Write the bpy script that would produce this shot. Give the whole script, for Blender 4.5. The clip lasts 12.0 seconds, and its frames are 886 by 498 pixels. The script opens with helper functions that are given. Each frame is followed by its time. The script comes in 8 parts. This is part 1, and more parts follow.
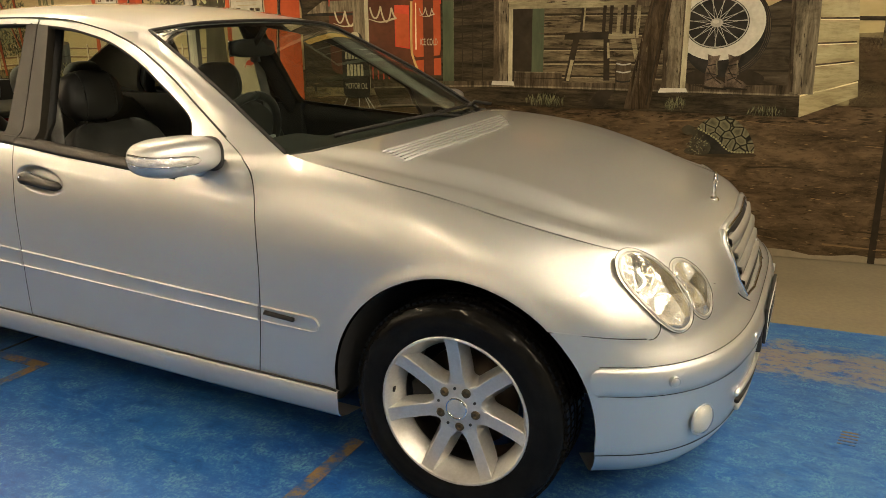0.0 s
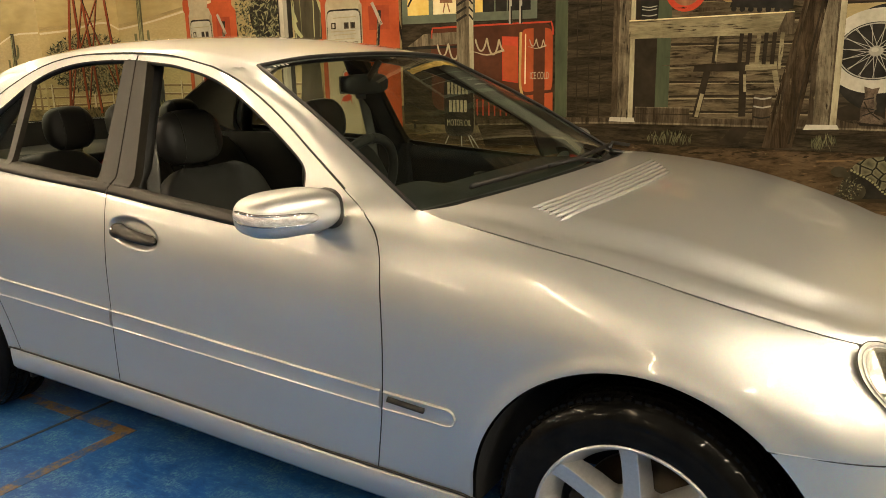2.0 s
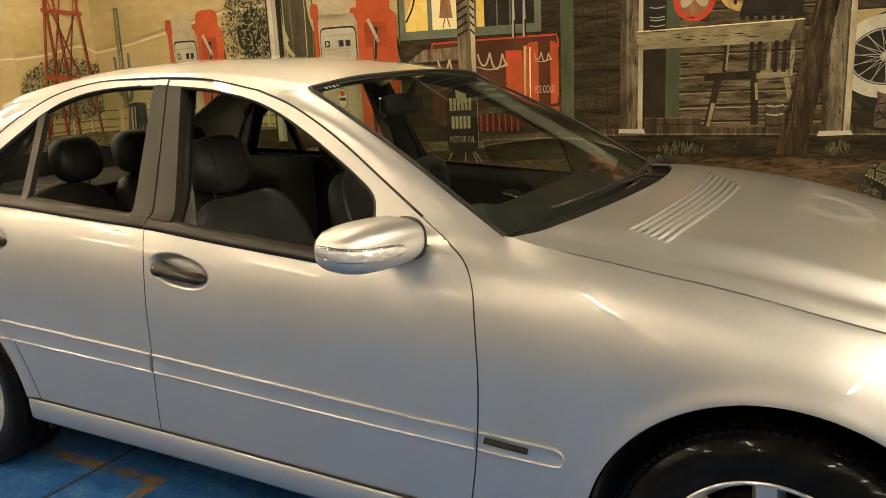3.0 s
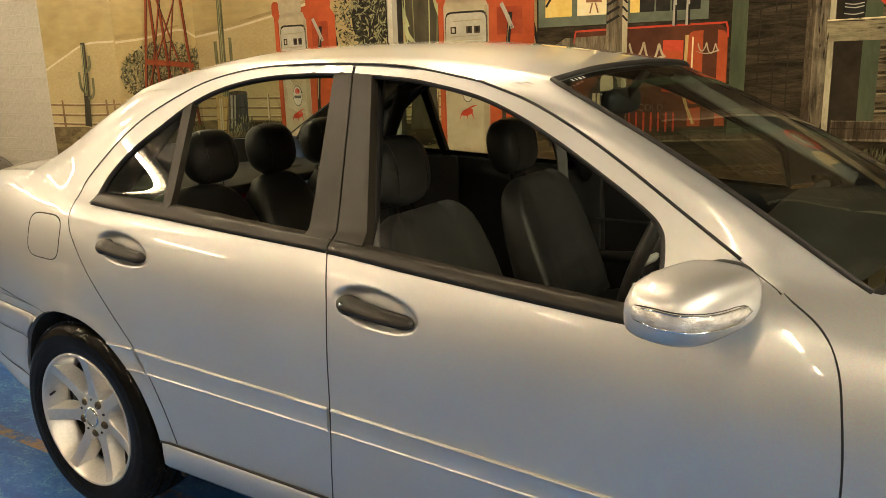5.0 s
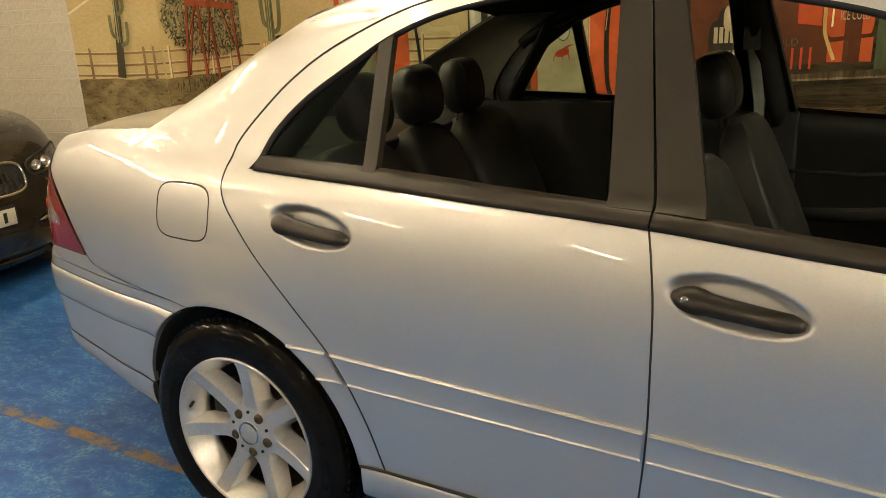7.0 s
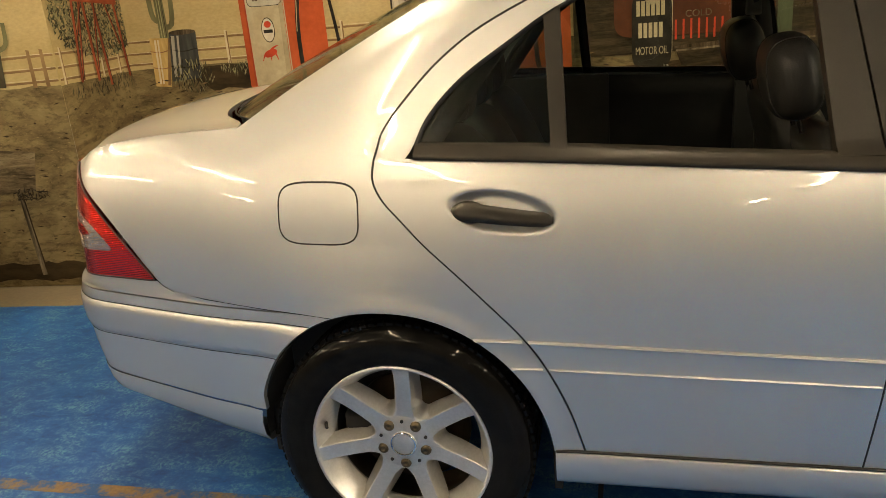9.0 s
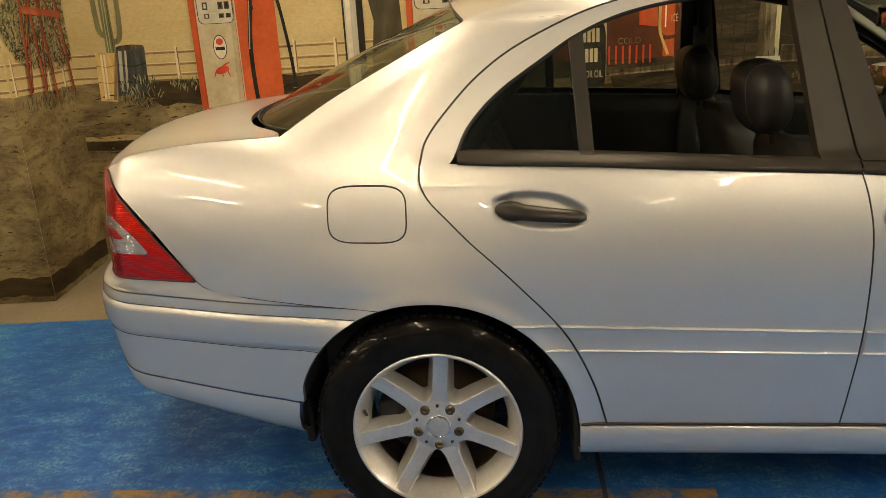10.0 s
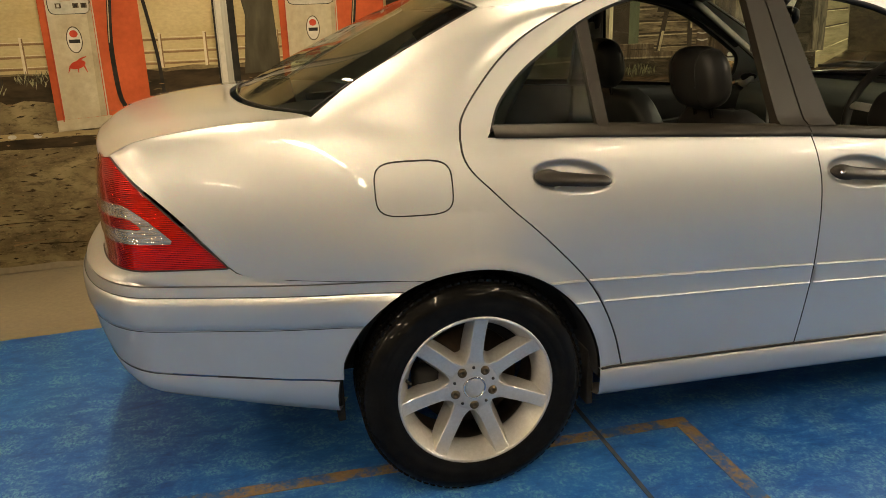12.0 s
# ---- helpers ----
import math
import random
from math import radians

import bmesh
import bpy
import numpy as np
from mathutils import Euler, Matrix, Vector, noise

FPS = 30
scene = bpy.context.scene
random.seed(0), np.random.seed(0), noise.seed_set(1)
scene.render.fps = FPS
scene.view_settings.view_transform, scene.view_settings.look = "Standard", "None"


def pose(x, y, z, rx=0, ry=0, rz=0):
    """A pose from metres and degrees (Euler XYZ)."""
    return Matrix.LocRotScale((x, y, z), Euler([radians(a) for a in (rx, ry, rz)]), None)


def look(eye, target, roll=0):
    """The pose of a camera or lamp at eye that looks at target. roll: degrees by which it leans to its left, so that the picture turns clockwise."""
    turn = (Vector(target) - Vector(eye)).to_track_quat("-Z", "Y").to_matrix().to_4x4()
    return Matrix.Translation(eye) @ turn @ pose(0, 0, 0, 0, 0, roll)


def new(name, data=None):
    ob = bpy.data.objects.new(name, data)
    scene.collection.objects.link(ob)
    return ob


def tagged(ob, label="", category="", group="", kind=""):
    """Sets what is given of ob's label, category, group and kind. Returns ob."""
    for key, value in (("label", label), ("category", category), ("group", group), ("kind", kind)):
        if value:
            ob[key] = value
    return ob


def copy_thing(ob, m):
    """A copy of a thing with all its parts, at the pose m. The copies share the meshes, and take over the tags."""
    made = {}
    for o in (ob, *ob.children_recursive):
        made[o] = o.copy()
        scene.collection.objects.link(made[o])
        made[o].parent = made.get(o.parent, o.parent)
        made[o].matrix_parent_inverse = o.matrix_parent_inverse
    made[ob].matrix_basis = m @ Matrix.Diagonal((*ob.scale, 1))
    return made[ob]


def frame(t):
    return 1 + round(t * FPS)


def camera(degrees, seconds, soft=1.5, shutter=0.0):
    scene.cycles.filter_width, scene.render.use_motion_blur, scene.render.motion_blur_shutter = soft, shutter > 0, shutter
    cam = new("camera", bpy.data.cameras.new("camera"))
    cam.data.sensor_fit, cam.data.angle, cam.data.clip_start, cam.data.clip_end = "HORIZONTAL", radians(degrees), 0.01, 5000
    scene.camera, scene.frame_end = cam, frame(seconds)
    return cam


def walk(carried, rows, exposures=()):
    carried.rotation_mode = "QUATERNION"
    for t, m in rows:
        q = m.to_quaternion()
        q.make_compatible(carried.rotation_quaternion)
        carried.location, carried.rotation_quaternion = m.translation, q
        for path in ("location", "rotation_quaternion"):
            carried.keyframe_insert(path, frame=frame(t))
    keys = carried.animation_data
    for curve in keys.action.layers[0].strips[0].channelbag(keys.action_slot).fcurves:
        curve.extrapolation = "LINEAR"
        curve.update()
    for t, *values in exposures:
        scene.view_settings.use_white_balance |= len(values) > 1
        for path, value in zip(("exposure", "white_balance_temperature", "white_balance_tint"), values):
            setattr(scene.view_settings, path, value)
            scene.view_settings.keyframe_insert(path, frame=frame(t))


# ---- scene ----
from mathutils import kdtree

cam = camera(59.6, 12.0, soft=0.8)
PATH = [
    (0, (3.535, -2.565, 1.326), (2.687, -0.841, 0.772), -0.7),
    (0.5, (3.448, -2.466, 1.327), (2.588, -0.73, 0.833), -0.1),
    (1, (3.356, -2.335, 1.328), (2.371, -0.656, 0.869), -1.4),
    (1.5, (3.281, -2.291, 1.327), (2.232, -0.652, 0.864), -2.4),
    (2, (3.159, -2.296, 1.324), (2.139, -0.642, 0.852), -1.3),
    (2.5, (2.961, -2.342, 1.351), (2.025, -0.634, 0.897), -3.5),
    (3, (2.821, -2.345, 1.343), (1.895, -0.628, 0.902), -2.8),
    (3.5, (2.671, -2.287, 1.333), (1.71, -0.595, 0.873), -2.5),
    (3.7, (2.601, -2.256, 1.331), (1.582, -0.593, 0.886), -3.4),
    (5.3, (2.029, -2.132, 1.357), (1.011, -0.472, 0.9), -1.4),
    (5.5, (1.939, -2.126, 1.354), (0.94, -0.45, 0.913), -1.5),
    (6, (1.734, -2.098, 1.329), (0.745, -0.429, 0.844), -2.3),
    (6.5, (1.511, -2.065, 1.338), (0.542, -0.386, 0.846), -3.7),
    (7, (1.324, -2.094, 1.318), (0.38, -0.43, 0.738), -2.8),
    (7.2, (1.24, -2.132, 1.331), (0.357, -0.43, 0.761), -2.0),
    (8.8, (0.576, -2.31, 1.328), (0.08, -0.471, 0.718), -5.5),
    (9, (0.515, -2.346, 1.332), (0.063, -0.503, 0.7), -5.0),
    (9.5, (0.348, -2.505, 1.347), (0.132, -0.621, 0.714), -4.6),
    (10, (0.196, -2.587, 1.357), (0.027, -0.686, 0.759), -3.2),
    (10.5, (0.027, -2.552, 1.345), (0.087, -0.627, 0.806), -5.7),
    (11, (-0.156, -2.529, 1.325), (0.11, -0.632, 0.751), -2.2),
    (11.5, (-0.371, -2.599, 1.355), (0.016, -0.709, 0.827), -1.9),
    (12, (-0.515, -2.668, 1.328), (-0.078, -0.812, 0.724), -1.7),
]
walk(cam, [(t, look(eye, target, roll)) for t, eye, target, roll in PATH],
     exposures=((0, -0.12), (1.0, -0.10), (2.5, -0.08), (5.5, 0.0), (9.5, 0.04), (12.0, 0.0)))

# ---- light: a windowless garage hall under warm fluorescent battens ----
world = bpy.data.worlds.new("hall_air")
world.use_nodes = True
world.node_tree.nodes["Background"].inputs[0].default_value = (0.9, 0.8, 0.62, 1)
world.node_tree.nodes["Background"].inputs[1].default_value = 0.006
scene.world = world
scene.view_settings.exposure = 0.0
CEILING = 3.0
LAMP_COLOUR = (1.0, 0.775, 0.495)

# ---- materials ----
def material(name):
    m = bpy.data.materials.new(name)
    m.use_nodes = True
    n = m.node_tree.nodes
    return m, n, m.node_tree.links, n["Principled BSDF"]


def noise_tex(n, l, scale, detail=4.0, stretch=(1, 1, 1), rough=0.55, distortion=0.0):
    co = n.new("ShaderNodeTexCoord")
    mp = n.new("ShaderNodeMapping")
    mp.inputs["Scale"].default_value = stretch
    tx = n.new("ShaderNodeTexNoise")
    tx.inputs["Scale"].default_value = scale
    tx.inputs["Detail"].default_value = detail
    tx.inputs["Roughness"].default_value = rough
    tx.inputs["Distortion"].default_value = distortion
    l.new(co.outputs["Object"], mp.inputs[0])
    l.new(mp.outputs[0], tx.inputs["Vector"])
    return tx


def ramp(n, l, src, stops):
    r = n.new("ShaderNodeValToRGB")
    while len(r.color_ramp.elements) < len(stops):
        r.color_ramp.elements.new(0.5)
    for e, (p, c) in zip(r.color_ramp.elements, stops):
        e.position, e.color = p, (*c, 1) if len(c) == 3 else c
    l.new(src, r.inputs[0])
    return r


def mix_colour(n, l, fac, a, b, mode="MIX"):
    m = n.new("ShaderNodeMix")
    m.data_type, m.blend_type = "RGBA", mode
    for sock, v in ((m.inputs[0], fac), (m.inputs[6], a), (m.inputs[7], b)):
        if isinstance(v, (int, float)):
            sock.default_value = v
        elif isinstance(v, tuple):
            sock.default_value = (*v, 1)
        else:
            l.new(v, sock)
    return m.outputs[2]


def bump(n, l, src, bs, strength, distance):
    b = n.new("ShaderNodeBump")
    b.inputs["Strength"].default_value = strength
    b.inputs["Distance"].default_value = distance
    l.new(src, b.inputs["Height"])
    l.new(b.outputs[0], bs.inputs["Normal"])
    return b


def surface(name, a, b, rough=0.6, metal=0.0, scale=6.0, fine=60.0, relief=0.1, dist=0.002, stretch=(1, 1, 1), coat=0.0, spec=0.5):
    """Two-tone surface: broad blotches of a and b, a fine grain over them, and a slight relief."""
    m, n, l, bs = material(name)
    big = noise_tex(n, l, scale, 3.0, stretch)
    small = noise_tex(n, l, fine, 5.0, stretch)
    r = ramp(n, l, big.outputs[0], ((0.3, a), (0.7, b)))
    col = mix_colour(n, l, 0.25, r.outputs[0], small.outputs[0], "OVERLAY")
    l.new(col, bs.inputs["Base Color"])
    rr = n.new("ShaderNodeMapRange")
    rr.inputs["To Min"].default_value, rr.inputs["To Max"].default_value = max(rough - 0.08, 0.02), min(rough + 0.08, 1)
    l.new(small.outputs[0], rr.inputs[0])
    l.new(rr.outputs[0], bs.inputs["Roughness"])
    bs.inputs["Metallic"].default_value = metal
    bs.inputs["Coat Weight"].default_value = coat
    bs.inputs["Specular IOR Level"].default_value = spec
    if relief:
        bump(n, l, small.outputs[0], bs, relief, dist)
    return m


def car_paint(name, base, flake, rough=0.44, metal=0.82, dust=0.12):
    """Metallic lacquer: flakes in the base coat, a clear coat, and a thin uneven film of dust."""
    m, n, l, bs = material(name)
    co = n.new("ShaderNodeTexCoord")
    fl = n.new("ShaderNodeTexVoronoi")
    fl.inputs["Scale"].default_value = 900.0
    l.new(co.outputs["Object"], fl.inputs["Vector"])
    film = noise_tex(n, l, 3.0, 6.0)
    c0 = mix_colour(n, l, 0.35, base, fl.outputs["Color"], "SOFT_LIGHT")
    f = ramp(n, l, film.outputs[0], ((0.35, (0, 0, 0)), (0.8, (dust, dust, dust))))
    col = mix_colour(n, l, f.outputs[0], c0, flake)
    l.new(col, bs.inputs["Base Color"])
    rr = n.new("ShaderNodeMapRange")
    rr.inputs["To Min"].default_value, rr.inputs["To Max"].default_value = rough - 0.05, rough + 0.08
    l.new(film.outputs[0], rr.inputs[0])
    l.new(rr.outputs[0], bs.inputs["Roughness"])
    bs.inputs["Metallic"].default_value = metal
    bs.inputs["Coat Weight"].default_value = 0.9
    bs.inputs["Coat Roughness"].default_value = 0.018
    bs.inputs["Coat IOR"].default_value = 1.45
    b = noise_tex(n, l, 14.0, 2.0)
    bump(n, l, b.outputs[0], bs, 0.02, 0.002)
    return m


def pane(name, tint, gloss=0.0, ior=1.5):
    """Thin sheet of glass: clear with a tint, and a mirror share that grows at a glancing angle."""
    m, n, l, bs = material(name)
    n.remove(bs)
    tr, gl, mx, fr = (n.new("ShaderNodeBsdf" + "Transparent"), n.new("ShaderNodeBsdfGlossy"), n.new("ShaderNodeMixShader"), n.new("ShaderNodeLayerWeight"))
    tr.inputs[0].default_value = (*tint, 1)
    gl.inputs["Roughness"].default_value = gloss
    fr.inputs["Blend"].default_value = 0.5
    pw, ma = n.new("ShaderNodeMath"), n.new("ShaderNodeMath")
    pw.operation, ma.operation = "POWER", "MULTIPLY_ADD"
    pw.inputs[1].default_value = 4.5
    ma.inputs[1].default_value, ma.inputs[2].default_value = 0.9, 2.6 * ((ior - 1) / (ior + 1)) ** 2
    l.new(fr.outputs["Facing"], pw.inputs[0])
    l.new(pw.outputs[0], ma.inputs[0])
    l.new(ma.outputs[0], mx.inputs[0])
    l.new(tr.outputs[0], mx.inputs[1])
    l.new(gl.outputs[0], mx.inputs[2])
    l.new(mx.outputs[0], n["Material Output"].inputs[0])
    return m


def glow(name, colour, strength):
    m, n, l, bs = material(name)
    bs.inputs["Emission Color"].default_value = (*colour, 1)
    bs.inputs["Emission Strength"].default_value = strength
    bs.inputs["Base Color"].default_value = (0.9, 0.9, 0.88, 1)
    return m


SILVER = car_paint("silver_lacquer", (0.585, 0.592, 0.592), (0.46, 0.44, 0.39))
BLACK_LACQUER = car_paint("black_lacquer", (0.012, 0.010, 0.009), (0.05, 0.045, 0.035), 0.25, 0.2, 0.25)
RUBBER = surface("tyre_rubber", (0.004, 0.004, 0.004), (0.008, 0.0078, 0.0072), 0.24, 0, 20, 140, 0.10, 0.0008, coat=0.12, spec=0.04)
TRIM = surface("black_trim", (0.017, 0.0145, 0.011), (0.024, 0.0205, 0.0155), 0.42, 0, 8, 300, 0.08, 0.0006, spec=0.26)
SEAL = surface("rubber_seal", (0.008, 0.008, 0.008), (0.014, 0.013, 0.012), 0.6, 0, 15, 200, 0.1, 0.0006)
ALLOY = surface("alloy", (0.55, 0.54, 0.515), (0.60, 0.59, 0.565), 0.36, 0.72, 9, 120, 0.03, 0.0004, coat=0.5)
CHROME = surface("chrome", (0.75, 0.74, 0.72), (0.82, 0.81, 0.79), 0.1, 1.0, 8, 60, 0.0)
# dark tone holds both grime and the shade behind the spokes
BARREL = surface("dirty_shaded_alloy", (0.028, 0.023, 0.018), (0.07, 0.058, 0.045), 0.45, 0.6, 12, 90, 0.1, 0.0006)
STEEL = surface("worn_steel", (0.04, 0.030, 0.02), (0.09, 0.068, 0.046), 0.5, 0.8, 12, 90, 0.2, 0.001)
BOLT = surface("brassy_bolt", (0.07, 0.055, 0.035), (0.13, 0.10, 0.06), 0.38, 0.8, 40, 200, 0.1, 0.0004)
LEATHER = surface("black_leather", (0.018, 0.018, 0.0175), (0.031, 0.0305, 0.029), 0.42, 0, 5, 260, 0.35, 0.0012, spec=0.25)
CABIN = surface("dark_cabin_plastic", (0.011, 0.011, 0.011), (0.018, 0.0175, 0.017), 0.6, 0, 8, 300, 0.2, 0.0008, spec=0.25)
# teal-grey lift over the cabin black stands in for the windscreen's reflected haze
DASH = surface("haze_tinted_dashboard", (0.017, 0.021, 0.021), (0.027, 0.032, 0.031), 0.55, 0, 8, 300, 0.2, 0.0008, spec=0.3)
GREY_CLOTH = surface("grey_headliner", (0.20, 0.19, 0.16), (0.25, 0.235, 0.20), 0.9, 0, 10, 300, 0.3, 0.001)
UNDER = surface("underbody", (0.010, 0.010, 0.010), (0.02, 0.019, 0.018), 0.85, 0, 9, 80, 0.3, 0.003)
GLASS = pane("clear_glass", (0.76, 0.84, 0.79), 0.0, 1.42)
SIDE_GLASS = pane("side_glass", (0.90, 0.94, 0.88))
TINTED = pane("tinted_glass", (0.46, 0.56, 0.48))
LAMP_GLASS = pane("lamp_glass", (0.95, 0.95, 0.93), 0.0, 1.4)

# ---- building blocks ----
def mesh_object(name, verts, faces, mat, parent=None, label="", smooth=True, kind="", flip=False):
    me = bpy.data.meshes.new(name)
    me.from_pydata([tuple(v) for v in verts], [], faces)
    me.validate()
    if flip:
        me.flip_normals()
    me.polygons.foreach_set("use_smooth", [smooth] * len(me.polygons))
    me.materials.append(mat)
    ob = new(name, me)
    ob.parent = parent
    return tagged(ob, label, kind=kind)


def part(name, bm, mat, parent=None, label="", smooth=True):
    """Links a bmesh as one mesh object under a thing or under a part."""
    me = bpy.data.meshes.new(name)
    bmesh.ops.recalc_face_normals(bm, faces=bm.faces)
    bm.to_mesh(me)
    bm.free()
    me.polygons.foreach_set("use_smooth", [smooth] * len(me.polygons))
    me.materials.append(mat)
    ob = new(name, me)
    ob.parent = parent
    return tagged(ob, label)


def box(bm, lo, hi, bevel=0.0, m=None, segments=2):
    """A bevelled block from lo to hi, added to bm and turned by m."""
    t = Matrix.LocRotScale([(a + b) / 2 for a, b in zip(lo, hi)], None, [b - a for a, b in zip(lo, hi)])
    vs = bmesh.ops.create_cube(bm, size=1, matrix=t)["verts"]
    if bevel:
        es = list({e for v in vs for e in v.link_edges})
        vs = list({v for f in bmesh.ops.bevel(bm, geom=es, offset=bevel, segments=segments, affect="EDGES", profile=0.5)["faces"] for v in f.verts} | {v for v in vs if v.is_valid})
    if m:
        bmesh.ops.transform(bm, matrix=m, verts=[v for v in vs if v.is_valid])
    return bm


def lathe(bm, profile, n=48, m=None, closed=False):
    """Turns a profile of (radius, height) round the local z axis."""
    rings = []
    for i in range(n):
        a = 2 * math.pi * i / n
        rings.append([bm.verts.new((r * math.cos(a), r * math.sin(a), h)) for r, h in profile])
    k = len(profile)
    for i in range(n):
        p, q = rings[i], rings[(i + 1) % n]
        for j in range(k if closed else k - 1):
            bm.faces.new((p[j], q[j], q[(j + 1) % k], p[(j + 1) % k]))
    vs = [v for r in rings for v in r]
    bmesh.ops.remove_doubles(bm, verts=vs, dist=1e-6)
    if m:
        bmesh.ops.transform(bm, matrix=m, verts=[v for v in vs if v.is_valid])
    return bm


def tube(bm, pts, radius, n=8, squash=1.0):
    """A round bar along a line of points."""
    pts = [Vector(p) for p in pts]
    rings = []
    for i, p in enumerate(pts):
        d = (pts[min(i + 1, len(pts) - 1)] - pts[max(i - 1, 0)]).normalized()
        a = d.orthogonal().normalized() if i == 0 else (rings_a - d * rings_a.dot(d)).normalized()
        rings_a = a
        b = d.cross(a)
        r = radius[i] if isinstance(radius, (list, tuple)) else radius
        rings.append([bm.verts.new(p + a * r * math.cos(t) + b * r * squash * math.sin(t)) for t in (2 * math.pi * j / n for j in range(n))])
    for p, q in zip(rings, rings[1:]):
        for j in range(n):
            bm.faces.new((p[j], p[(j + 1) % n], q[(j + 1) % n], q[j]))
    bm.faces.new(rings[0][::-1])
    bm.faces.new(rings[-1])
    return bm


def smooth_line(pts, n, straight=False):
    """n points at even steps along a smooth line through pts."""
    p = np.array(pts, float)
    if not straight and len(p) > 2:
        e = np.vstack([2 * p[0] - p[1], p, 2 * p[-1] - p[-2]])
        t = np.linspace(0, 1, 14)[:-1, None]
        out = []
        for i in range(1, len(e) - 2):
            a, b, c, d = e[i - 1], e[i], e[i + 1], e[i + 2]
            out.append(0.5 * (2 * b + (c - a) * t + (2 * a - 5 * b + 4 * c - d) * t ** 2 + (3 * b - a - 3 * c + d) * t ** 3))
        p = np.vstack(out + [p[-1:]])
    s = np.r_[0, np.cumsum(np.linalg.norm(np.diff(p, axis=0), axis=1))]
    w = np.linspace(0, s[-1], n)
    return np.stack([np.interp(w, s, p[:, k]) for k in range(p.shape[1])], 1)


def profile_of(xs, ys):
    """A smooth function through the points (xs, ys)."""
    fine = smooth_line(list(zip(xs, ys)), 400)
    return lambda x: np.interp(x, fine[:, 0], fine[:, 1])


def coons(c0, c1, d0, d1):
    """A patch between the lines c0 (low), c1 (high), d0 (start) and d1 (end)."""
    nu, nv = len(c0), len(d0)
    u, v = np.linspace(0, 1, nu)[None, :, None], np.linspace(0, 1, nv)[:, None, None]
    g = (1 - v) * c0[None] + v * c1[None] + (1 - u) * d0[:, None] + u * d1[:, None]
    return g - ((1 - u) * (1 - v) * c0[0] + u * (1 - v) * c0[-1] + (1 - u) * v * c1[0] + u * v * c1[-1])


def sheet_mesh(grid, gap=0.0011, lip=0.014, toward=(0, 0, 0.6)):
    """A pressed panel: the grid, drawn in a little at its rim, with the rim turned inwards. Returns verts and faces."""
    g = np.array(grid, float)
    nv, nu = g.shape[:2]

    def draw_in(edge, inner):
        d = inner - edge
        return edge + d / np.maximum(np.linalg.norm(d, axis=-1, keepdims=True), 1e-9) * gap
    if gap:
        h = g.copy()
        g[0], g[-1] = draw_in(h[0], h[1]), draw_in(h[-1], h[-2])
        g[:, 0], g[:, -1] = draw_in(g[:, 0], g[:, 1]), draw_in(g[:, -1], g[:, -2])
    verts = g.reshape(-1, 3)
    i = np.arange(nv * nu).reshape(nv, nu)
    faces = np.stack([i[:-1, :-1], i[:-1, 1:], i[1:, 1:], i[1:, :-1]], -1).reshape(-1, 4).tolist()
    fa = verts[faces]
    nf = np.cross(fa[:, 2] - fa[:, 0], fa[:, 3] - fa[:, 1])
    away = fa.mean(1) - np.array(toward)
    if (nf * away).sum() < 0:
        faces = [f[::-1] for f in faces]
        nf = -nf
    if lip:
        vn = np.zeros_like(verts)
        for k in range(4):
            np.add.at(vn, np.array(faces)[:, k], nf)
        vn /= np.maximum(np.linalg.norm(vn, axis=1, keepdims=True), 1e-12)
        loop = np.r_[i[0, :], i[1:, -1], i[-1, -2::-1], i[-2:0:-1, 0]]
        a, b = verts[loop], verts[loop] - vn[loop] * lip
        o, m = len(verts), len(loop)
        verts = np.vstack([verts, a, b])
        faces += [[o + k, o + (k + 1) % m, o + m + (k + 1) % m, o + m + k] for k in range(m)]
    return verts, faces


def panel(name, grid, mat, parent, label="", gap=0.0011, lip=0.014, toward=(1.2, 0, 0.6), both=True):
    """A panel on the right flank, and its mirror image on the left one. Returns both."""
    made = []
    for s in ((1, -1) if both else (1,)):
        g = np.array(grid, float) * np.array((1, s, 1))
        v, f = sheet_mesh(g, gap, lip, toward)
        made.append(mesh_object(name, v, f, mat, parent, label))
    return made


def joined_panel(name, grids, mat, parent, label="", gap=0.0011, lip=0.014, toward=(1.2, 0, 0.6), weld=False, dist=0.004):
    """Several patches as one pressed panel, on both flanks."""
    made = []
    for s in (1, -1):
        vs, fs, o = [], [], 0
        for g in grids:
            v, f = sheet_mesh(np.array(g, float) * np.array((1, s, 1)), 0 if weld else gap, 0 if weld else lip, toward)
            vs.append(v)
            fs += [[k + o for k in q] for q in f]
            o += len(v)
        ob = mesh_object(name, np.vstack(vs), fs, mat, parent, label)
        if weld:
            bm = bmesh.new()
            bm.from_mesh(ob.data)
            bmesh.ops.remove_doubles(bm, verts=bm.verts, dist=dist)
            bm.to_mesh(ob.data)
            bm.free()
            ob.data.polygons.foreach_set("use_smooth", [True] * len(ob.data.polygons))
        made.append(ob)
    return made


def empty(name, label, category, group="", at=(0, 0, 0)):
    ob = new(name)
    ob.empty_display_size = 0.2
    ob.location = at
    return tagged(ob, label, category, group)

# ---- the hall: floor, walls, ceiling, lamps ----
WALL_TURN = math.degrees(math.atan(0.09))
WALL = pose(0, 1.925, 0, 0, 0, WALL_TURN)          # local x runs along the painted wall, local y into it


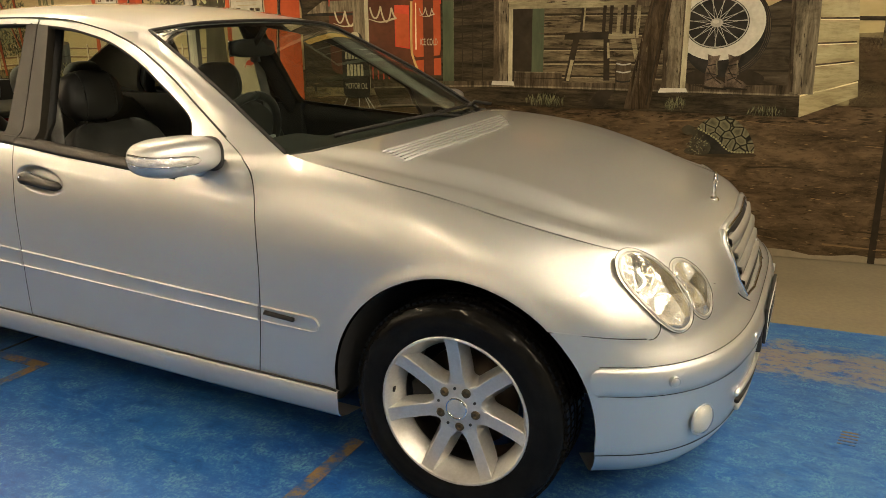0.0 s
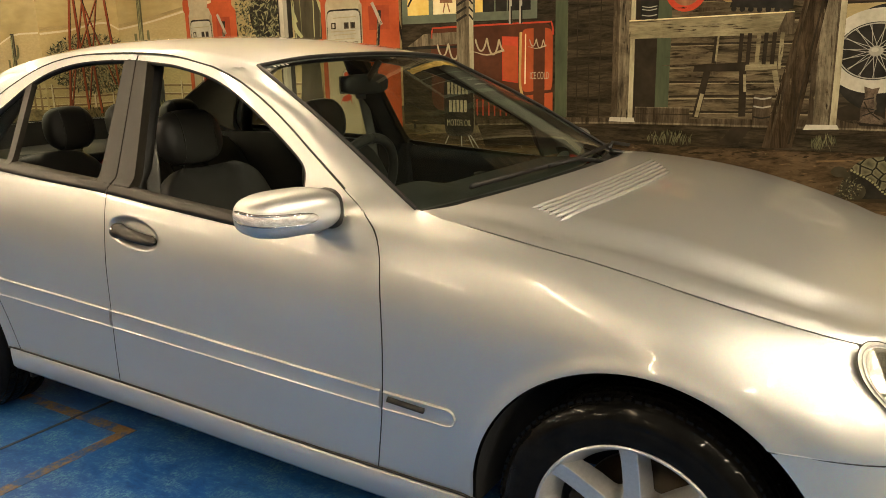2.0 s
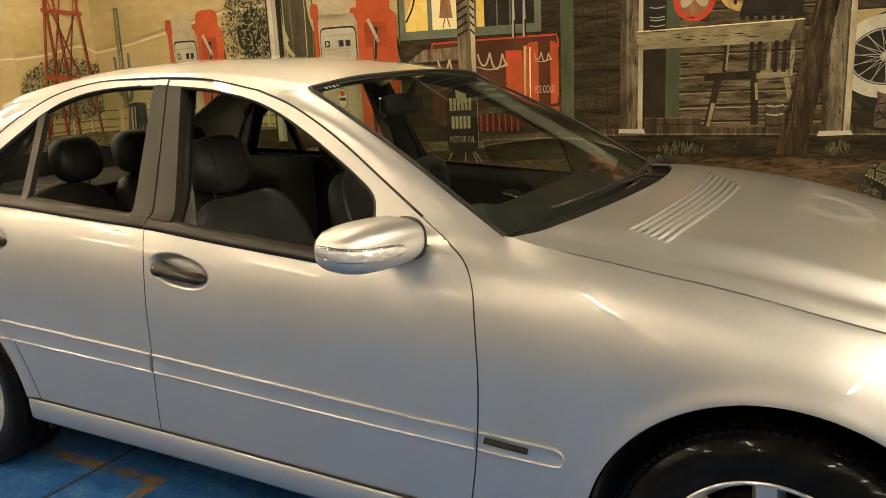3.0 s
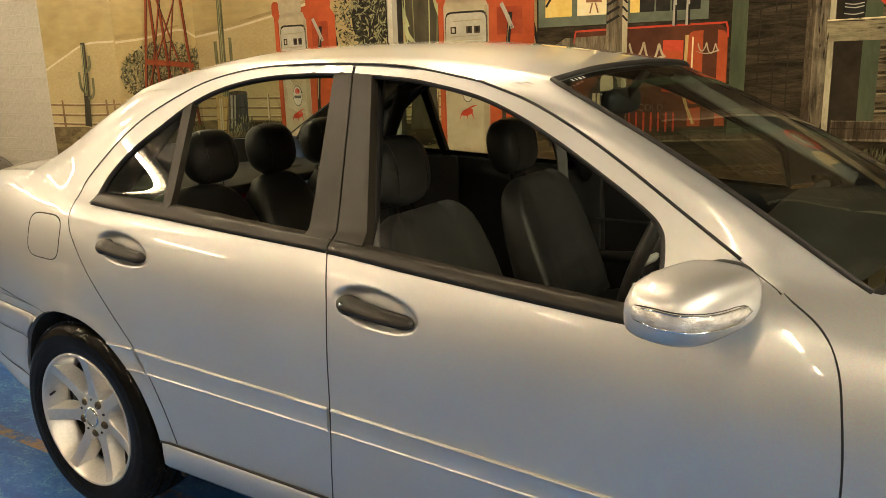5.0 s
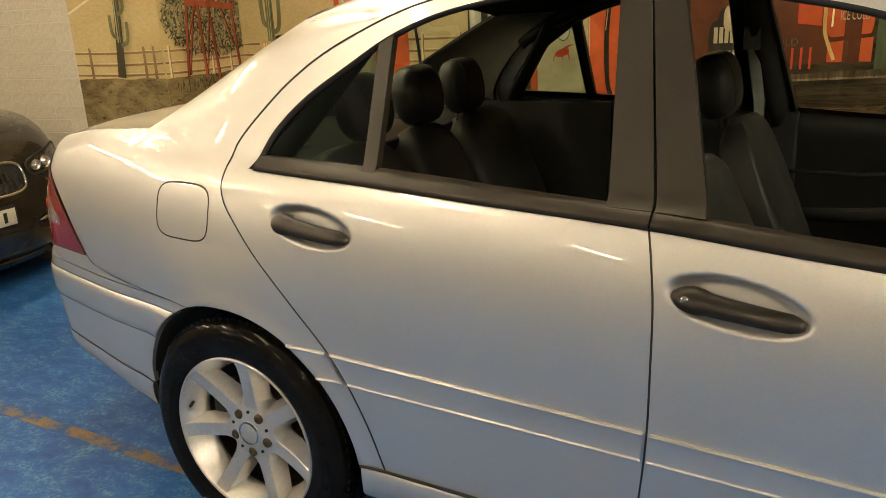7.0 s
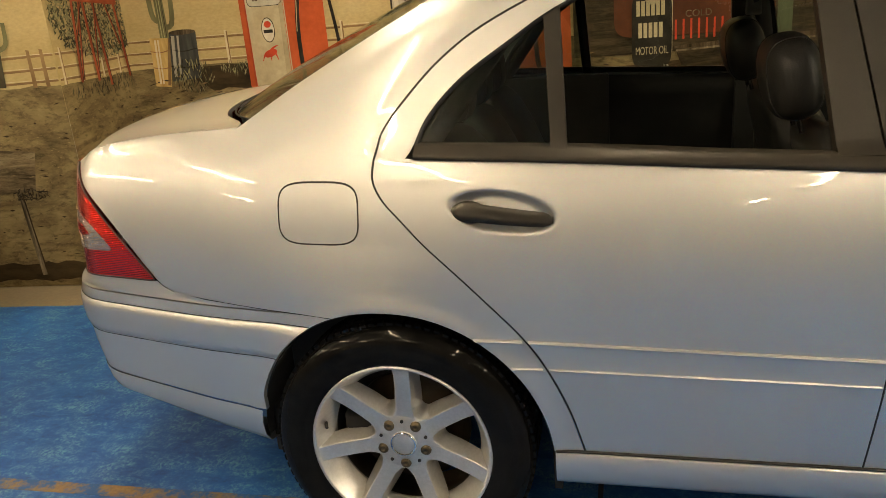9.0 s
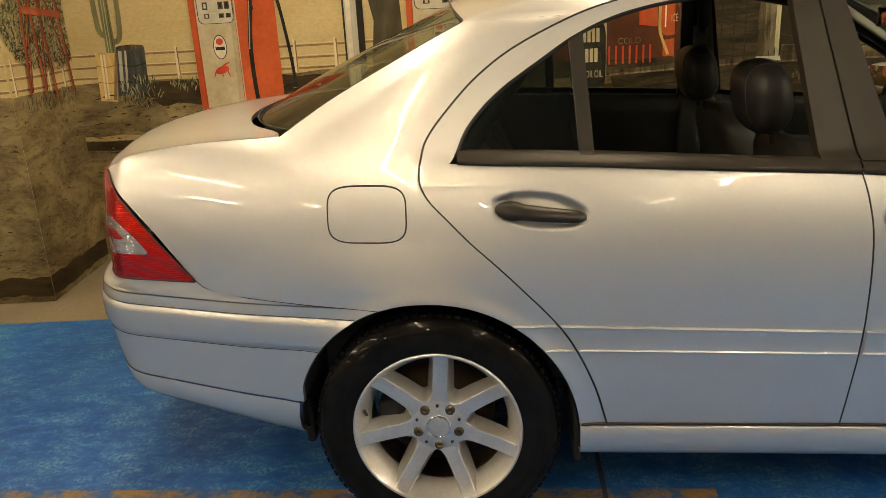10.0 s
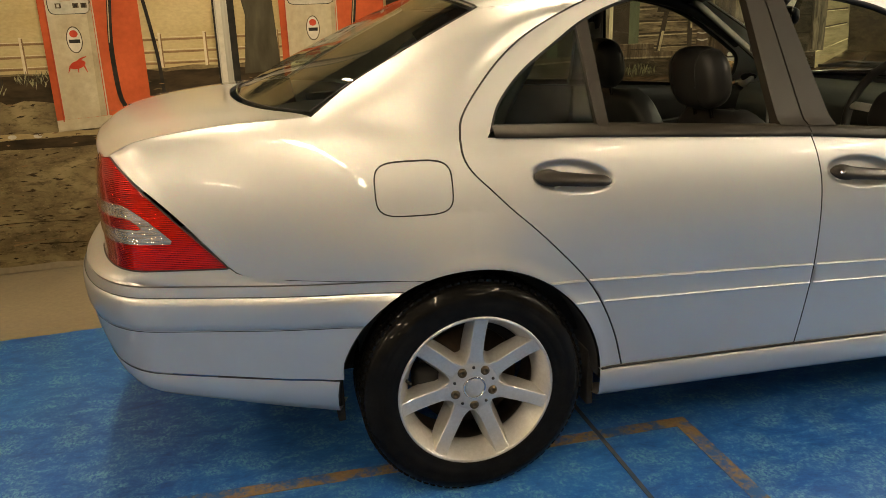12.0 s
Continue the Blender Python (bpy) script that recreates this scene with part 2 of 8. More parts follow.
def floor_blue():
    m, n, l, bs = material("worn_blue_floor_paint")
    streak = noise_tex(n, l, 8.0, 14.0, (1.0, 1.6, 1.0), 0.82, 0.35)
    fine = noise_tex(n, l, 60.0, 10.0, (1.5, 1.0, 1.0), 0.8)
    big = noise_tex(n, l, 0.8, 4.0)
    c = ramp(n, l, big.outputs[0], ((0.30, (0.005, 0.052, 0.245)), (0.50, (0.009, 0.090, 0.36)), (0.72, (0.020, 0.140, 0.45))))
    dark = ramp(n, l, streak.outputs[0], ((0.34, (0.36, 0.39, 0.46)), (0.47, (1, 1, 1))))
    base = mix_colour(n, l, 0.8, c.outputs[0], dark.outputs[0], "MULTIPLY")
    scuff = ramp(n, l, streak.outputs[0], ((0.47, (0, 0, 0)), (0.60, (0.85, 0.85, 0.85))))
    grain = ramp(n, l, fine.outputs[0], ((0.46, (0, 0, 0)), (0.53, (1, 1, 1))))
    f = mix_colour(n, l, 1.0, scuff.outputs[0], grain.outputs[0], "MULTIPLY")
    col = mix_colour(n, l, f, base, (0.14, 0.33, 0.46))
    # ochre undercoat laid bare in front of the parked car's nose
    co = n.new("ShaderNodeTexCoord")
    sp = n.new("ShaderNodeSeparateXYZ")
    l.new(co.outputs["Object"], sp.inputs[0])

    def window(sock, lo, hi, soft):
        r = n.new("ShaderNodeMapRange")
        r.interpolation_type = "SMOOTHSTEP"
        for k, v in zip(("From Min", "From Max"), (lo - soft, lo + soft)):
            r.inputs[k].default_value = v
        l.new(sock, r.inputs[0])
        q = n.new("ShaderNodeMapRange")
        q.interpolation_type = "SMOOTHSTEP"
        for k, v in zip(("From Min", "From Max", "To Min", "To Max"), (hi - soft, hi + soft, 1, 0)):
            q.inputs[k].default_value = v
        l.new(sock, q.inputs[0])
        p = n.new("ShaderNodeMath")
        p.operation = "MULTIPLY"
        l.new(r.outputs[0], p.inputs[0])
        l.new(q.outputs[0], p.inputs[1])
        return p.outputs[0]
    wx, wy = window(sp.outputs[0], 3.05, 6.5, 0.25), window(sp.outputs[1], 0.45, 0.9, 0.17)
    area = n.new("ShaderNodeMath")
    area.operation = "MULTIPLY"
    l.new(wx, area.inputs[0])
    l.new(wy, area.inputs[1])
    blot = noise_tex(n, l, 9.0, 12.0, (1.0, 1.8, 1.0), 0.8)
    add = n.new("ShaderNodeMath")
    add.operation = "MULTIPLY_ADD"
    l.new(area.outputs[0], add.inputs[0])
    add.inputs[1].default_value = 0.22
    l.new(blot.outputs[0], add.inputs[2])
    bare = ramp(n, l, add.outputs[0], ((0.640, (0, 0, 0)), (0.74, (0.92, 0.92, 0.92))))
    col = mix_colour(n, l, bare.outputs[0], col, (0.34, 0.21, 0.065))
    # paint lightened in blotches beyond x = 3.2, raising this end's brightness
    worn = window(sp.outputs[0], 3.2, 12.0, 0.6)
    thin = ramp(n, l, blot.outputs[0], ((0.40, (0, 0, 0)), (0.60, (0.55, 0.55, 0.55))))
    col = mix_colour(n, l, mix_colour(n, l, 1.0, worn, thin.outputs[0], "MULTIPLY"), col, (0.12, 0.26, 0.42))
    l.new(col, bs.inputs["Base Color"])
    rr = n.new("ShaderNodeMapRange")
    rr.inputs["To Min"].default_value, rr.inputs["To Max"].default_value = 0.34, 0.62
    l.new(streak.outputs[0], rr.inputs[0])
    l.new(rr.outputs[0], bs.inputs["Roughness"])
    bump(n, l, fine.outputs[0], bs, 0.12, 0.0015)
    return m


BLUE = floor_blue()
CONCRETE = surface("bare_concrete", (0.20, 0.165, 0.105), (0.26, 0.215, 0.14), 0.75, 0, 1.6, 45, 0.15, 0.002)


def flaking_line():
    m, n, l, bs = material("flaking_yellow_line_paint")
    big = noise_tex(n, l, 9.0, 10.0, (1, 1, 1), 0.75)
    fine = noise_tex(n, l, 70.0, 6.0, (1, 1, 1), 0.7)
    c = ramp(n, l, fine.outputs[0], ((0.3, (0.20, 0.115, 0.025)), (0.7, (0.34, 0.21, 0.045))))
    bare = ramp(n, l, big.outputs[0], ((0.44, (1, 1, 1)), (0.54, (0.15, 0.15, 0.15))))
    col = mix_colour(n, l, bare.outputs[0], c.outputs[0], (0.02, 0.09, 0.27))
    l.new(col, bs.inputs["Base Color"])
    bs.inputs["Roughness"].default_value = 0.55
    bump(n, l, big.outputs[0], bs, 0.2, 0.002)
    return m


YELLOW = flaking_line()
JOINT = surface("joint_filler", (0.014, 0.034, 0.085), (0.075, 0.06, 0.05), 0.7, 0, 12, 80, 0.4, 0.003)
PLASTER = surface("white_painted_brick", (0.40, 0.372, 0.30), (0.47, 0.442, 0.365), 0.7, 0, 2.5, 50, 0.25, 0.002)
CEIL = surface("ceiling_paint", (0.085, 0.078, 0.063), (0.13, 0.12, 0.098), 0.85, 0, 1.0, 30, 0.2, 0.003)
DARKWALL = surface("hall_wall_paint", (0.26, 0.23, 0.18), (0.34, 0.30, 0.23), 0.8, 0, 1.2, 30, 0.2, 0.003)



def slab(name, corners, z0, z1, mat, label, category="", m=None):
    """A flat slab over a plan outline."""
    n = len(corners)
    v = [(x, y, z0) for x, y in corners] + [(x, y, z1) for x, y in corners]
    f = [list(range(n))[::-1], list(range(n, 2 * n))] + [[i, (i + 1) % n, n + (i + 1) % n, n + i] for i in range(n)]
    ob = mesh_object(name, v, f, mat, None, label, False, "structure")
    if m:
        ob.matrix_world = m
    if category:
        ob["category"] = category
    return ob


def edge_y(x):
    return 0.86 + 0.062 * x


slab("floor", [(-9, -9), (9, -9), (9, 3.2), (-9, 3.2)], -0.2, -0.004, CONCRETE, "bare grey-brown concrete floor beneath the blue paint", "floor")
slab("floor_paint", [(-9, -9), (9, -9), (9, edge_y(9)), (-9, edge_y(-9))], -0.0035, 0.0, BLUE, "worn scuffed blue floor paint with bare ochre patches", "floor paint")
slab("wall_mural", [(-2.24, 0), (9.2, 0), (9.2, 0.25), (-2.24, 0.25)], 0, CEILING, CONCRETE, "long rendered wall that carries the painted mural", "wall", WALL)
slab("wall_pier", [(-9.2, -0.70), (-2.24, -0.70), (-2.24, 0.25), (-9.2, 0.25)], 0, CEILING, PLASTER, "white painted brick wall standing proud of the mural wall", "wall", WALL)
# unseen walls and ceiling, added to close the hall for bounce and reflections
slab("wall_south", [(-9.2, -9.2), (9.2, -9.2), (9.2, -9), (-9.2, -9)], 0, CEILING, DARKWALL, "plain unseen wall added to close the back of the hall", "wall")
slab("wall_west", [(-9.2, -9), (-9, -9), (-9, 1.0), (-9.2, 1.0)], 0, CEILING, DARKWALL, "plain unseen wall added to close the hall's end", "wall")
slab("wall_east", [(9, -9), (9.2, -9), (9.2, 2.7), (9, 2.7)], 0, CEILING, PLASTER, "pale unseen wall added to close the hall's end", "wall")
slab("ceiling", [(-9.2, -9.2), (9.2, -9.2), (9.2, 3.2), (-9.2, 3.2)], CEILING, CEILING + 0.2, CEIL, "plain unseen ceiling added over the hall", "ceiling")


def line_mark(name, x0, y0, x1, y1, label):
    bm = bmesh.new()
    box(bm, (x0, y0, 0.0), (x1, y1, 0.0015))
    ob = part(name, bm, YELLOW, None, label, False)
    return tagged(ob, kind="structure")


line_mark("bay_line", -3.6, -0.685, 0.765, -0.635, "worn ochre bay line along the blue floor")
line_mark("bay_line", 0.715, -3.4, 0.765, -0.685, "worn ochre cross line, flaking along its length")
line_mark("bay_line", 2.23, -3.4, 2.28, -0.62, "worn ochre bay line running under the front wheel")

for k in range(5):
    line_mark("floor_mark", 3.69 + 0.004 * k, 0.018 + 0.022 * k, 3.745 + 0.004 * k, 0.026 + 0.022 * k, "short ochre dash painted on the blue floor")
bm = bmesh.new()
box(bm, (0.444, -6.0, 0.0), (0.458, 0.86, 0.0025))
tagged(part("floor_joint", bm, JOINT, None, "dark filled expansion joint across the floor", False), kind="structure")


# fluorescent battens: a white tray, two end caps and a glowing tube
TUBE = glow("fluorescent_tube", LAMP_COLOUR, 150.0)
TUBE_FILL = glow("cool_fill_tube", (1.0, 0.84, 0.60), 155.0)
TRAY = surface("white_enamel", (0.75, 0.72, 0.66), (0.8, 0.78, 0.72), 0.4, 0, 4, 60, 0.02)


def batten(length, m, light=TUBE, label="bright warm-white fluorescent tube"):
    ob = empty("ceiling_lamp", "white fluorescent batten fixed under the ceiling", "lamp", "fluorescent battens")
    bm = bmesh.new()
    box(bm, (-length / 2, -0.05, -0.05), (length / 2, 0.05, 0), 0.008)
    part("tray", bm, TRAY, ob)
    for s in (-1, 1):
        bm = bmesh.new()
        box(bm, (s * length / 2 - 0.02, -0.025, -0.11), (s * length / 2 + 0.02, 0.025, -0.05), 0.006)
        part("end_cap", bm, TRAY, ob)
    bm = bmesh.new()
    tube(bm, [(-length / 2 + 0.02, 0, -0.085), (length / 2 - 0.02, 0, -0.085)], 0.019, 12)
    part("tube", bm, light, ob, label)
    ob.matrix_world = m
    return ob


first = batten(1.5, pose(-6.0, -6.4, CEILING, 0, 0, 90))
for bx in (-6.0, -3.4, -0.8, 1.8):
    for by in (-6.4, -3.3, -1.7):
        if (bx, by) not in ((-6.0, -6.4), (1.8, -1.7), (-0.8, -1.7), (-3.4, -1.7)):
            copy_thing(first, pose(bx, by, CEILING, 0, 0, 90))
# unseen extra battens, added to brighten the mural, roof and flank
for bx, by in ((-3.4, -0.4), (-1.0, 0.2), (0.7, 0.1), (-0.8, -2.3)):
    copy_thing(first, pose(bx, by, CEILING, 0, 0, 90))
# unseen whiter battens, added to brighten the nose, floor and right end of the mural
cool = batten(1.5, pose(4.4, -1.7, CEILING, 0, 0, 90), TUBE_FILL, "bright cool-white tube added as unseen fill light")
for bx, by in ((4.4, -4.0), (7.0, -1.7), (7.0, -4.0), (5.7, -2.9), (5.2, -0.7), (4.4, 0.1), (7.0, 0.1)):
    copy_thing(cool, pose(bx, by, CEILING, 0, 0, 90))

# courses of painted brick beside the mural, standing a little proud of their joints
bm = bmesh.new()
box(bm, (-0.1165, -0.004, -0.0375), (0.1165, 0.004, 0.0375), 0.002, None, 1)
brick_mesh = bpy.data.meshes.new("brick")
bm.to_mesh(brick_mesh)
bm.free()
brick_mesh.materials.append(PLASTER)
pier = bpy.data.objects["wall_pier"]
rnd_b = random.Random(12)
for row in range(26):
    for col in range(6):
        ob = new("brick", brick_mesh)
        ob.parent = pier
        ob.location = (-3.03 - 0.24 * col - (0.12 if row % 2 else 0.0), -0.6975 - rnd_b.uniform(0, 0.001), 0.045 + 0.081 * row)

# ---- the silver saloon: rear axle over the origin, nose towards +x, right flank towards -y ----
car = empty("car", "silver four-door saloon parked on a blue floor", "car")
AXLE_F, AXLE_R = (2.715, 0.314), (0.0, 0.314)
ARCH_F, ARCH_R = (2.72, 0.318, 0.382), (-0.004, 0.305, 0.367)

nose = profile_of((0.15, 0.25, 0.38, 0.46, 0.51, 0.56, 0.61, 0.65, 0.716, 0.742, 0.765, 0.79, 0.82), (3.36, 3.41, 3.432, 3.435, 3.420, 3.378, 3.360, 3.352, 3.335, 3.325, 3.30, 3.26, 3.20))
tail = profile_of((0.2, 0.3, 0.42, 0.55, 0.63, 0.67, 0.71, 0.85, 0.95, 1.02), (0.93, 0.985, 1.03, 1.05, 1.05, 1.03, 0.985, 0.98, 0.965, 0.93))
top_z = profile_of((-1.1, -0.886, -0.8, -0.6, -0.35, -0.1, 0.1, 1.0, 1.75, 2.1, 2.4, 2.6, 2.8, 2.96, 3.1, 3.3), (0.955, 0.99, 1.028, 1.055, 1.066, 1.045, 1.015, 0.985, 0.965, 0.958, 0.925, 0.89, 0.845, 0.806, 0.772, 0.72))
top_y = profile_of((-1.1, -0.886, -0.6, -0.35, 0.0, 0.3, 1.0, 1.75, 2.1, 2.6, 2.95, 3.1, 3.3), (0.54, 0.565, 0.605, 0.63, 0.70, 0.735, 0.735, 0.735, 0.722, 0.705, 0.675, 0.66, 0.60))


def bluntness(z):
    """How square the nose is in plan: blunter at the bumper than at the bonnet's edge."""
    k = np.clip((np.asarray(z, float) - 0.585) / 0.18, 0, 1)
    return 3.4 - 1.2 * k * k * (3 - 2 * k)


def flare(x, z):
    """The rolled lip that stands out round the wheel openings."""
    out = 0.0
    for cx, cz, r, h in ((*ARCH_F, 0.007), (*ARCH_R, 0.006)):
        d = np.sqrt((x - cx) ** 2 + (z - cz) ** 2) - r
        out = out + h * np.exp(-(np.maximum(d, 0) / 0.026) ** 2)
    return out


def flank(x, z):
    """Half the body's width at x and height z, below the windows."""
    x, z = np.asarray(x, float), np.asarray(z, float)
    taper = np.clip((2.1 - x) / 1.2, 0, 1)
    w = 0.866 - 0.016 * taper * taper * (3 - 2 * taper) - 0.19 * np.maximum(0.0, -x) ** 1.2 - 0.004 * ((np.maximum(x, 1.3) - 1.3) / 1.3) ** 2
    a = np.clip((x - 2.75) / (nose(z) - 2.75), 0, 1)
    b = np.clip((-0.80 - x) / (tail(z) - 0.80), 0, 1)
    p = bluntness(z)
    w = w * (1 - a ** p) ** (1 / p) * (1 - b ** 2.5) ** (1 / 2.5)
    zm, zt, yt = 0.66, top_z(x), np.minimum(top_y(x), w - 0.005)
    up = np.clip((z - zm) / (zt - zm), 0, 1)
    y = yt + (w - yt) * (1 - up ** 2.2) ** (1 / 2.2)
    y = y - 0.014 * np.exp(-((x + 0.08) / 0.2) ** 2) * np.clip((z - 0.70) / 0.12, 0, 1)
    y = np.where(z > zt, yt - 3 * (z - zt), y)
    y = np.where(z < zm, w - 0.020 * ((zm - z) / 0.36) ** 2 - 0.05 * np.maximum(0, 0.27 - z) / 0.1, y)
    return y + flare(x, z)


def nose_x(y, z):
    p = bluntness(z)
    return 2.75 + (nose(z) - 2.75) * np.maximum(1 - np.minimum(np.abs(y) / 0.862, 1) ** p, 0) ** (1 / p)


def side_y(x, z):
    """Half width of flank and cabin side in one flowing surface."""
    z = np.asarray(z, float)
    b = np.where(z > 0.95, 0.752 - 0.46 * (z - 0.99), 0.770 - 2.0 * (0.95 - z)) - 0.02 * np.maximum(0, np.asarray(x, float) - 1.3) - 0.45 * np.maximum(0, -np.asarray(x, float))
    a = flank(x, z)
    return 0.5 * (a + b + np.sqrt((a - b) ** 2 + 0.0004))


def on_side(xz, out=0.0):
    """Lays points (x, z) on the right flank."""
    xz = np.asarray(xz, float)
    return np.stack([xz[..., 0], -(side_y(xz[..., 0], xz[..., 1]) + out), xz[..., 1]], -1)


def arc(c, a0, a1, n=40):
    t = np.radians(np.linspace(a0, a1, n))
    return np.stack([c[0] + c[2] * np.cos(t), c[1] + c[2] * np.sin(t)], 1)


def line(*pts):
    return np.array(pts, float)


def side_patch(low, high, start, end, nu, nv, out=0.0, straight=False, dish=None):
    g = coons(smooth_line(low, nu, straight), smooth_line(high, nu, straight), smooth_line(start, nv), smooth_line(end, nv))
    p = on_side(g, out)
    if dish:
        u = g[..., 0] - dish[0]
        r2 = (u / dish[2]) ** 2 + ((g[..., 1] - dish[1] + 0.12 * u) / dish[3]) ** 2
        k = np.clip((1 - np.sqrt(r2)) / 0.42, 0, 1)
        p[..., 1] += 0.024 * np.sin(k * math.pi / 2)
    return p


def seam(name, xz, parent, radius=0.0019, out=-0.0016, mat=SEAL, n=60, smooth=True):
    """A rubber seal in a shut line, on both flanks."""
    for s in (1, -1):
        bm = bmesh.new()
        p = on_side(smooth_line(xz, n, not smooth), out) * np.array((1, s, 1))
        tube(bm, p, radius, 6)
        part(name, bm, mat, parent)


# lines of the flank, as (x, z)
F_GAP = line((2.054, 0.308), (2.078, 0.443), (2.091, 0.557), (2.096, 0.683), (2.088, 0.791), (2.073, 0.872), (2.040, 0.922), (1.978, 0.960))
B_GAP = line((0.996, 0.325), (1.006, 0.42), (1.017, 0.53), (1.022, 0.63), (1.022, 0.80), (1.012, 0.89), (1.000, 0.948))
R_GAP = line((0.430, 0.334), (0.400, 0.438), (0.357, 0.536), (0.308, 0.612), (0.231, 0.697), (0.166, 0.762), (0.103, 0.820), (0.054, 0.870), (0.010, 0.915), (-0.011, 0.955), (-0.012, 0.995))
FRAME = line((-0.012, 0.995), (0.004, 1.050), (0.056, 1.116), (0.130, 1.189), (0.222, 1.252), (0.360, 1.315), (0.470, 1.348), (0.600, 1.368), (0.730, 1.374), (0.930, 1.372), (1.110, 1.359), (1.310, 1.322), (1.427, 1.282), (1.535, 1.231), (1.648, 1.167), (1.780, 1.083), (1.900, 1.007), (1.978, 0.960))
BELT = line((0.06, 0.997), (0.37, 0.984), (0.68, 0.965), (1.0, 0.946), (1.23, 0.926), (1.436, 0.910), (1.615, 0.897), (1.772, 0.886))
R_TOP = line((0.072, 1.012), (0.105, 1.078), (0.178, 1.152), (0.290, 1.226), (0.375, 1.277), (0.480, 1.318), (0.610, 1.343), (0.760, 1.352), (0.937, 1.350))
F_TOP = line((0.945, 1.349), (1.060, 1.339), (1.150, 1.328), (1.295, 1.297), (1.400, 1.259), (1.500, 1.210), (1.590, 1.159), (1.690, 1.099), (1.748, 1.056), (1.766, 1.010), (1.772, 0.912))

FRAME_FINE = smooth_line(FRAME, 200)
k_mid = int(np.argmin(np.abs(FRAME_FINE[:, 0] - 0.940)))
# doors
joined_panel("front_door", [
    side_patch(line((0.9974, 0.325), (2.0524, 0.308)), np.vstack([line((1.0014, 0.948), (1.23, 0.927), (1.436, 0.911)), line((1.772, 0.888), (1.9764, 0.9595))]), B_GAP + (0.0020, 0), F_GAP - (0.0022, 0), 220, 130, dish=(1.156, 0.838, 0.118, 0.043), straight=True),
    side_patch(F_TOP, FRAME_FINE[k_mid:] - (0.002, 0.003), line((0.945, 1.349), (0.945, 1.3685)), line((1.772, 0.912), (1.976, 0.957)), 90, 8)],
    SILVER, car, weld=True)
joined_panel("rear_door", [
    side_patch(line((0.432, 0.334), (0.9946, 0.326)), line((-0.010, 0.995), (0.06, 0.996), (0.37, 0.983), (0.68, 0.965), (0.9986, 0.948)), R_GAP + (0.0024, 0), B_GAP - (0.0020, 0), 125, 130, dish=(0.272, 0.889, 0.112, 0.041)),
    side_patch(np.vstack([line((0.06, 0.996)), R_TOP]), FRAME_FINE[:k_mid + 1] + (0.002, -0.003), line((0.06, 0.996), (-0.009, 0.995)), line((0.937, 1.350), (0.937, 1.3685)), 90, 8)],
    SILVER, car, weld=True)

# quarter panel with the rear pillar, front wing
quarter_low = np.vstack([smooth_line(line((-0.62, 0.713), (-0.58, 0.684), (-0.50, 0.672), (-0.32, 0.659), (-0.126, 0.651)), 20), arc(ARCH_R, 109, 4.5, 50), line((0.427, 0.334))])
quarter_top = line((-0.886, 0.985), (-0.80, 1.022), (-0.60, 1.050), (-0.38, 1.062))
C_EDGE = np.array([(-0.38, -0.615, 1.062), (-0.25, -0.592, 1.142), (-0.06, -0.575, 1.24), (0.10, -0.560, 1.318)])
quarter_rim = np.vstack([smooth_line(quarter_top, 40), smooth_line(line((-0.38, 1.062), (-0.2, 1.040), (-0.015, 0.995)), 26)[1:]])
split = np.vstack([arc(ARCH_R, 100, 100, 1), line((-0.058, 0.80), (-0.015, 0.995))])
qa = side_patch(np.vstack([quarter_low[:20], arc(ARCH_R, 108, 100, 6)]), quarter_rim, line((-0.62, 0.713), (-0.74, 0.85), (-0.886, 0.985)), split, 90, 60, straight=True)
qc = side_patch(arc(ARCH_R, 100, 4.5, 50), smooth_line((R_GAP - (0.003, 0))[::-1], 50), split, line((0.362, 0.334), (0.427, 0.334)), 80, 60, straight=True)
frame3 = on_side(smooth_line(FRAME, 200) - (0.003, 0))
k_roof = int(np.argmin(np.abs(smooth_line(FRAME, 200)[:, 0] - 0.375)))
k_front = int(np.argmin(np.abs(smooth_line(FRAME, 200)[:, 0] - 1.331)))
rim_c = qa[-1][int(np.argmin(np.abs(qa[-1][:, 0] + 0.38))):]
C_EDGE[0], frame3[0] = rim_c[0], rim_c[-1]
qb = coons(rim_c, smooth_line(np.vstack([C_EDGE[-1:], frame3[k_roof][None]]), len(rim_c)), smooth_line(C_EDGE, 40), smooth_line(frame3[:k_roof + 1], 40))
uu = np.linspace(0, 1, len(rim_c))[None, :]
swell = np.sin(np.pi * uu) * np.sqrt(np.linspace(0, 1, 40) * np.linspace(1, 0, 40))[:, None] * 1.5
qb[..., 1] -= 0.035 * swell
qb[..., 2] += 0.012 * swell
quarter = joined_panel("quarter_panel", [qa, qb, qc], SILVER, car, weld=True, dist=0.0006)
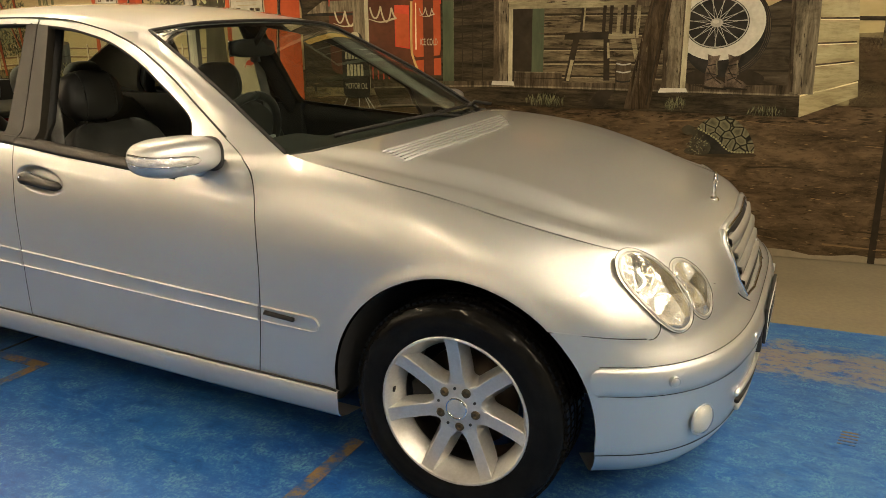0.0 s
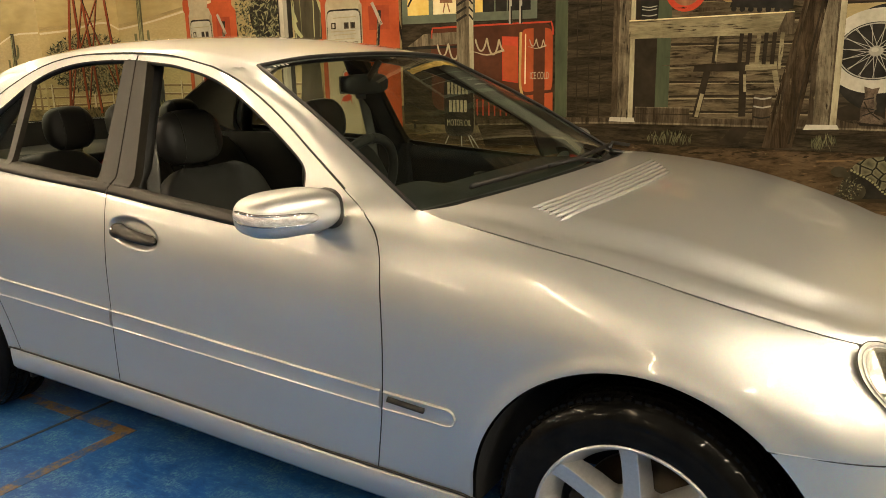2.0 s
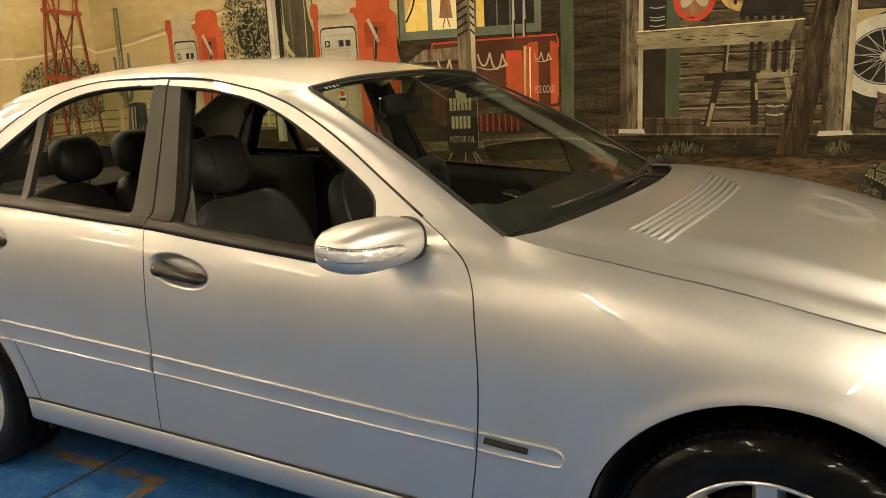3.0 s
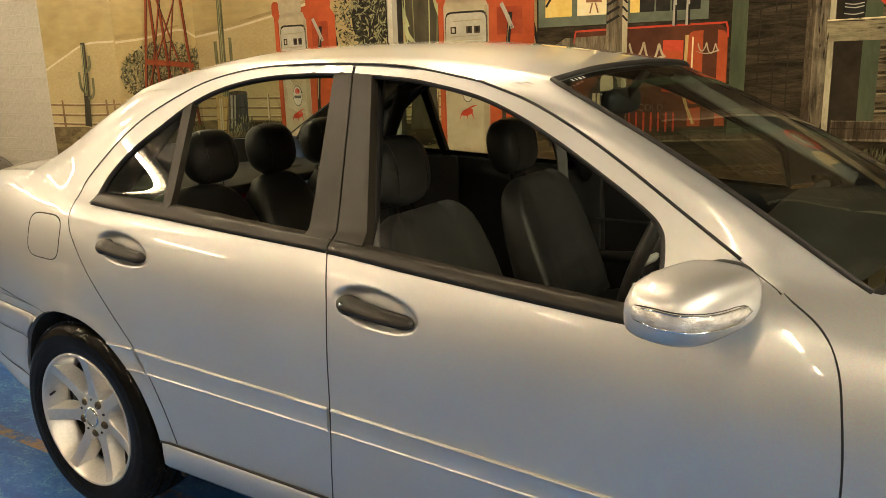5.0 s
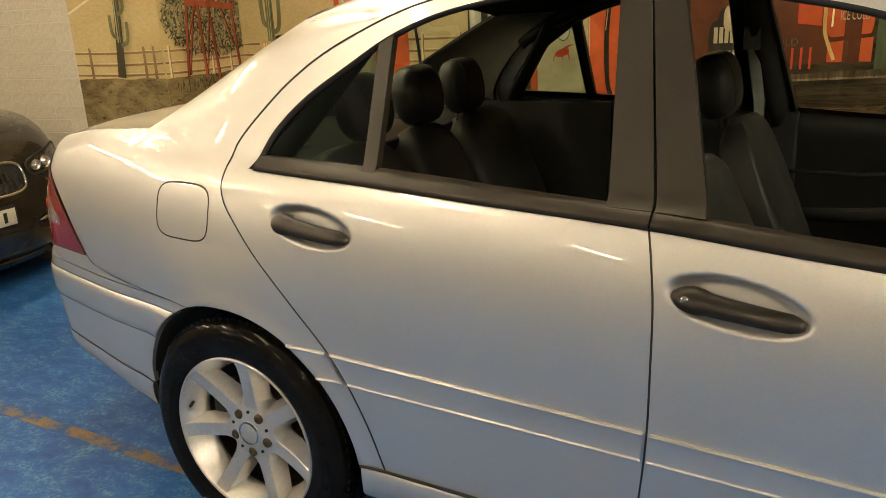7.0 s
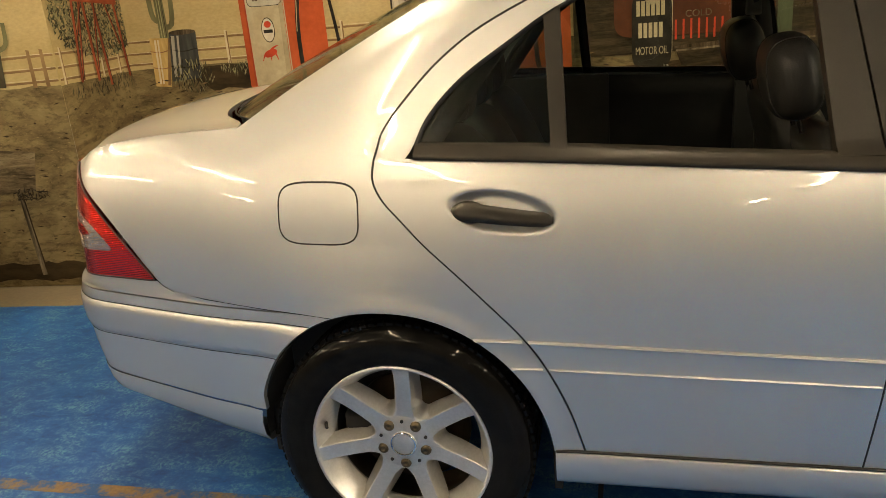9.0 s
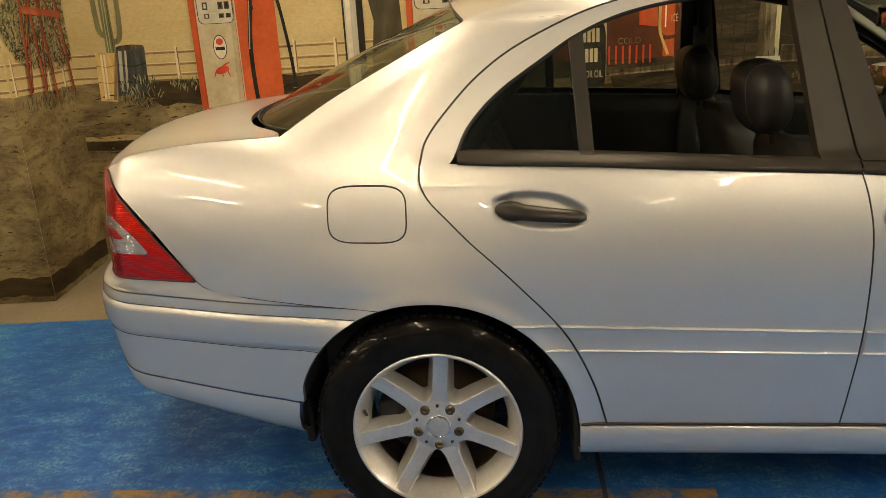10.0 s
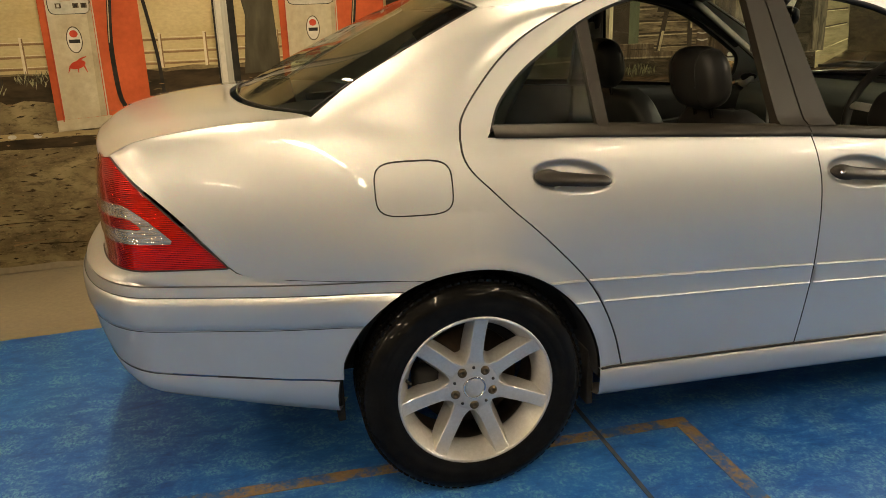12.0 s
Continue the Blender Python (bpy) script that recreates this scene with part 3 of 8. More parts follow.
# the pillar runs into the shoulder with a wide fillet
for ob in quarter:
    bm = bmesh.new()
    bm.from_mesh(ob.data)
    bmesh.ops.recalc_face_normals(bm, faces=bm.faces)
    if sum(fc.normal.y * fc.calc_area() for fc in bm.faces) * (1 if ob is quarter[1] else -1) < 0:
        bmesh.ops.reverse_faces(bm, faces=bm.faces)
    for reach, times in ((0.16, 14), (0.09, 14)):
        band = [vt for vt in bm.verts if not vt.is_boundary and -0.46 < vt.co.x < 0.10 and abs(vt.co.z - (1.062 - 0.20 * (vt.co.x + 0.38))) < reach * min(1, 0.35 + (vt.co.x + 0.46) * 3)]
        for _ in range(times):
            bmesh.ops.smooth_vert(bm, verts=band, factor=0.5, use_axis_x=True, use_axis_y=True, use_axis_z=True)
    bm.to_mesh(ob.data)
    bm.free()
    ob.data.polygons.foreach_set("use_smooth", [True] * len(ob.data.polygons))
wing_low = np.vstack([line((2.057, 0.308), (2.339, 0.306)), arc(ARCH_F, 181.8, 48, 60), smooth_line(line((2.976, 0.598), (3.09, 0.590), (3.205, 0.580)), 14)])
HOOD_SIDE = line((2.115, 0.9605), (2.20, 0.950), (2.40, 0.922), (2.60, 0.887), (2.80, 0.842), (2.96, 0.803), (3.10, 0.770))
HOOD_SIDE = smooth_line(HOOD_SIDE, 60)
# sills
rows = [(0.3325, -0.010), (0.3325, 0.001), (0.328, 0.004), (0.300, 0.004), (0.262, 0.001), (0.246, -0.012), (0.235, -0.05), (0.225, -0.12)]
sx = np.linspace(0.364, 2.339, 60)
panel("sill", np.stack([np.stack([sx, -(side_y(sx, 0.32 + 0 * sx) - flare(sx, 0.32 + 0 * sx) + o), z - 0.0155 * sx], -1) for z, o in rows]), SILVER, car, gap=0, lip=0)

# bonnet, roof, boot lid, glass
hood3 = on_side(HOOD_SIDE) + np.array((0, -0.0004, 0.0012))
hood3[:20, 1] += 0.036 * np.linspace(1, 0, 20) ** 2.2


def across(pts, n):
    """A line from the right edge over the middle to the left edge, given from the edge to the middle."""
    h = smooth_line(np.vstack([pts, (np.array(pts) * (1, -1, 1))[::-1][1:]]), n)
    return h


hood_back = across(np.array([hood3[0], (2.20, -0.60, 0.972), (2.28, -0.30, 0.990), (2.305, 0, 0.996)]), 121)
hood_front = across(np.array([hood3[-1], (3.152, -0.63, 0.776), (3.208, -0.54, 0.766), (3.254, -0.44, 0.760), (3.294, -0.30, 0.756), (3.314, -0.15, 0.755), (3.320, 0, 0.755)]), 121)
g = coons(hood_back, hood_front, smooth_line(hood3, 90), smooth_line(hood3 * (1, -1, 1), 90))
yr = np.abs(np.linspace(-1, 1, 121))[None, :]
vv = np.linspace(0, 1, 90)[:, None]
dome = 1 - np.clip((yr - 0.785 + 0.12 * vv) / 0.12, 0, 1)
g[..., 2] -= 0.016 * np.clip((vv - 0.45) / 0.55, 0, 1) ** 1.5 * (1 - vv ** 8) * (1 - yr ** 4)
g[..., 2] += 0.026 * (dome * dome * (3 - 2 * dome)) * np.sin(np.pi * np.clip(vv * 0.97 + 0.02, 0, 1)) ** 0.7 + 0.012 * np.sin(np.pi * vv) * (1 - yr ** 2)
# a shallow flute along each side of the raised middle, running out at both ends
bend = (yr - 0.905 + 0.12 * vv) / 0.045
g[..., 2] -= 0.0045 * np.exp(-bend ** 2) * np.clip(vv / 0.2, 0, 1) * np.clip((1 - vv) / 0.12, 0, 1)
skin = []
for k in np.linspace(0, 1, 20)[1:] ** 1.3:
    zk = hood_front[:, 2] - (hood_front[:, 2] - 0.578) * k
    skin.append(np.stack([nose_x(hood_front[:, 1], zk) + 0.003, hood_front[:, 1], zk], 1))
g = np.concatenate([g, skin])
bonnet = panel("bonnet", g, SILVER, car, gap=0.0, lip=0.006, toward=(2.6, 0, 0), both=False)[0]
# the bonnet's front edge is well rounded
bm = bmesh.new()
bm.from_mesh(bonnet.data)
band = [vt for vt in bm.verts if not vt.is_boundary and vt.co.x > 3.02 and vt.co.z > 0.66]
for _ in range(40):
    bmesh.ops.smooth_vert(bm, verts=band, factor=0.5, use_axis_x=True, use_axis_y=True, use_axis_z=True)
bm.to_mesh(bonnet.data)
bm.free()
bonnet.data.polygons.foreach_set("use_smooth", [True] * len(bonnet.data.polygons))

SCREEN_CORNER, SCREEN_TOP = np.array((2.108, -0.714, 0.966)), np.array((1.465, -0.568, 1.323))
screen_low = across(np.array([SCREEN_CORNER, (2.175, -0.50, 0.978), (2.225, -0.25, 0.986), (2.240, 0, 0.990)]), 41)
screen_high = across(np.array([SCREEN_TOP, (1.497, -0.40, 1.344), (1.518, -0.2, 1.353), (1.524, 0, 1.356)]), 41)
scr_side = smooth_line(np.array([SCREEN_CORNER, (1.792, -0.648, 1.156), SCREEN_TOP]), 30)
windscreen = panel("windscreen", coons(screen_low, screen_high, scr_side, scr_side * (1, -1, 1)) + np.array((-0.004, 0, -0.003)), GLASS, car, "clear windscreen", gap=0, lip=0, both=False)[0]
a_low, a_high = smooth_line(frame3[k_front:], 40), smooth_line(np.vstack([SCREEN_TOP, scr_side[::-1][6:-5:6], SCREEN_CORNER]), 40)
a_pillar = coons(a_low, a_high, smooth_line(np.vstack([a_low[0], SCREEN_TOP]), 15), smooth_line(np.vstack([a_low[-1], SCREEN_CORNER]), 15))
bow = np.sin(np.pi * np.linspace(0, 1, 15))[:, None] * np.sin(np.pi * np.linspace(0, 1, 40))[None, :]
a_pillar[..., 1] -= 0.010 * bow
a_pillar[..., 2] += 0.006 * bow
# the front wing runs up into the foot of the front pillar as one pressing
foot = smooth_line(np.vstack([a_low[-1], SCREEN_CORNER]), 15)
wing = side_patch(wing_low, np.vstack([line((1.9796, 0.9605)), HOOD_SIDE - (0, 0.0006)]), F_GAP + (0.0016, 0), line((3.205, 0.580), (3.185, 0.635), (3.140, 0.712), (3.100, 0.7694)), 130, 60, straight=True)
shift = np.zeros((130, 3))
shift[:15] = foot - wing[-1, :15]
shift[15:52] = shift[14] * np.linspace(1, 0, 38)[1:, None] ** 2.2
fade = np.clip((np.arange(60) - 44) / 15, 0, 1)[:, None, None] ** 2
wing = wing + fade * shift[None]
wings = joined_panel("front_wing", [wing, a_pillar], SILVER, car, weld=True, dist=0.0004)
for ob in wings:
    bm = bmesh.new()
    bm.from_mesh(ob.data)
    bmesh.ops.recalc_face_normals(bm, faces=bm.faces)
    if sum(fc.normal.y * fc.calc_area() for fc in bm.faces) * (1 if ob is wings[1] else -1) < 0:
        bmesh.ops.reverse_faces(bm, faces=bm.faces)
    band = [vt for vt in bm.verts if not vt.is_boundary and 1.80 < vt.co.x < 2.20 and 0.90 < vt.co.z < 1.08]
    for _ in range(24):
        bmesh.ops.smooth_vert(bm, verts=band, factor=0.5, use_axis_x=True, use_axis_y=True, use_axis_z=True)
    bm.to_mesh(ob.data)
    bm.free()
    ob.data.polygons.foreach_set("use_smooth", [True] * len(ob.data.polygons))

RW_TOP = np.array((0.10, -0.560, 1.318))
roof_front = np.vstack([smooth_line(np.vstack([frame3[k_front], SCREEN_TOP]), 8)[:-1], screen_high, (smooth_line(np.vstack([frame3[k_front], SCREEN_TOP]), 8)[:-1] * (1, -1, 1))[::-1]])
rw_high = across(np.array([RW_TOP, (0.065, -0.40, 1.347), (0.045, -0.2, 1.366), (0.040, 0, 1.372)]), 41)
roof_back = np.vstack([smooth_line(np.vstack([frame3[k_roof], RW_TOP]), 8)[:-1], rw_high, (smooth_line(np.vstack([frame3[k_roof], RW_TOP]), 8)[:-1] * (1, -1, 1))[::-1]])
r_side = smooth_line(frame3[k_roof:k_front + 1], 50)
g = coons(roof_back, roof_front, r_side, r_side * (1, -1, 1))
yr = np.linspace(-1, 1, g.shape[1])[None, :]
g[..., 2] += 0.018 * np.sin(np.pi * np.linspace(0, 1, 50))[:, None] ** 0.8 * (1 - yr ** 4)
roof = panel("roof", g, SILVER, car, gap=0, lip=0.01, toward=(0.9, 0, 0.5), both=False)[0]
rw_low = across(np.array([(-0.375, -0.575, 1.066), (-0.47, -0.47, 1.070), (-0.535, -0.31, 1.075), (-0.562, -0.14, 1.079), (-0.566, 0, 1.080)]), 41)
rw_side = smooth_line(np.vstack([rw_low[0], C_EDGE[1:] + (0, 0.012, 0)]), 30)
rear_window = panel("rear_window", coons(rw_low, np.vstack([rw_high]), rw_side, rw_side * (1, -1, 1)) + np.array((0.004, 0, -0.006)), GLASS, car, "clear rear window", gap=0, lip=0, both=False)[0]
lid_side = on_side(quarter_top[::-1]) + np.array((0, 0.004, 0.001))
lid_front = across(np.vstack([lid_side[0], (-0.41, -0.57, 1.063), (-0.50, -0.46, 1.067), (-0.557, -0.31, 1.071), (-0.583, -0.14, 1.074), (-0.588, 0, 1.075)]), 41)
lid_back = across(np.vstack([lid_side[-1], (-0.930, -0.42, 1.000), (-0.962, -0.2, 1.008), (-0.97, 0, 1.010)]), 41)
g = coons(lid_front, lid_back, smooth_line(lid_side, 30), smooth_line(lid_side * (1, -1, 1), 30))
g = np.concatenate([g, [g[-1] + np.array(o) for o in ((-0.007, 0, -0.006), (-0.011, 0, -0.014), (-0.012, 0, -0.024), (-0.010, 0, -0.034))]])
boot = panel("boot_lid", g, SILVER, car, gap=0.001, lip=0.012, toward=(-0.6, 0, 0.3), both=False)[0]


# roof, pillars and quarters shade as one skin across their joints
def share_normals(obs, reach=0.014):
    trees, old = [], []
    for ob in obs:
        tree = kdtree.KDTree(len(ob.data.vertices))
        for vt in ob.data.vertices:
            tree.insert(vt.co, vt.index)
        tree.balance()
        trees.append(tree)
        old.append([vt.normal.copy() for vt in ob.data.vertices])
    for i, ob in enumerate(obs):
        fresh = [n.copy() for n in old[i]]
        for k, tree in enumerate(trees):
            if k != i:
                for vt in ob.data.vertices:
                    _, j, d = tree.find(vt.co)
                    if d < reach:
                        fresh[vt.index] = fresh[vt.index] + old[k][j] * (1 - d / reach)
        ob.data.normals_split_custom_set_from_vertices([n.normalized() for n in fresh])


share_normals([roof] + quarter + wings)


# bumpers, lamps and fascia lie on rings round the car's ends
def ring_line(z, start, front, stop_y=0.0, n=40):
    """A level line on the body from x = start round the end to the half width stop_y."""
    x_end = float(nose(z)) if front else -float(tail(z))
    t = np.linspace(0, 1, 400)
    x = start + (x_end - start) * (1 - (1 - t) ** 3)
    y = flank(x, z + 0 * x)
    y[-1] = 0
    k = max(2, int(np.sum(y >= stop_y)))
    p = np.stack([x[:k], -y[:k], z + 0 * x[:k]], 1)
    if stop_y > 0 and k < 400:
        w = (y[k - 1] - stop_y) / max(y[k - 1] - y[k], 1e-6)
        p = np.vstack([p, [x[k - 1] + w * (x[k] - x[k - 1]), -stop_y, z]])
    return smooth_line(p, n, True)


def wrap(zs, starts, front, outs=None, n=44, rises=None, lifts=None):
    """A band round the whole end of the car, from wheel arch to wheel arch."""
    out = []
    lift = [0.0] * len(zs) if lifts is None else lifts
    for i, (z, st) in enumerate(zip(zs, starts)):
        h = ring_line(z, st, front, 0.0, n)
        if outs is not None:
            c = np.array((2.6 if front else -0.1, 0, z))
            d = h - c
            h = h + d / np.linalg.norm(d, axis=1, keepdims=True) * outs[i]
        if not front:
            # the bumper stands out below the lamps
            c = np.array((-0.1, 0, z))
            d = h - c
            k = 0.009 * min(max((0.706 - z) / 0.08, 0), 1) * np.clip((-0.36 - h[:, :1]) / 0.14, 0, 1)
            h = h + d / np.linalg.norm(d, axis=1, keepdims=True) * k
        if front and lift[i]:
            h = h + np.stack([0 * h[:, 0], 0 * h[:, 0], lift[i] * np.clip((3.20 - h[:, 0]) / 0.22, 0, 1)], 1)
        if rises is not None:
            h = h + np.stack([0 * h[:, 0], 0 * h[:, 0], rises[i] * np.maximum(0, -0.38 - h[:, 0])], 1)
        out.append(np.vstack([h, (h * (1, -1, 1))[::-1][1:]]))
    return np.array(out)


def arch_x(c, z, sign):
    return c[0] + sign * math.sqrt(max(c[2] ** 2 - (z - c[1]) ** 2, 0))


fz = np.r_[np.linspace(0.252, 0.43, 12), np.linspace(0.445, 0.580, 10)]
front_bumper = panel("front_bumper", wrap(fz, [arch_x(ARCH_F, z + 0.018 * max(0, (z - 0.51) / 0.065), 1) for z in fz], True, lifts=[0.018 * max(0, (z - 0.51) / 0.065) for z in fz]), SILVER, car, gap=0.0006, lip=0.012, both=False)[0]
lz = np.array((0.249, 0.241, 0.206, 0.178, 0.166, 0.166))
panel("front_lip", wrap(lz, [arch_x(ARCH_F, z, 1) + 0.001 for z in lz], True, (0.001, 0.004, 0.005, 0.002, -0.01, -0.10)), SILVER, car, gap=0, lip=0, both=False)
mz = np.array((0.435, 0.440, 0.455, 0.478, 0.498, 0.507, 0.510))
panel("bumper_moulding", wrap(mz, [3.116, 3.097, 3.086, 3.083, 3.086, 3.097, 3.116], True, (-0.001, 0.006, 0.009, 0.0095, 0.009, 0.006, -0.001)), SILVER, front_bumper, gap=0, lip=0, both=False)
rz = np.r_[np.linspace(0.378, 0.53, 10), np.linspace(0.545, 0.652, 10)]
rear_bumper = panel("rear_bumper", wrap(rz, [max(arch_x(ARCH_R, z, -1), -0.352) - 0.001 for z in rz], False, rises=[0.03 + 0.07 * max(0, (0.53 - z) / 0.15) for z in rz]), SILVER, car, gap=0.0012, lip=0.012, both=False)[0]
lz = np.array((0.374, 0.366, 0.335, 0.300, 0.276, 0.268))
panel("rear_lip", wrap(lz, [arch_x(ARCH_R, z, -1) - 0.001 for z in lz], False, (0.001, 0.003, 0.004, 0.0, -0.012, -0.10), rises=(0.1, 0.105, 0.12, 0.15, 0.18, 0.19)), SILVER, car, gap=0, lip=0, both=False)
mz = np.array((0.532, 0.537, 0.552, 0.578, 0.602, 0.617, 0.622))
panel("bumper_moulding", wrap(mz, [arch_x(ARCH_R, z, -1) - 0.002 for z in mz], False, (-0.001, 0.004, 0.007, 0.0075, 0.007, 0.004, -0.001), rises=[0.03] * 7), SILVER, rear_bumper, gap=0, lip=0, both=False)
# dark backing behind the bumper's shell, closing it towards the arch
bz = np.linspace(0.46, 0.655, 12)
panel("bumper_backing", wrap(bz, [arch_x(ARCH_R, z, -1) + 0.001 for z in bz], False, [-0.016] * 12), UNDER, rear_bumper, gap=0, lip=0, both=False)
# bumper top, up to the lamps
tz = np.array((0.655, 0.667, 0.680, 0.692, 0.706))
panel("bumper_top", wrap(tz, (-0.30, -0.47, -0.57, -0.60, -0.616), False, rises=(0.03, 0.022, 0.014, 0.006, 0.0)), SILVER, rear_bumper, gap=0, lip=0, both=False)

# nose panel between bumper and bonnet
pz = np.linspace(0.576, 0.762, 18)
fascia = wrap(pz, [3.204 - 0.55 * (z - 0.576) for z in pz], True)
nose_panel = panel("nose_panel", fascia, SILVER, car, gap=0, lip=0, both=False)[0]


# rear lamps wrap the corners: red lens, clear middle band
def lamp_start(z):
    return -0.6185 - 0.264 * (z - 0.713) / 0.272 if z > 0.713 else -0.6185


m, n, l, bs = material("red_lamp_lens")
rib = n.new("ShaderNodeTexWave")
rib.bands_direction = "Z"
rib.inputs["Scale"].default_value = 66.0
co = n.new("ShaderNodeTexCoord")
l.new(co.outputs["Object"], rib.inputs["Vector"])
# shade between the ribs and glint on them put into the red
r = ramp(n, l, rib.outputs[0], ((0.0, (0.22, 0.003, 0.001)), (1.0, (0.58, 0.009, 0.003))))
l.new(r.outputs[0], bs.inputs["Base Color"])
bs.inputs["Roughness"].default_value = 0.25
bs.inputs["Metallic"].default_value = 0.65
bs.inputs["Specular IOR Level"].default_value = 0.05
bs.inputs["Coat Weight"].default_value = 0.8
bs.inputs["Coat Roughness"].default_value = 0.02
bump(n, l, rib.outputs[0], bs, 0.35, 0.002)
RED_LENS = m
CLEAR_LENS = surface("ribbed_clear_lens", (0.30, 0.28, 0.24), (0.74, 0.72, 0.66), 0.16, 0.8, 30, 70, 0.6, 0.002, (0.3, 0.3, 9), coat=1.0)
zs = np.linspace(0.708, 0.982, 28)
lamp_grid = np.array([ring_line(z, lamp_start(z), False, 0.40, 26) for z in zs])
out = lamp_grid - np.array((-0.2, 0, 0.8))
lamp_grid = lamp_grid + out / np.linalg.norm(out, axis=-1, keepdims=True) * 0.004
tail_lamps = panel("tail_lamp", lamp_grid, RED_LENS, car, "red ribbed tail lamp with a clear band", gap=0.0008, lip=0.006)


def lens_band(low, high, inset, corner, lift, n=30):
    """A band of the rear lamp between two heights, its end set in from the lamp's edge and rounded above."""
    rows = []
    for i in np.linspace(0, 1, 14):
        k = (low + (high - low) * i) * (len(lamp_grid) - 1)
        row = lamp_grid[int(k)] * (1 - k % 1) + lamp_grid[min(int(k) + 1, len(lamp_grid) - 1)] * (k % 1)
        way = np.concatenate([[0], np.cumsum(np.linalg.norm(np.diff(row, axis=0), axis=1))])
        s0 = inset + corner * (1 - math.sqrt(1 - i ** 3.0)) + 0.012 * max(0, 0.08 - i) / 0.08
        at = np.linspace(s0, way[-1] - 0.01, n)
        p = np.stack([np.interp(at, way, row[:, j]) for j in range(3)], 1)
        o = p - np.array((-0.2, 0, 0.8))
        rows.append(p + o / np.linalg.norm(o, axis=-1, keepdims=True) * lift)
    return np.array(rows)


clear = lens_band(0.25, 0.60, 0.058, 0.040, 0.0025)
red = lens_band(0.385, 0.485, 0.098, 0.022, 0.0045)
for tl, sgn in zip(tail_lamps, (1, -1)):
    v, f = sheet_mesh(clear * (1, sgn, 1), 0, 0.004, (1.2, 0, 0.6))
    mesh_object("clear_band", v, f, CLEAR_LENS, tl, "clear ribbed reversing band")
    v, f = sheet_mesh(red * (1, sgn, 1), 0, 0.004, (1.2, 0, 0.6))
    mesh_object("red_band", v, f, RED_LENS, tl)
    bm = bmesh.new()
    tube(bm, np.vstack([lamp_grid[::-1, 0], lamp_grid[0, 1:]]) * (1, sgn, 1), 0.0024, 6)
    part("lamp_gasket", bm, SEAL, tl)
back = []
for z in zs:
    h = ring_line(z, lamp_start(z), False, 0.0, 80)
    h = h[np.abs(h[:, 1]) <= 0.405]
    back.append(smooth_line(np.vstack([h, (h * (1, -1, 1))[::-1][1:]]), 31, True))
panel("boot_face", np.array(back), SILVER, boot, gap=0, lip=0, both=False)



def ring_seal(z, start, front, out, parent, radius=0.0012, rise=0.0):
    """A thin dark line round one end of the car."""
    g = wrap([z], [start], front, [out], 60, [rise])[0]
    bm = bmesh.new()
    tube(bm, g, radius, 6)
    part("groove", bm, SEAL, parent)


ring_seal(0.624, arch_x(ARCH_R, 0.624, -1) - 0.003, False, 0.0004, rear_bumper, 0.0010, 0.03)
ring_seal(0.530, arch_x(ARCH_R, 0.530, -1) - 0.003, False, 0.0004, rear_bumper, 0.0010, 0.03)
ring_seal(0.376, arch_x(ARCH_R, 0.376, -1) - 0.003, False, 0.0004, rear_bumper, 0.0009, 0.1)
ring_seal(0.5125, 3.105, True, 0.0004, front_bumper, 0.0010)
ring_seal(0.4325, 3.105, True, 0.0004, front_bumper, 0.0010)
for s in (1, -1):
    bm = bmesh.new()
    tube(bm, [(float(nose_x(y, z)) + 0.0012, -s * y, z) for y, z in smooth_line(line((0.757, 0.577), (0.747, 0.5785), (0.737, 0.587), (0.729, 0.600), (0.724, 0.614)), 16)], 0.0011, 6)
    part("wing_joint", bm, SEAL, front_bumper)
ring_seal(0.2505, arch_x(ARCH_F, 0.2505, 1) + 0.002, True, 0.0006, front_bumper, 0.0012)

# seals in the shut lines
seam("door_seal", F_GAP, car)
seam("door_seal", B_GAP, car)
seam("door_seal", R_GAP, car)
seam("roof_seal", FRAME[:12], car, 0.0030, -0.0010, n=90)
seam("roof_seal", FRAME[11:-1], car, 0.0034, -0.0004, n=90)
seam("sill_seal", line((0.366, 0.3325), (1.2, 0.3195), (2.337, 0.3020)), car, 0.0036, 0.0022)
seam("bumper_seal", line((-0.128, 0.651), (-0.32, 0.657), (-0.50, 0.670), (-0.58, 0.684), (-0.618, 0.708)), rear_bumper, 0.0018)
seam("bumper_seal", line((2.979, 0.596), (3.09, 0.588), (3.203, 0.578)), front_bumper, 0.0015, -0.0008)
seam("bonnet_seal", HOOD_SIDE[50:], car, 0.0009, -0.0012)
t = np.linspace(0, 2 * math.pi, 60)
cap_xz = np.stack([-0.1445 + 0.098 * np.sign(np.cos(t)) * np.abs(np.cos(t)) ** 0.5, 0.885 + 0.067 * np.sign(np.sin(t)) * np.abs(np.sin(t)) ** 0.5], 1)
bm = bmesh.new()
tube(bm, on_side(cap_xz, -0.0014), 0.0026, 6)
part("fuel_flap_seal", bm, SEAL, car)

# black trim: belt strips, door pillars, window bars
for nm, a, b in (("belt_strip", 0.079, 0.9995), ("belt_strip", 1.0025, 1.772)):
    bx = np.linspace(a, b, 50)
    bz = profile_of(BELT[:, 0], BELT[:, 1])(np.clip(bx, 0.06, 1.772))
    grid = np.stack([on_side(np.stack([bx, bz + h], 1), o) for h, o in ((-0.003, -0.002), (-0.002, 0.004), (0.010, 0.006), (0.022, 0.005), (0.026, 0.0), (0.027, -0.02))])
    panel(nm, grid, TRIM, car, gap=0, lip=0)
PT = 0.004
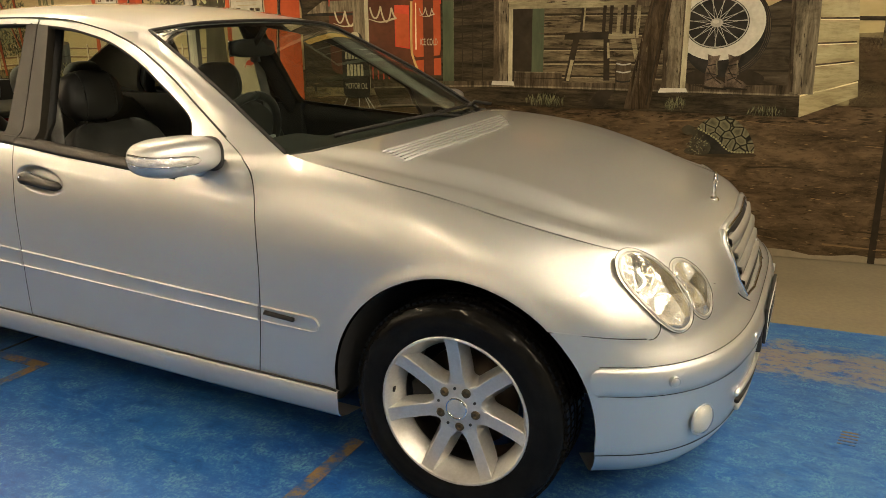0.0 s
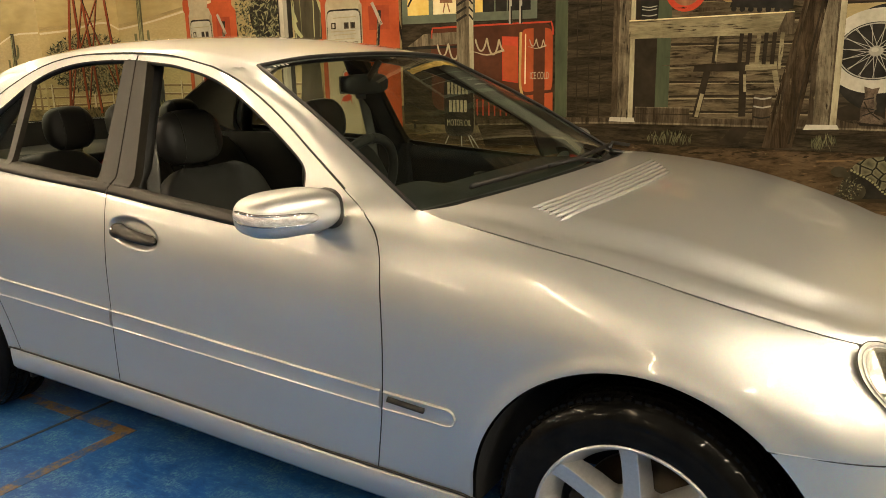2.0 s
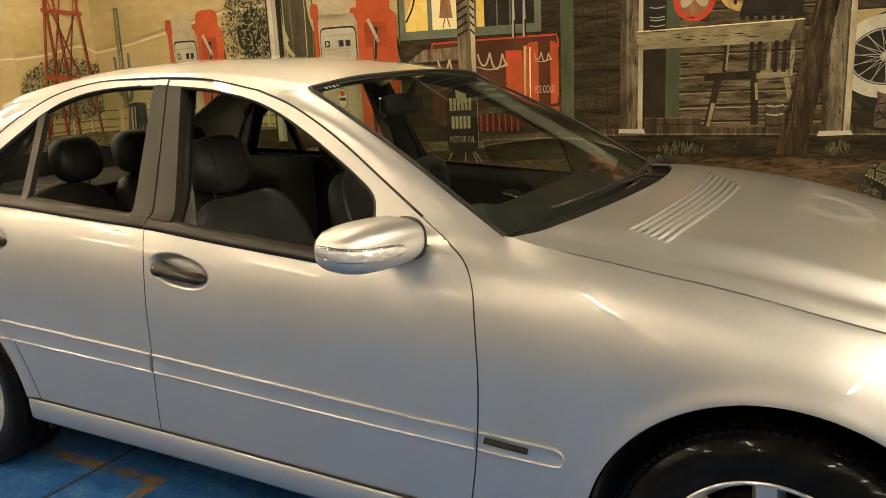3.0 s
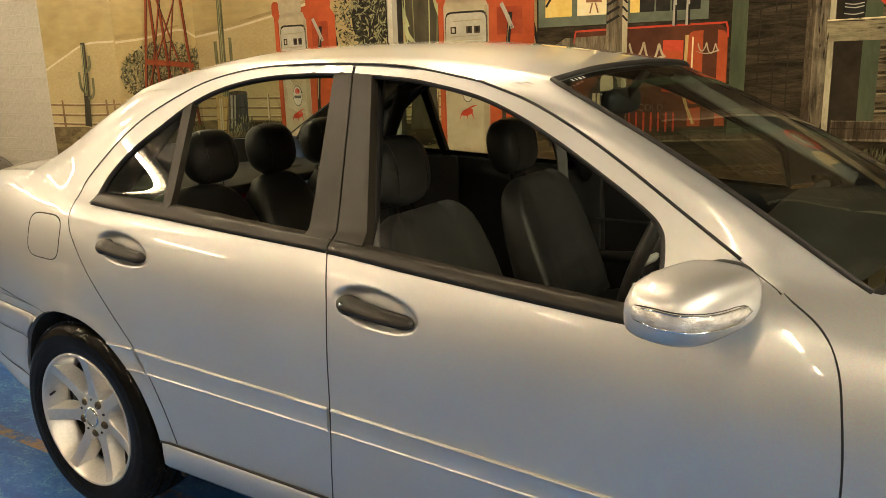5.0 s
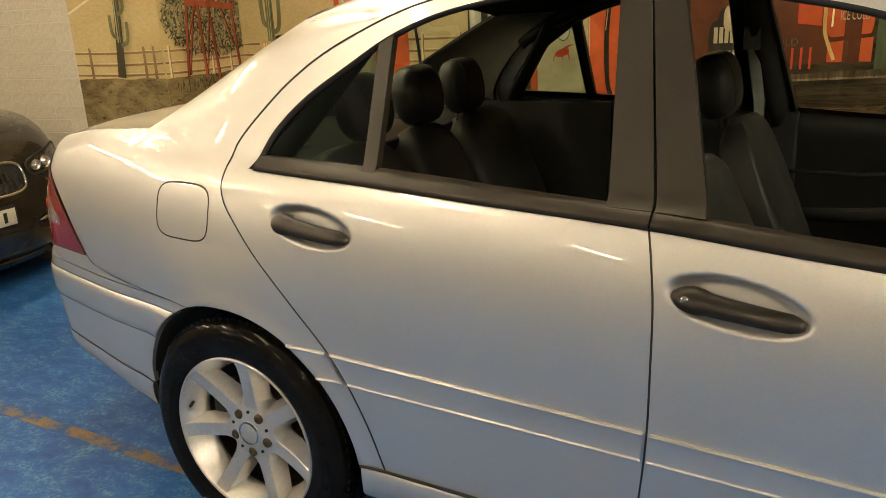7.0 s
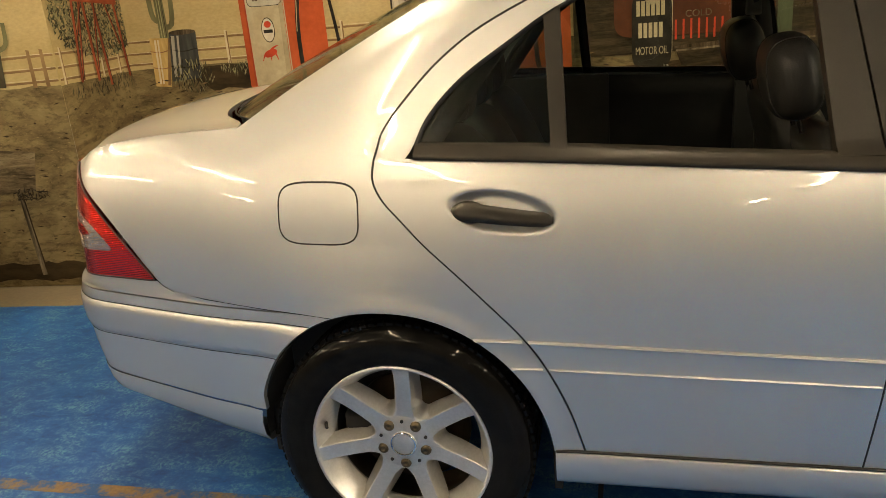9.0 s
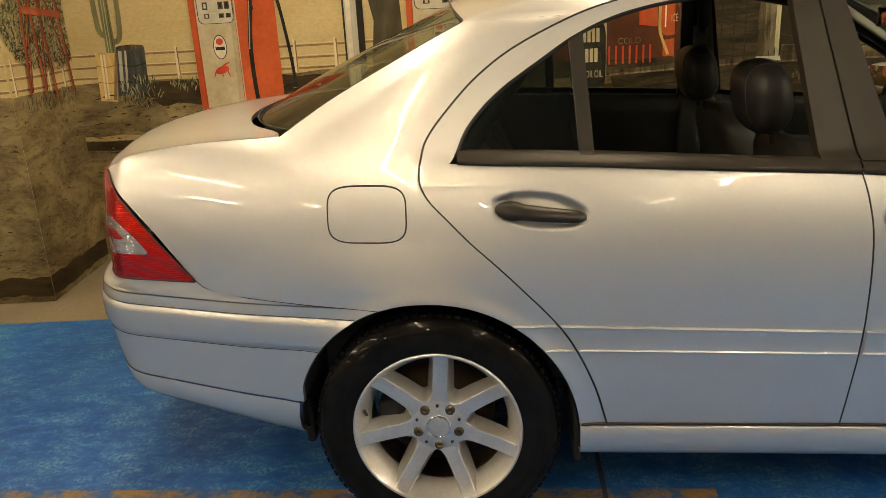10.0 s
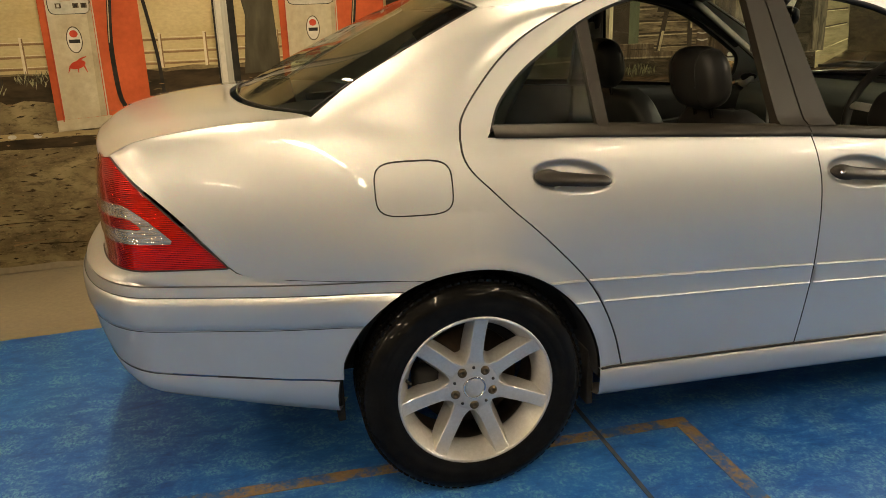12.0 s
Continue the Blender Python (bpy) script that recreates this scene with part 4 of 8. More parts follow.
panel("pillar_trim", side_patch(line((0.916, 0.975), (1.0015, 0.972)), line((0.882, 1.348), (0.9415, 1.350)), line((0.916, 0.975), (0.882, 1.348)), line((1.0015, 0.972), (0.9415, 1.350)), 8, 30, PT), TRIM, car, gap=0.001, lip=0.03)
panel("pillar_trim", side_patch(line((1.0045, 0.972), (1.094, 0.966)), line((0.9440, 1.350), (1.002, 1.345)), line((1.0045, 0.972), (0.9440, 1.350)), line((1.094, 0.966), (1.002, 1.345)), 8, 30, PT), TRIM, car, gap=0.001, lip=0.03)
panel("window_bar", side_patch(line((0.372, 1.000), (0.406, 0.998)), line((0.356, 1.262), (0.390, 1.280)), line((0.372, 1.000), (0.356, 1.262)), line((0.406, 0.998), (0.390, 1.280)), 5, 24, 0.001), TRIM, car, gap=0, lip=0.02)
# rubber channels round the window openings
seam("window_channel", R_TOP - (0, 0.002), car, 0.009, -0.011, n=80)
seam("window_channel", F_TOP - (0.003, 0.003), car, 0.009, -0.011, n=80)

# side glass
glass_in = -0.014
sg = side_patch(line((0.072, 0.994), (0.385, 0.980)), line((0.073, 1.012), (0.106, 1.078), (0.179, 1.152), (0.29, 1.226), (0.372, 1.272)), line((0.072, 0.994), (0.073, 1.012)), line((0.385, 0.980), (0.372, 1.272)), 24, 20, glass_in)
# the far doors' windows are wound up
for low, high, start, end in (
    (line((0.99, 0.950), (1.436, 0.912), (1.772, 0.888)), F_TOP[:9], line((0.99, 0.950), (0.945, 1.349)), line((1.772, 0.888), (1.748, 1.056))),
    (line((0.385, 0.984), (0.68, 0.966), (0.99, 0.950)), R_TOP[4:], line((0.385, 0.984), (0.375, 1.277)), line((0.99, 0.950), (0.937, 1.350)))):
    v, f = sheet_mesh(side_patch(low, high, start, end, 24, 10, -0.014) * (1, -1, 1), 0, 0, (1.2, 0, 0.6))
    mesh_object("door_window", v, f, SIDE_GLASS, car, "green-tinted door window, wound up")
panel("quarter_window", sg, TINTED, car, "small tinted quarter window", gap=0, lip=0)

# side mouldings with a small dark badge
def moulding(x0, x1, cap=False):
    """A ridged strip along the flank; x0 and x1 give its ends at each height."""
    n = 40
    rows = []
    for k, o in ((-1.0, -0.001), (-0.98, 0.004), (-0.92, 0.0075), (-0.86, 0.0075), (-0.82, 0.0050), (-0.74, 0.0042), (0.0, 0.0048), (0.74, 0.0042), (0.82, 0.0050), (0.86, 0.0075), (0.92, 0.0075), (0.98, 0.004), (1.0, -0.001)):
        a, b = x0(0.55), x1(0.55)
        for _ in range(3):
            ends = [(0.535 + 0.042 * (2.09 - x) + 0.484 + 0.031 * (2.083 - x)) / 2 + k * (0.051 + 0.011 * (2.09 - x)) / 2 for x in (a, b)]
            a, b = x0(ends[0]), x1(ends[1])
        mx = np.linspace(a, b, n)
        hi, lo = 0.535 + 0.042 * (2.09 - mx), 0.484 + 0.031 * (2.083 - mx)
        mid, half = (hi + lo) / 2, (hi - lo) / 2
        if cap:
            e = np.clip((mx - (b - 0.028)) / 0.028, 0, 1)
            half = half * np.sqrt(np.maximum(1 - e ** 2, 0.0004))
        rows.append(on_side(np.stack([mx, mid + half * k], 1), o))
    panel("side_moulding", np.stack(rows), SILVER, car, gap=0, lip=0)


def gap_x(gap_line, off):
    fit = profile_of(gap_line[:, 1], gap_line[:, 0])
    return lambda z: float(fit(z)) + off


r_gap_up = R_GAP[np.argsort(R_GAP[:, 1])]
moulding(gap_x(F_GAP, 0.005), lambda z: 2.299, True)
moulding(gap_x(B_GAP, 0.006), gap_x(F_GAP, -0.006))
moulding(gap_x(r_gap_up, 0.006), gap_x(B_GAP, -0.006))
moulding(lambda z: ARCH_R[0] + math.sqrt(max(ARCH_R[2] ** 2 - (z - ARCH_R[1]) ** 2, 0)) + 0.004, gap_x(r_gap_up, -0.007))
bm = bmesh.new()
tube(bm, on_side(smooth_line(line((2.108, 0.518), (2.215, 0.510)), 8), 0.007), 0.0085, 10, 0.4)
part("badge", bm, CABIN, car, "small dark badge plate on the moulding")


# wheels
def wheel(m):
    bm = bmesh.new()
    lathe(bm, [(0.220, 0.094), (0.2195, 0.100), (0.217, 0.102), (0.2125, 0.1005), (0.208, 0.094), (0.203, 0.084), (0.193, 0.064), (0.184, 0.045), (0.181, 0.034), (0.183, 0.026)], 72)
    lathe(bm, [(0.0, 0.072), (0.036, 0.072), (0.045, 0.071), (0.070, 0.066)], 140)
    rows = [[] for _ in range(5)]
    for k in range(140):
        th = 2 * math.pi * k / 140
        off = ((th - math.pi / 2 + radians(5)) / (2 * math.pi / 7) + 0.5) % 1.0 - 0.5
        u = 1 - min(1.0, max(0.0, (abs(off) - 0.5 + 0.31) / 0.31))
        rt = 0.0735 + 0.036 * u ** 2.4
        for row, (r, z) in zip(rows, ((0.070, 0.066), (rt - 0.002, 0.0655), (rt + 0.001, 0.0635), (rt + 0.017, 0.032), (rt + 0.019, 0.016))):
            row.append(bm.verts.new((r * math.cos(th), r * math.sin(th), z)))
    for p, q in zip(rows, rows[1:]):
        for k in range(140):
            bm.faces.new((p[k], q[k], q[(k + 1) % 140], p[(k + 1) % 140]))
    rim = part("wheel", bm, ALLOY, car, "seven-spoke silver alloy wheel")
    bm = bmesh.new()
    lathe(bm, [(0.183, 0.026), (0.192, 0.012), (0.194, -0.02), (0.194, -0.09), (0.203, -0.092)], 72)
    part("rim_barrel", bm, BARREL, rim, "grimy inside of the rim, darkened for shade")
    rim.data.set_sharp_from_angle(angle=radians(24))
    for k in range(7):
        a = 2 * math.pi * k / 7 - radians(5)
        bm = bmesh.new()
        sec = []
        for r, w, base, hgt, dp in ((0.060, 0.0195, 0.034, 0.0655, 0.045), (0.088, 0.0195, 0.035, 0.067, 0.045), (0.13, 0.0190, 0.034, 0.073, 0.044), (0.165, 0.0190, 0.0325, 0.080, 0.042), (0.188, 0.0192, 0.031, 0.0865, 0.040), (0.203, 0.0200, 0.030, 0.0925, 0.036), (0.213, 0.0215, 0.028, 0.0985, 0.030)):
            sec.append([bm.verts.new((-w, r, hgt - 0.0015)), bm.verts.new((-w + 0.002, r, hgt)), bm.verts.new((w - 0.002, r, hgt)), bm.verts.new((w, r, hgt - 0.0015)), bm.verts.new((base, r, hgt - dp)), bm.verts.new((-base, r, hgt - dp))])
        for p, q in zip(sec, sec[1:]):
            for j in range(6):
                bm.faces.new((p[j], p[(j + 1) % 6], q[(j + 1) % 6], q[j]))
        bmesh.ops.rotate(bm, verts=[v for s in sec for v in s], cent=(0, 0, 0), matrix=Matrix.Rotation(a, 3, "Z"))
        sk = part("spoke", bm, ALLOY, rim)
        sk.data.set_sharp_from_angle(angle=radians(14))
    bm = bmesh.new()
    prof = [(0.210, 0.086), (0.2185, 0.0965), (0.222, 0.1005), (0.229, 0.1015), (0.236, 0.1035), (0.240, 0.1035), (0.243, 0.1050), (0.262, 0.1055), (0.266, 0.1045), (0.270, 0.1055), (0.283, 0.1035), (0.296, 0.096), (0.304, 0.090), (0.3075, 0.086), (0.309, 0.080), (0.3135, 0.072), (0.3145, 0.06)]
    for gx in (0.045, 0.015, -0.015, -0.045):
        prof += [(0.3155, gx + 0.006), (0.308, gx + 0.0045), (0.308, gx - 0.0045), (0.3155, gx - 0.006)]
    prof += [(0.3145, -0.06), (0.309, -0.08), (0.296, -0.096), (0.262, -0.105), (0.213, -0.09)]
    lathe(bm, prof, 96)
    tyre = part("tyre", bm, RUBBER, rim, "black road tyre")
    bm = bmesh.new()
    for k in range(90):
        for zz, tw in ((0.066, 0.25), (0.030, -0.3), (-0.030, 0.3), (-0.066, -0.25)):
            a = 2 * math.pi * (k + (0.5 if zz < 0 else 0)) / 90
            box(bm, (-0.0075, 0.305, zz - 0.011), (0.0075, 0.3172, zz + 0.011), 0, Matrix.Rotation(a, 4, "Z"))
    tagged(part("tread", bm, RUBBER, rim, smooth=False), kind="stuff")
    bm = bmesh.new()
    lathe(bm, [(0.0, 0.0775), (0.020, 0.077), (0.031, 0.075), (0.034, 0.071), (0.034, 0.066)], 40)
    part("hub_cap", bm, ALLOY, rim, "silver hub cap with a raised ring")
    bm = bmesh.new()
    lathe(bm, [(0.0275, 0.0765), (0.029, 0.079), (0.031, 0.079), (0.0325, 0.0755)], 40)
    part("cap_ring", bm, CHROME, rim)
    for k in range(5):
        a = -math.pi / 2 + 2 * math.pi * k / 5
        c = Matrix.Translation((0.0555 * math.cos(a), 0.0555 * math.sin(a), 0.0))
        bm = bmesh.new()
        lathe(bm, [(0.0, 0.073), (0.0045, 0.073), (0.0055, 0.0755), (0.0085, 0.0755), (0.0105, 0.073), (0.0125, 0.0725), (0.0135, 0.068), (0.0135, 0.06)], 18, c)
        part("wheel_bolt", bm, BOLT, rim)
    for k in range(5):
        a = math.pi / 2 + 2 * math.pi * k / 5
        bm = bmesh.new()
        lathe(bm, [(0.0, 0.0715), (0.0042, 0.0715), (0.0042, 0.066)], 12, Matrix.Translation((0.058 * math.cos(a), 0.058 * math.sin(a), 0)))
        part("bolt_hole", bm, SEAL, rim)
    bm = bmesh.new()
    lathe(bm, [(0.05, 0.010), (0.080, 0.010), (0.083, -0.008), (0.146, -0.008), (0.147, -0.03), (0.05, -0.03)], 56)
    part("brake_disc", bm, STEEL, rim, "rusty brake disc")
    bm = bmesh.new()
    box(bm, (-0.16, -0.055, -0.03), (-0.09, 0.055, 0.035), 0.012)
    part("brake_caliper", bm, UNDER, rim)
    bm = bmesh.new()
    tube(bm, [(-0.192, 0.048, 0.07), (-0.182, 0.046, 0.092)], 0.004, 8)
    part("valve", bm, SEAL, rim)
    rim.matrix_basis = m
    return rim


Y_F, Y_R = 0.752, 0.738
rim0 = wheel(pose(AXLE_R[0], -Y_R, AXLE_R[1], 90, 0, 0))


def copy_part(ob, m):
    c = copy_thing(ob, m)
    c.parent = car
    return c


copy_part(rim0, pose(AXLE_F[0], -Y_F, AXLE_F[1], 90, 0, 0) @ Matrix.Rotation(radians(7), 4, "Z"))
copy_part(rim0, pose(AXLE_R[0], Y_R, AXLE_R[1], -90, 0, 0) @ Matrix.Rotation(radians(20), 4, "Z"))
copy_part(rim0, pose(AXLE_F[0], Y_F, AXLE_F[1], -90, 0, 0) @ Matrix.Rotation(radians(40), 4, "Z"))

# wheel arch liners and the floor pan
for c in (ARCH_F, ARCH_R):
    for s in (-1, 1):
        bm = bmesh.new()
        a = arc((c[0], c[1], c[2] - 0.004), 4 if c is ARCH_F else 0, 184 if c is ARCH_F else 182, 40)
        g = [[bm.verts.new((x, s * (0.52 if inner else float(flank(x, z)) - 0.008), z)) for x, z in a] for inner in (False, True)]
        for i in range(39):
            bm.faces.new((g[0][i], g[0][i + 1], g[1][i + 1], g[1][i]))
        bm.faces.new(g[1])
        part("arch_liner", bm, UNDER, car)
bm = bmesh.new()
box(bm, (-0.70, -0.50, 0.26), (3.15, 0.50, 0.32), 0.02)
box(bm, (0.42, -0.78, 0.22), (2.30, 0.78, 0.30), 0.02)
part("floor_pan", bm, UNDER, car)
for s in (-1, 1):
    bm = bmesh.new()
    box(bm, (0.352, min(0.30 * s, 0.775 * s), 0.185), (0.372, max(0.30 * s, 0.775 * s), 0.36), 0.004)
    part("arch_flap", bm, UNDER, car)
    bm = bmesh.new()
    box(bm, (-0.372, min(0.30 * s, 0.735 * s), 0.225), (-0.352, max(0.30 * s, 0.735 * s), 0.36), 0.004)
    part("arch_flap", bm, UNDER, car)

# ---- the saloon's fittings ----
def blob(bm, centre, radii, power=2.5, nu=36, nv=20, m=None, flat=None):
    """A rounded block: a superellipsoid. flat: shrinks the side beyond it along x."""
    def p(c):
        return math.copysign(abs(c) ** (2 / power), c)
    rings = []
    for j in range(1, nv):
        v = -math.pi / 2 + math.pi * j / nv
        ring = []
        for i in range(nu):
            u = 2 * math.pi * i / nu
            q = [p(math.cos(v)) * p(math.cos(u)) * radii[0], p(math.cos(v)) * p(math.sin(u)) * radii[1], p(math.sin(v)) * radii[2]]
            if flat is not None:
                q[0] = max(q[0], flat)
            ring.append(bm.verts.new([a + b for a, b in zip(centre, q)]))
        rings.append(ring)
    lo, hi = bm.verts.new((centre[0], centre[1], centre[2] - radii[2])), bm.verts.new((centre[0], centre[1], centre[2] + radii[2]))
    for a, b in zip(rings, rings[1:]):
        for i in range(nu):
            bm.faces.new((a[i], a[(i + 1) % nu], b[(i + 1) % nu], b[i]))
    for i in range(nu):
        bm.faces.new((lo, rings[0][(i + 1) % nu], rings[0][i]))
        bm.faces.new((hi, rings[-1][i], rings[-1][(i + 1) % nu]))
    if m:
        bmesh.ops.transform(bm, matrix=m, verts=[v for r in rings for v in r] + [lo, hi])
    return bm


LENS = surface("indicator_lens", (0.55, 0.53, 0.49), (0.90, 0.87, 0.82), 0.15, 0.35, 45, 70, 0.7, 0.006, (1, 1, 1.6), coat=1.0)
BRIGHT = surface("lamp_reflector", (0.74, 0.72, 0.67), (0.86, 0.84, 0.79), 0.24, 0.8, 25, 80, 0.25, 0.002)
# bright and dark cells put the lamp's broken reflections into the colour
SHARDS, n, l, bs = material("painted_glint_facets")
co, cell = n.new("ShaderNodeTexCoord"), n.new("ShaderNodeTexVoronoi")
cell.inputs["Scale"].default_value = 16.0
cell.feature = "SMOOTH_F1"
cell.inputs["Smoothness"].default_value = 0.12
l.new(co.outputs["Object"], cell.inputs["Vector"])
tone = ramp(n, l, cell.outputs["Color"], ((0.25, (0.26, 0.25, 0.22)), (0.45, (0.56, 0.54, 0.50)), (0.70, (0.90, 0.88, 0.84))))
l.new(tone.outputs[0], bs.inputs["Base Color"])
bs.inputs["Metallic"].default_value = 0.75
bs.inputs["Roughness"].default_value = 0.20
bump(n, l, cell.outputs["Distance"], bs, 0.6, 0.03)
FROST = surface("lamp_inner_grey", (0.66, 0.64, 0.58), (0.78, 0.76, 0.70), 0.32, 0.35, 20, 70, 0.1, 0.001)

GRIP = surface("handle_black", (0.011, 0.0098, 0.008), (0.016, 0.014, 0.0115), 0.36, 0, 12, 200, 0.06, 0.0004, spec=0.3)
# door mirrors
for s in (1, -1):
    bm = bmesh.new()
    turn = Matrix.Translation((1.861, -0.909 * s, 0.973)) @ Matrix.Rotation(radians(-18 * s), 4, "Z")
    blob(bm, (0, 0, 0), (0.080, 0.133, 0.056), 2.9, 44, 24, turn, flat=-0.045)
    mirror = part("door_mirror", bm, SILVER, car, "silver door mirror with a clear indicator strip")
    bm = bmesh.new()
    gu = np.linspace(0, 1, 30)
    rows = []
    for k, o in ((-1, -0.002), (-0.85, 0.0025), (0, 0.004), (0.85, 0.0025), (1, -0.002)):
        row = []
        for u in gu:
            a = radians(-98 + 108 * u)
            zz = -0.007 + 0.015 * (1 - u) + k * 0.0145 * min(1, (max(1 - u, 0.0) / 0.10) ** 0.5) * min(1, 0.75 + 2 * u)
            fall = max(1 - abs(zz / 0.056) ** 2.9, 0.0) ** (1 / 2.9)
            cu, su = math.copysign(abs(math.cos(a)) ** (2 / 2.9), math.cos(a)), math.copysign(abs(math.sin(a)) ** (2 / 2.9), math.sin(a))
            row.append(bm.verts.new(turn @ Vector(((0.080 + o) * fall * cu, (0.133 + o) * fall * su * s, zz))))
        rows.append(row)
    for a, b in zip(rows, rows[1:]):
        for i in range(29):
            bm.faces.new((a[i], a[i + 1], b[i + 1], b[i]))
    ribs = [[v.co.copy() for v in row[2:-2]] for row in rows]
    edge = [v.co.copy() for v in rows[0]] + [v.co.copy() for v in rows[-1]][::-1]
    strip = part("indicator_strip", bm, LENS, mirror, "clear indicator strip")
    bm = bmesh.new()
    for q in (1, 3):
        tube(bm, [p * 1.0 + (p - turn.translation).normalized() * 0.002 for p in ribs[q]], 0.0016, 6)
    part("rib", bm, CHROME, strip, "bright rib in the lens")
    bm = bmesh.new()
    tube(bm, [turn @ ((turn.inverted() @ p) * 1.015) for p in edge + edge[:1]], 0.0011, 6)
    part("indicator_frame", bm, SEAL, mirror)
    bm = bmesh.new()
    blob(bm, (0, 0, 0), (0.056, 0.026, 0.052), 2.6, 32, 14, turn @ Matrix.Translation((-0.004, 0.116 * s, -0.006)))
    part("mirror_gasket", bm, SEAL, mirror)
    bm = bmesh.new()
    tube(bm, [(1.868, -0.84 * s, 0.928), (1.872, -0.80 * s, 0.918), (1.876, -0.765 * s, 0.915)], [0.026, 0.030, 0.036], 14, 0.6)
    part("mirror_foot", bm, SILVER, mirror)
    bm = bmesh.new()
    box(bm, (-0.048, -0.100, -0.042), (-0.0455, 0.100, 0.042), 0.001, turn)
    part("mirror_glass", bm, CHROME, mirror)

# door handles: a black grip across the dish
for c, name in (((1.156, 0.836), "front"), ((0.272, 0.887), "rear")):
    for s in (1, -1):
        bm = bmesh.new()
        pts = []
        for u in np.linspace(-0.104, 0.106, 22):
            x, z = c[0] + u, c[1] + 0.003 - 0.12 * u - 0.006
            lift = 0.012 * (1 - (u / 0.12) ** 2)
            pts.append((x, -s * (float(side_y(x, z)) + lift - 0.004), z))
        tube(bm, pts, [0.007, 0.017, 0.0225, 0.025, 0.0255, 0.0245, 0.0215, 0.0205] + [0.0205 - 0.0035 * (i / 12) for i in range(12)] + [0.0135, 0.007], 14, 0.62)
        handle = part("door_handle", bm, GRIP, car, "black door handle in a silver dish")
        if name == "front":
            bm = bmesh.new()
            x, z = c[0] - 0.079, c[1] + 0.006
            lathe(bm, [(0.0, 0.004), (0.004, 0.004), (0.0075, 0.003), (0.0085, 0.0)], 20, pose(x, -s * (float(side_y(x, z)) + 0.0165), z, 90 * s))
            part("lock", bm, CHROME, handle, "round chrome lock")

# headlamps: twin ovals running into each other
# centre (half width, height), long and short radius and tilt of each oval, seen from ahead
LAMP_OVALS = {"outer": (0.669, 0.678, 0.099, 0.068, -1.448), "inner": (0.565, 0.661, 0.075, 0.061, -1.234)}


def oval(kind, grow, lift, rings=10, n=48, dome=0.0):
    """A patch on the nose inside one of the lamp's ovals."""
    out = []
    for r in np.linspace(0, 1, rings):
        row = []
        for t in np.linspace(0, 2 * math.pi, n, endpoint=False):
            cy, cz, ra, rb, tilt = LAMP_OVALS[kind]
            a, b = (ra + grow) * r * math.cos(t), (rb + grow) * r * math.sin(t)
            y, z = cy + a * math.cos(tilt) - b * math.sin(tilt), cz + a * math.sin(tilt) + b * math.cos(tilt)
            x = float(nose_x(y, z))
            d = Vector((x - 2.9, -(y - 0.2), 0.1)).normalized()
            row.append(Vector((x, -y, z)) + d * (lift + dome * (1 - r * r)))
        out.append(row)
    return out


def oval_mesh(name, grid, mat, parent, s, label="", smooth=True):
    bm = bmesh.new()
    rings = [[bm.verts.new((v.x, v.y * s, v.z)) for v in row] for row in grid[1:]]
    mid = bm.verts.new((grid[0][0].x, grid[0][0].y * s, grid[0][0].z))
    n = len(rings[0])
    for i in range(n):
        bm.faces.new((mid, rings[0][i], rings[0][(i + 1) % n]))
    for a, b in zip(rings, rings[1:]):
        for i in range(n):
            bm.faces.new((a[i], b[i], b[(i + 1) % n], a[(i + 1) % n]))
    return part(name, bm, mat, parent, label, smooth)


def rim_of(grid, radius, name, mat, parent, s):
    bm = bmesh.new()
    tube(bm, [(v.x, v.y * s, v.z) for v in grid[-1] + grid[-1][:2]], radius, 6)
    return part(name, bm, mat, parent)


for s in (1, -1):
    base = oval_mesh("headlamp", oval("outer", 0.0, 0.004), FROST, car, s, "clear twin-oval headlamp")
    oval_mesh("inner_oval", oval("inner", 0.0, 0.003), FROST, base, s)
    for kind, lift in (("outer", 0.0045), ("inner", 0.0035)):
        rim_of(oval(kind, 0.001, lift), 0.0010, "lamp_seal", SEAL, base, s)
        rim_of(oval(kind, -0.006, lift + 0.001), 0.0020, "bezel", ALLOY, base, s)
    for kind in ("outer", "inner"):
        oval_mesh("reflector", oval(kind, -0.010, 0.0055 if kind == "outer" else 0.0045, dome=0.003), SHARDS, base, s, "reflector with bright and dark glints painted as facets")
    for kind, dm in (("outer", 0.010), ("inner", 0.008)):
        lens = oval_mesh("lens", oval(kind, -0.001, 0.006 if kind == "outer" else 0.005, dome=dm), LAMP_GLASS, base, s, "clear lamp lens")
        lens.visible_shadow = False

# grille: chrome surround, grey slats
GR = [(0.0, 0.742, 0.255), (0.16, 0.716, 0.284), (0.5, 0.660, 0.276), (0.75, 0.605, 0.262), (1.0, 0.552, 0.238)]
bm = bmesh.new()
left, right = [], []
for _, z, w in GR:
    left.append((float(nose_x(w, z)) + 0.006, -w, z))
    right.append((float(nose_x(w, z)) + 0.006, w, z))
loop = left + [(float(nose_x(y, 0.542)) + 0.006, y, 0.542) for y in (-0.12, 0, 0.12)] + right[::-1] + [(float(nose_x(y, 0.746)) + 0.006, y, 0.746) for y in (0.2, 0, -0.2)]
tube(bm, loop + loop[:1], 0.0048, 8)
grille = part("grille", bm, CHROME, car, "chrome-framed radiator grille with silver slats")
bm = bmesh.new()
swell = np.array(loop + loop[:1])
middle = np.array((3.0, 0.0, 0.645))
tube(bm, [middle + (q - middle) * np.array((1.0, 1.045, 1.05)) - np.array((0.010, 0, 0)) for q in swell], 0.010, 10)
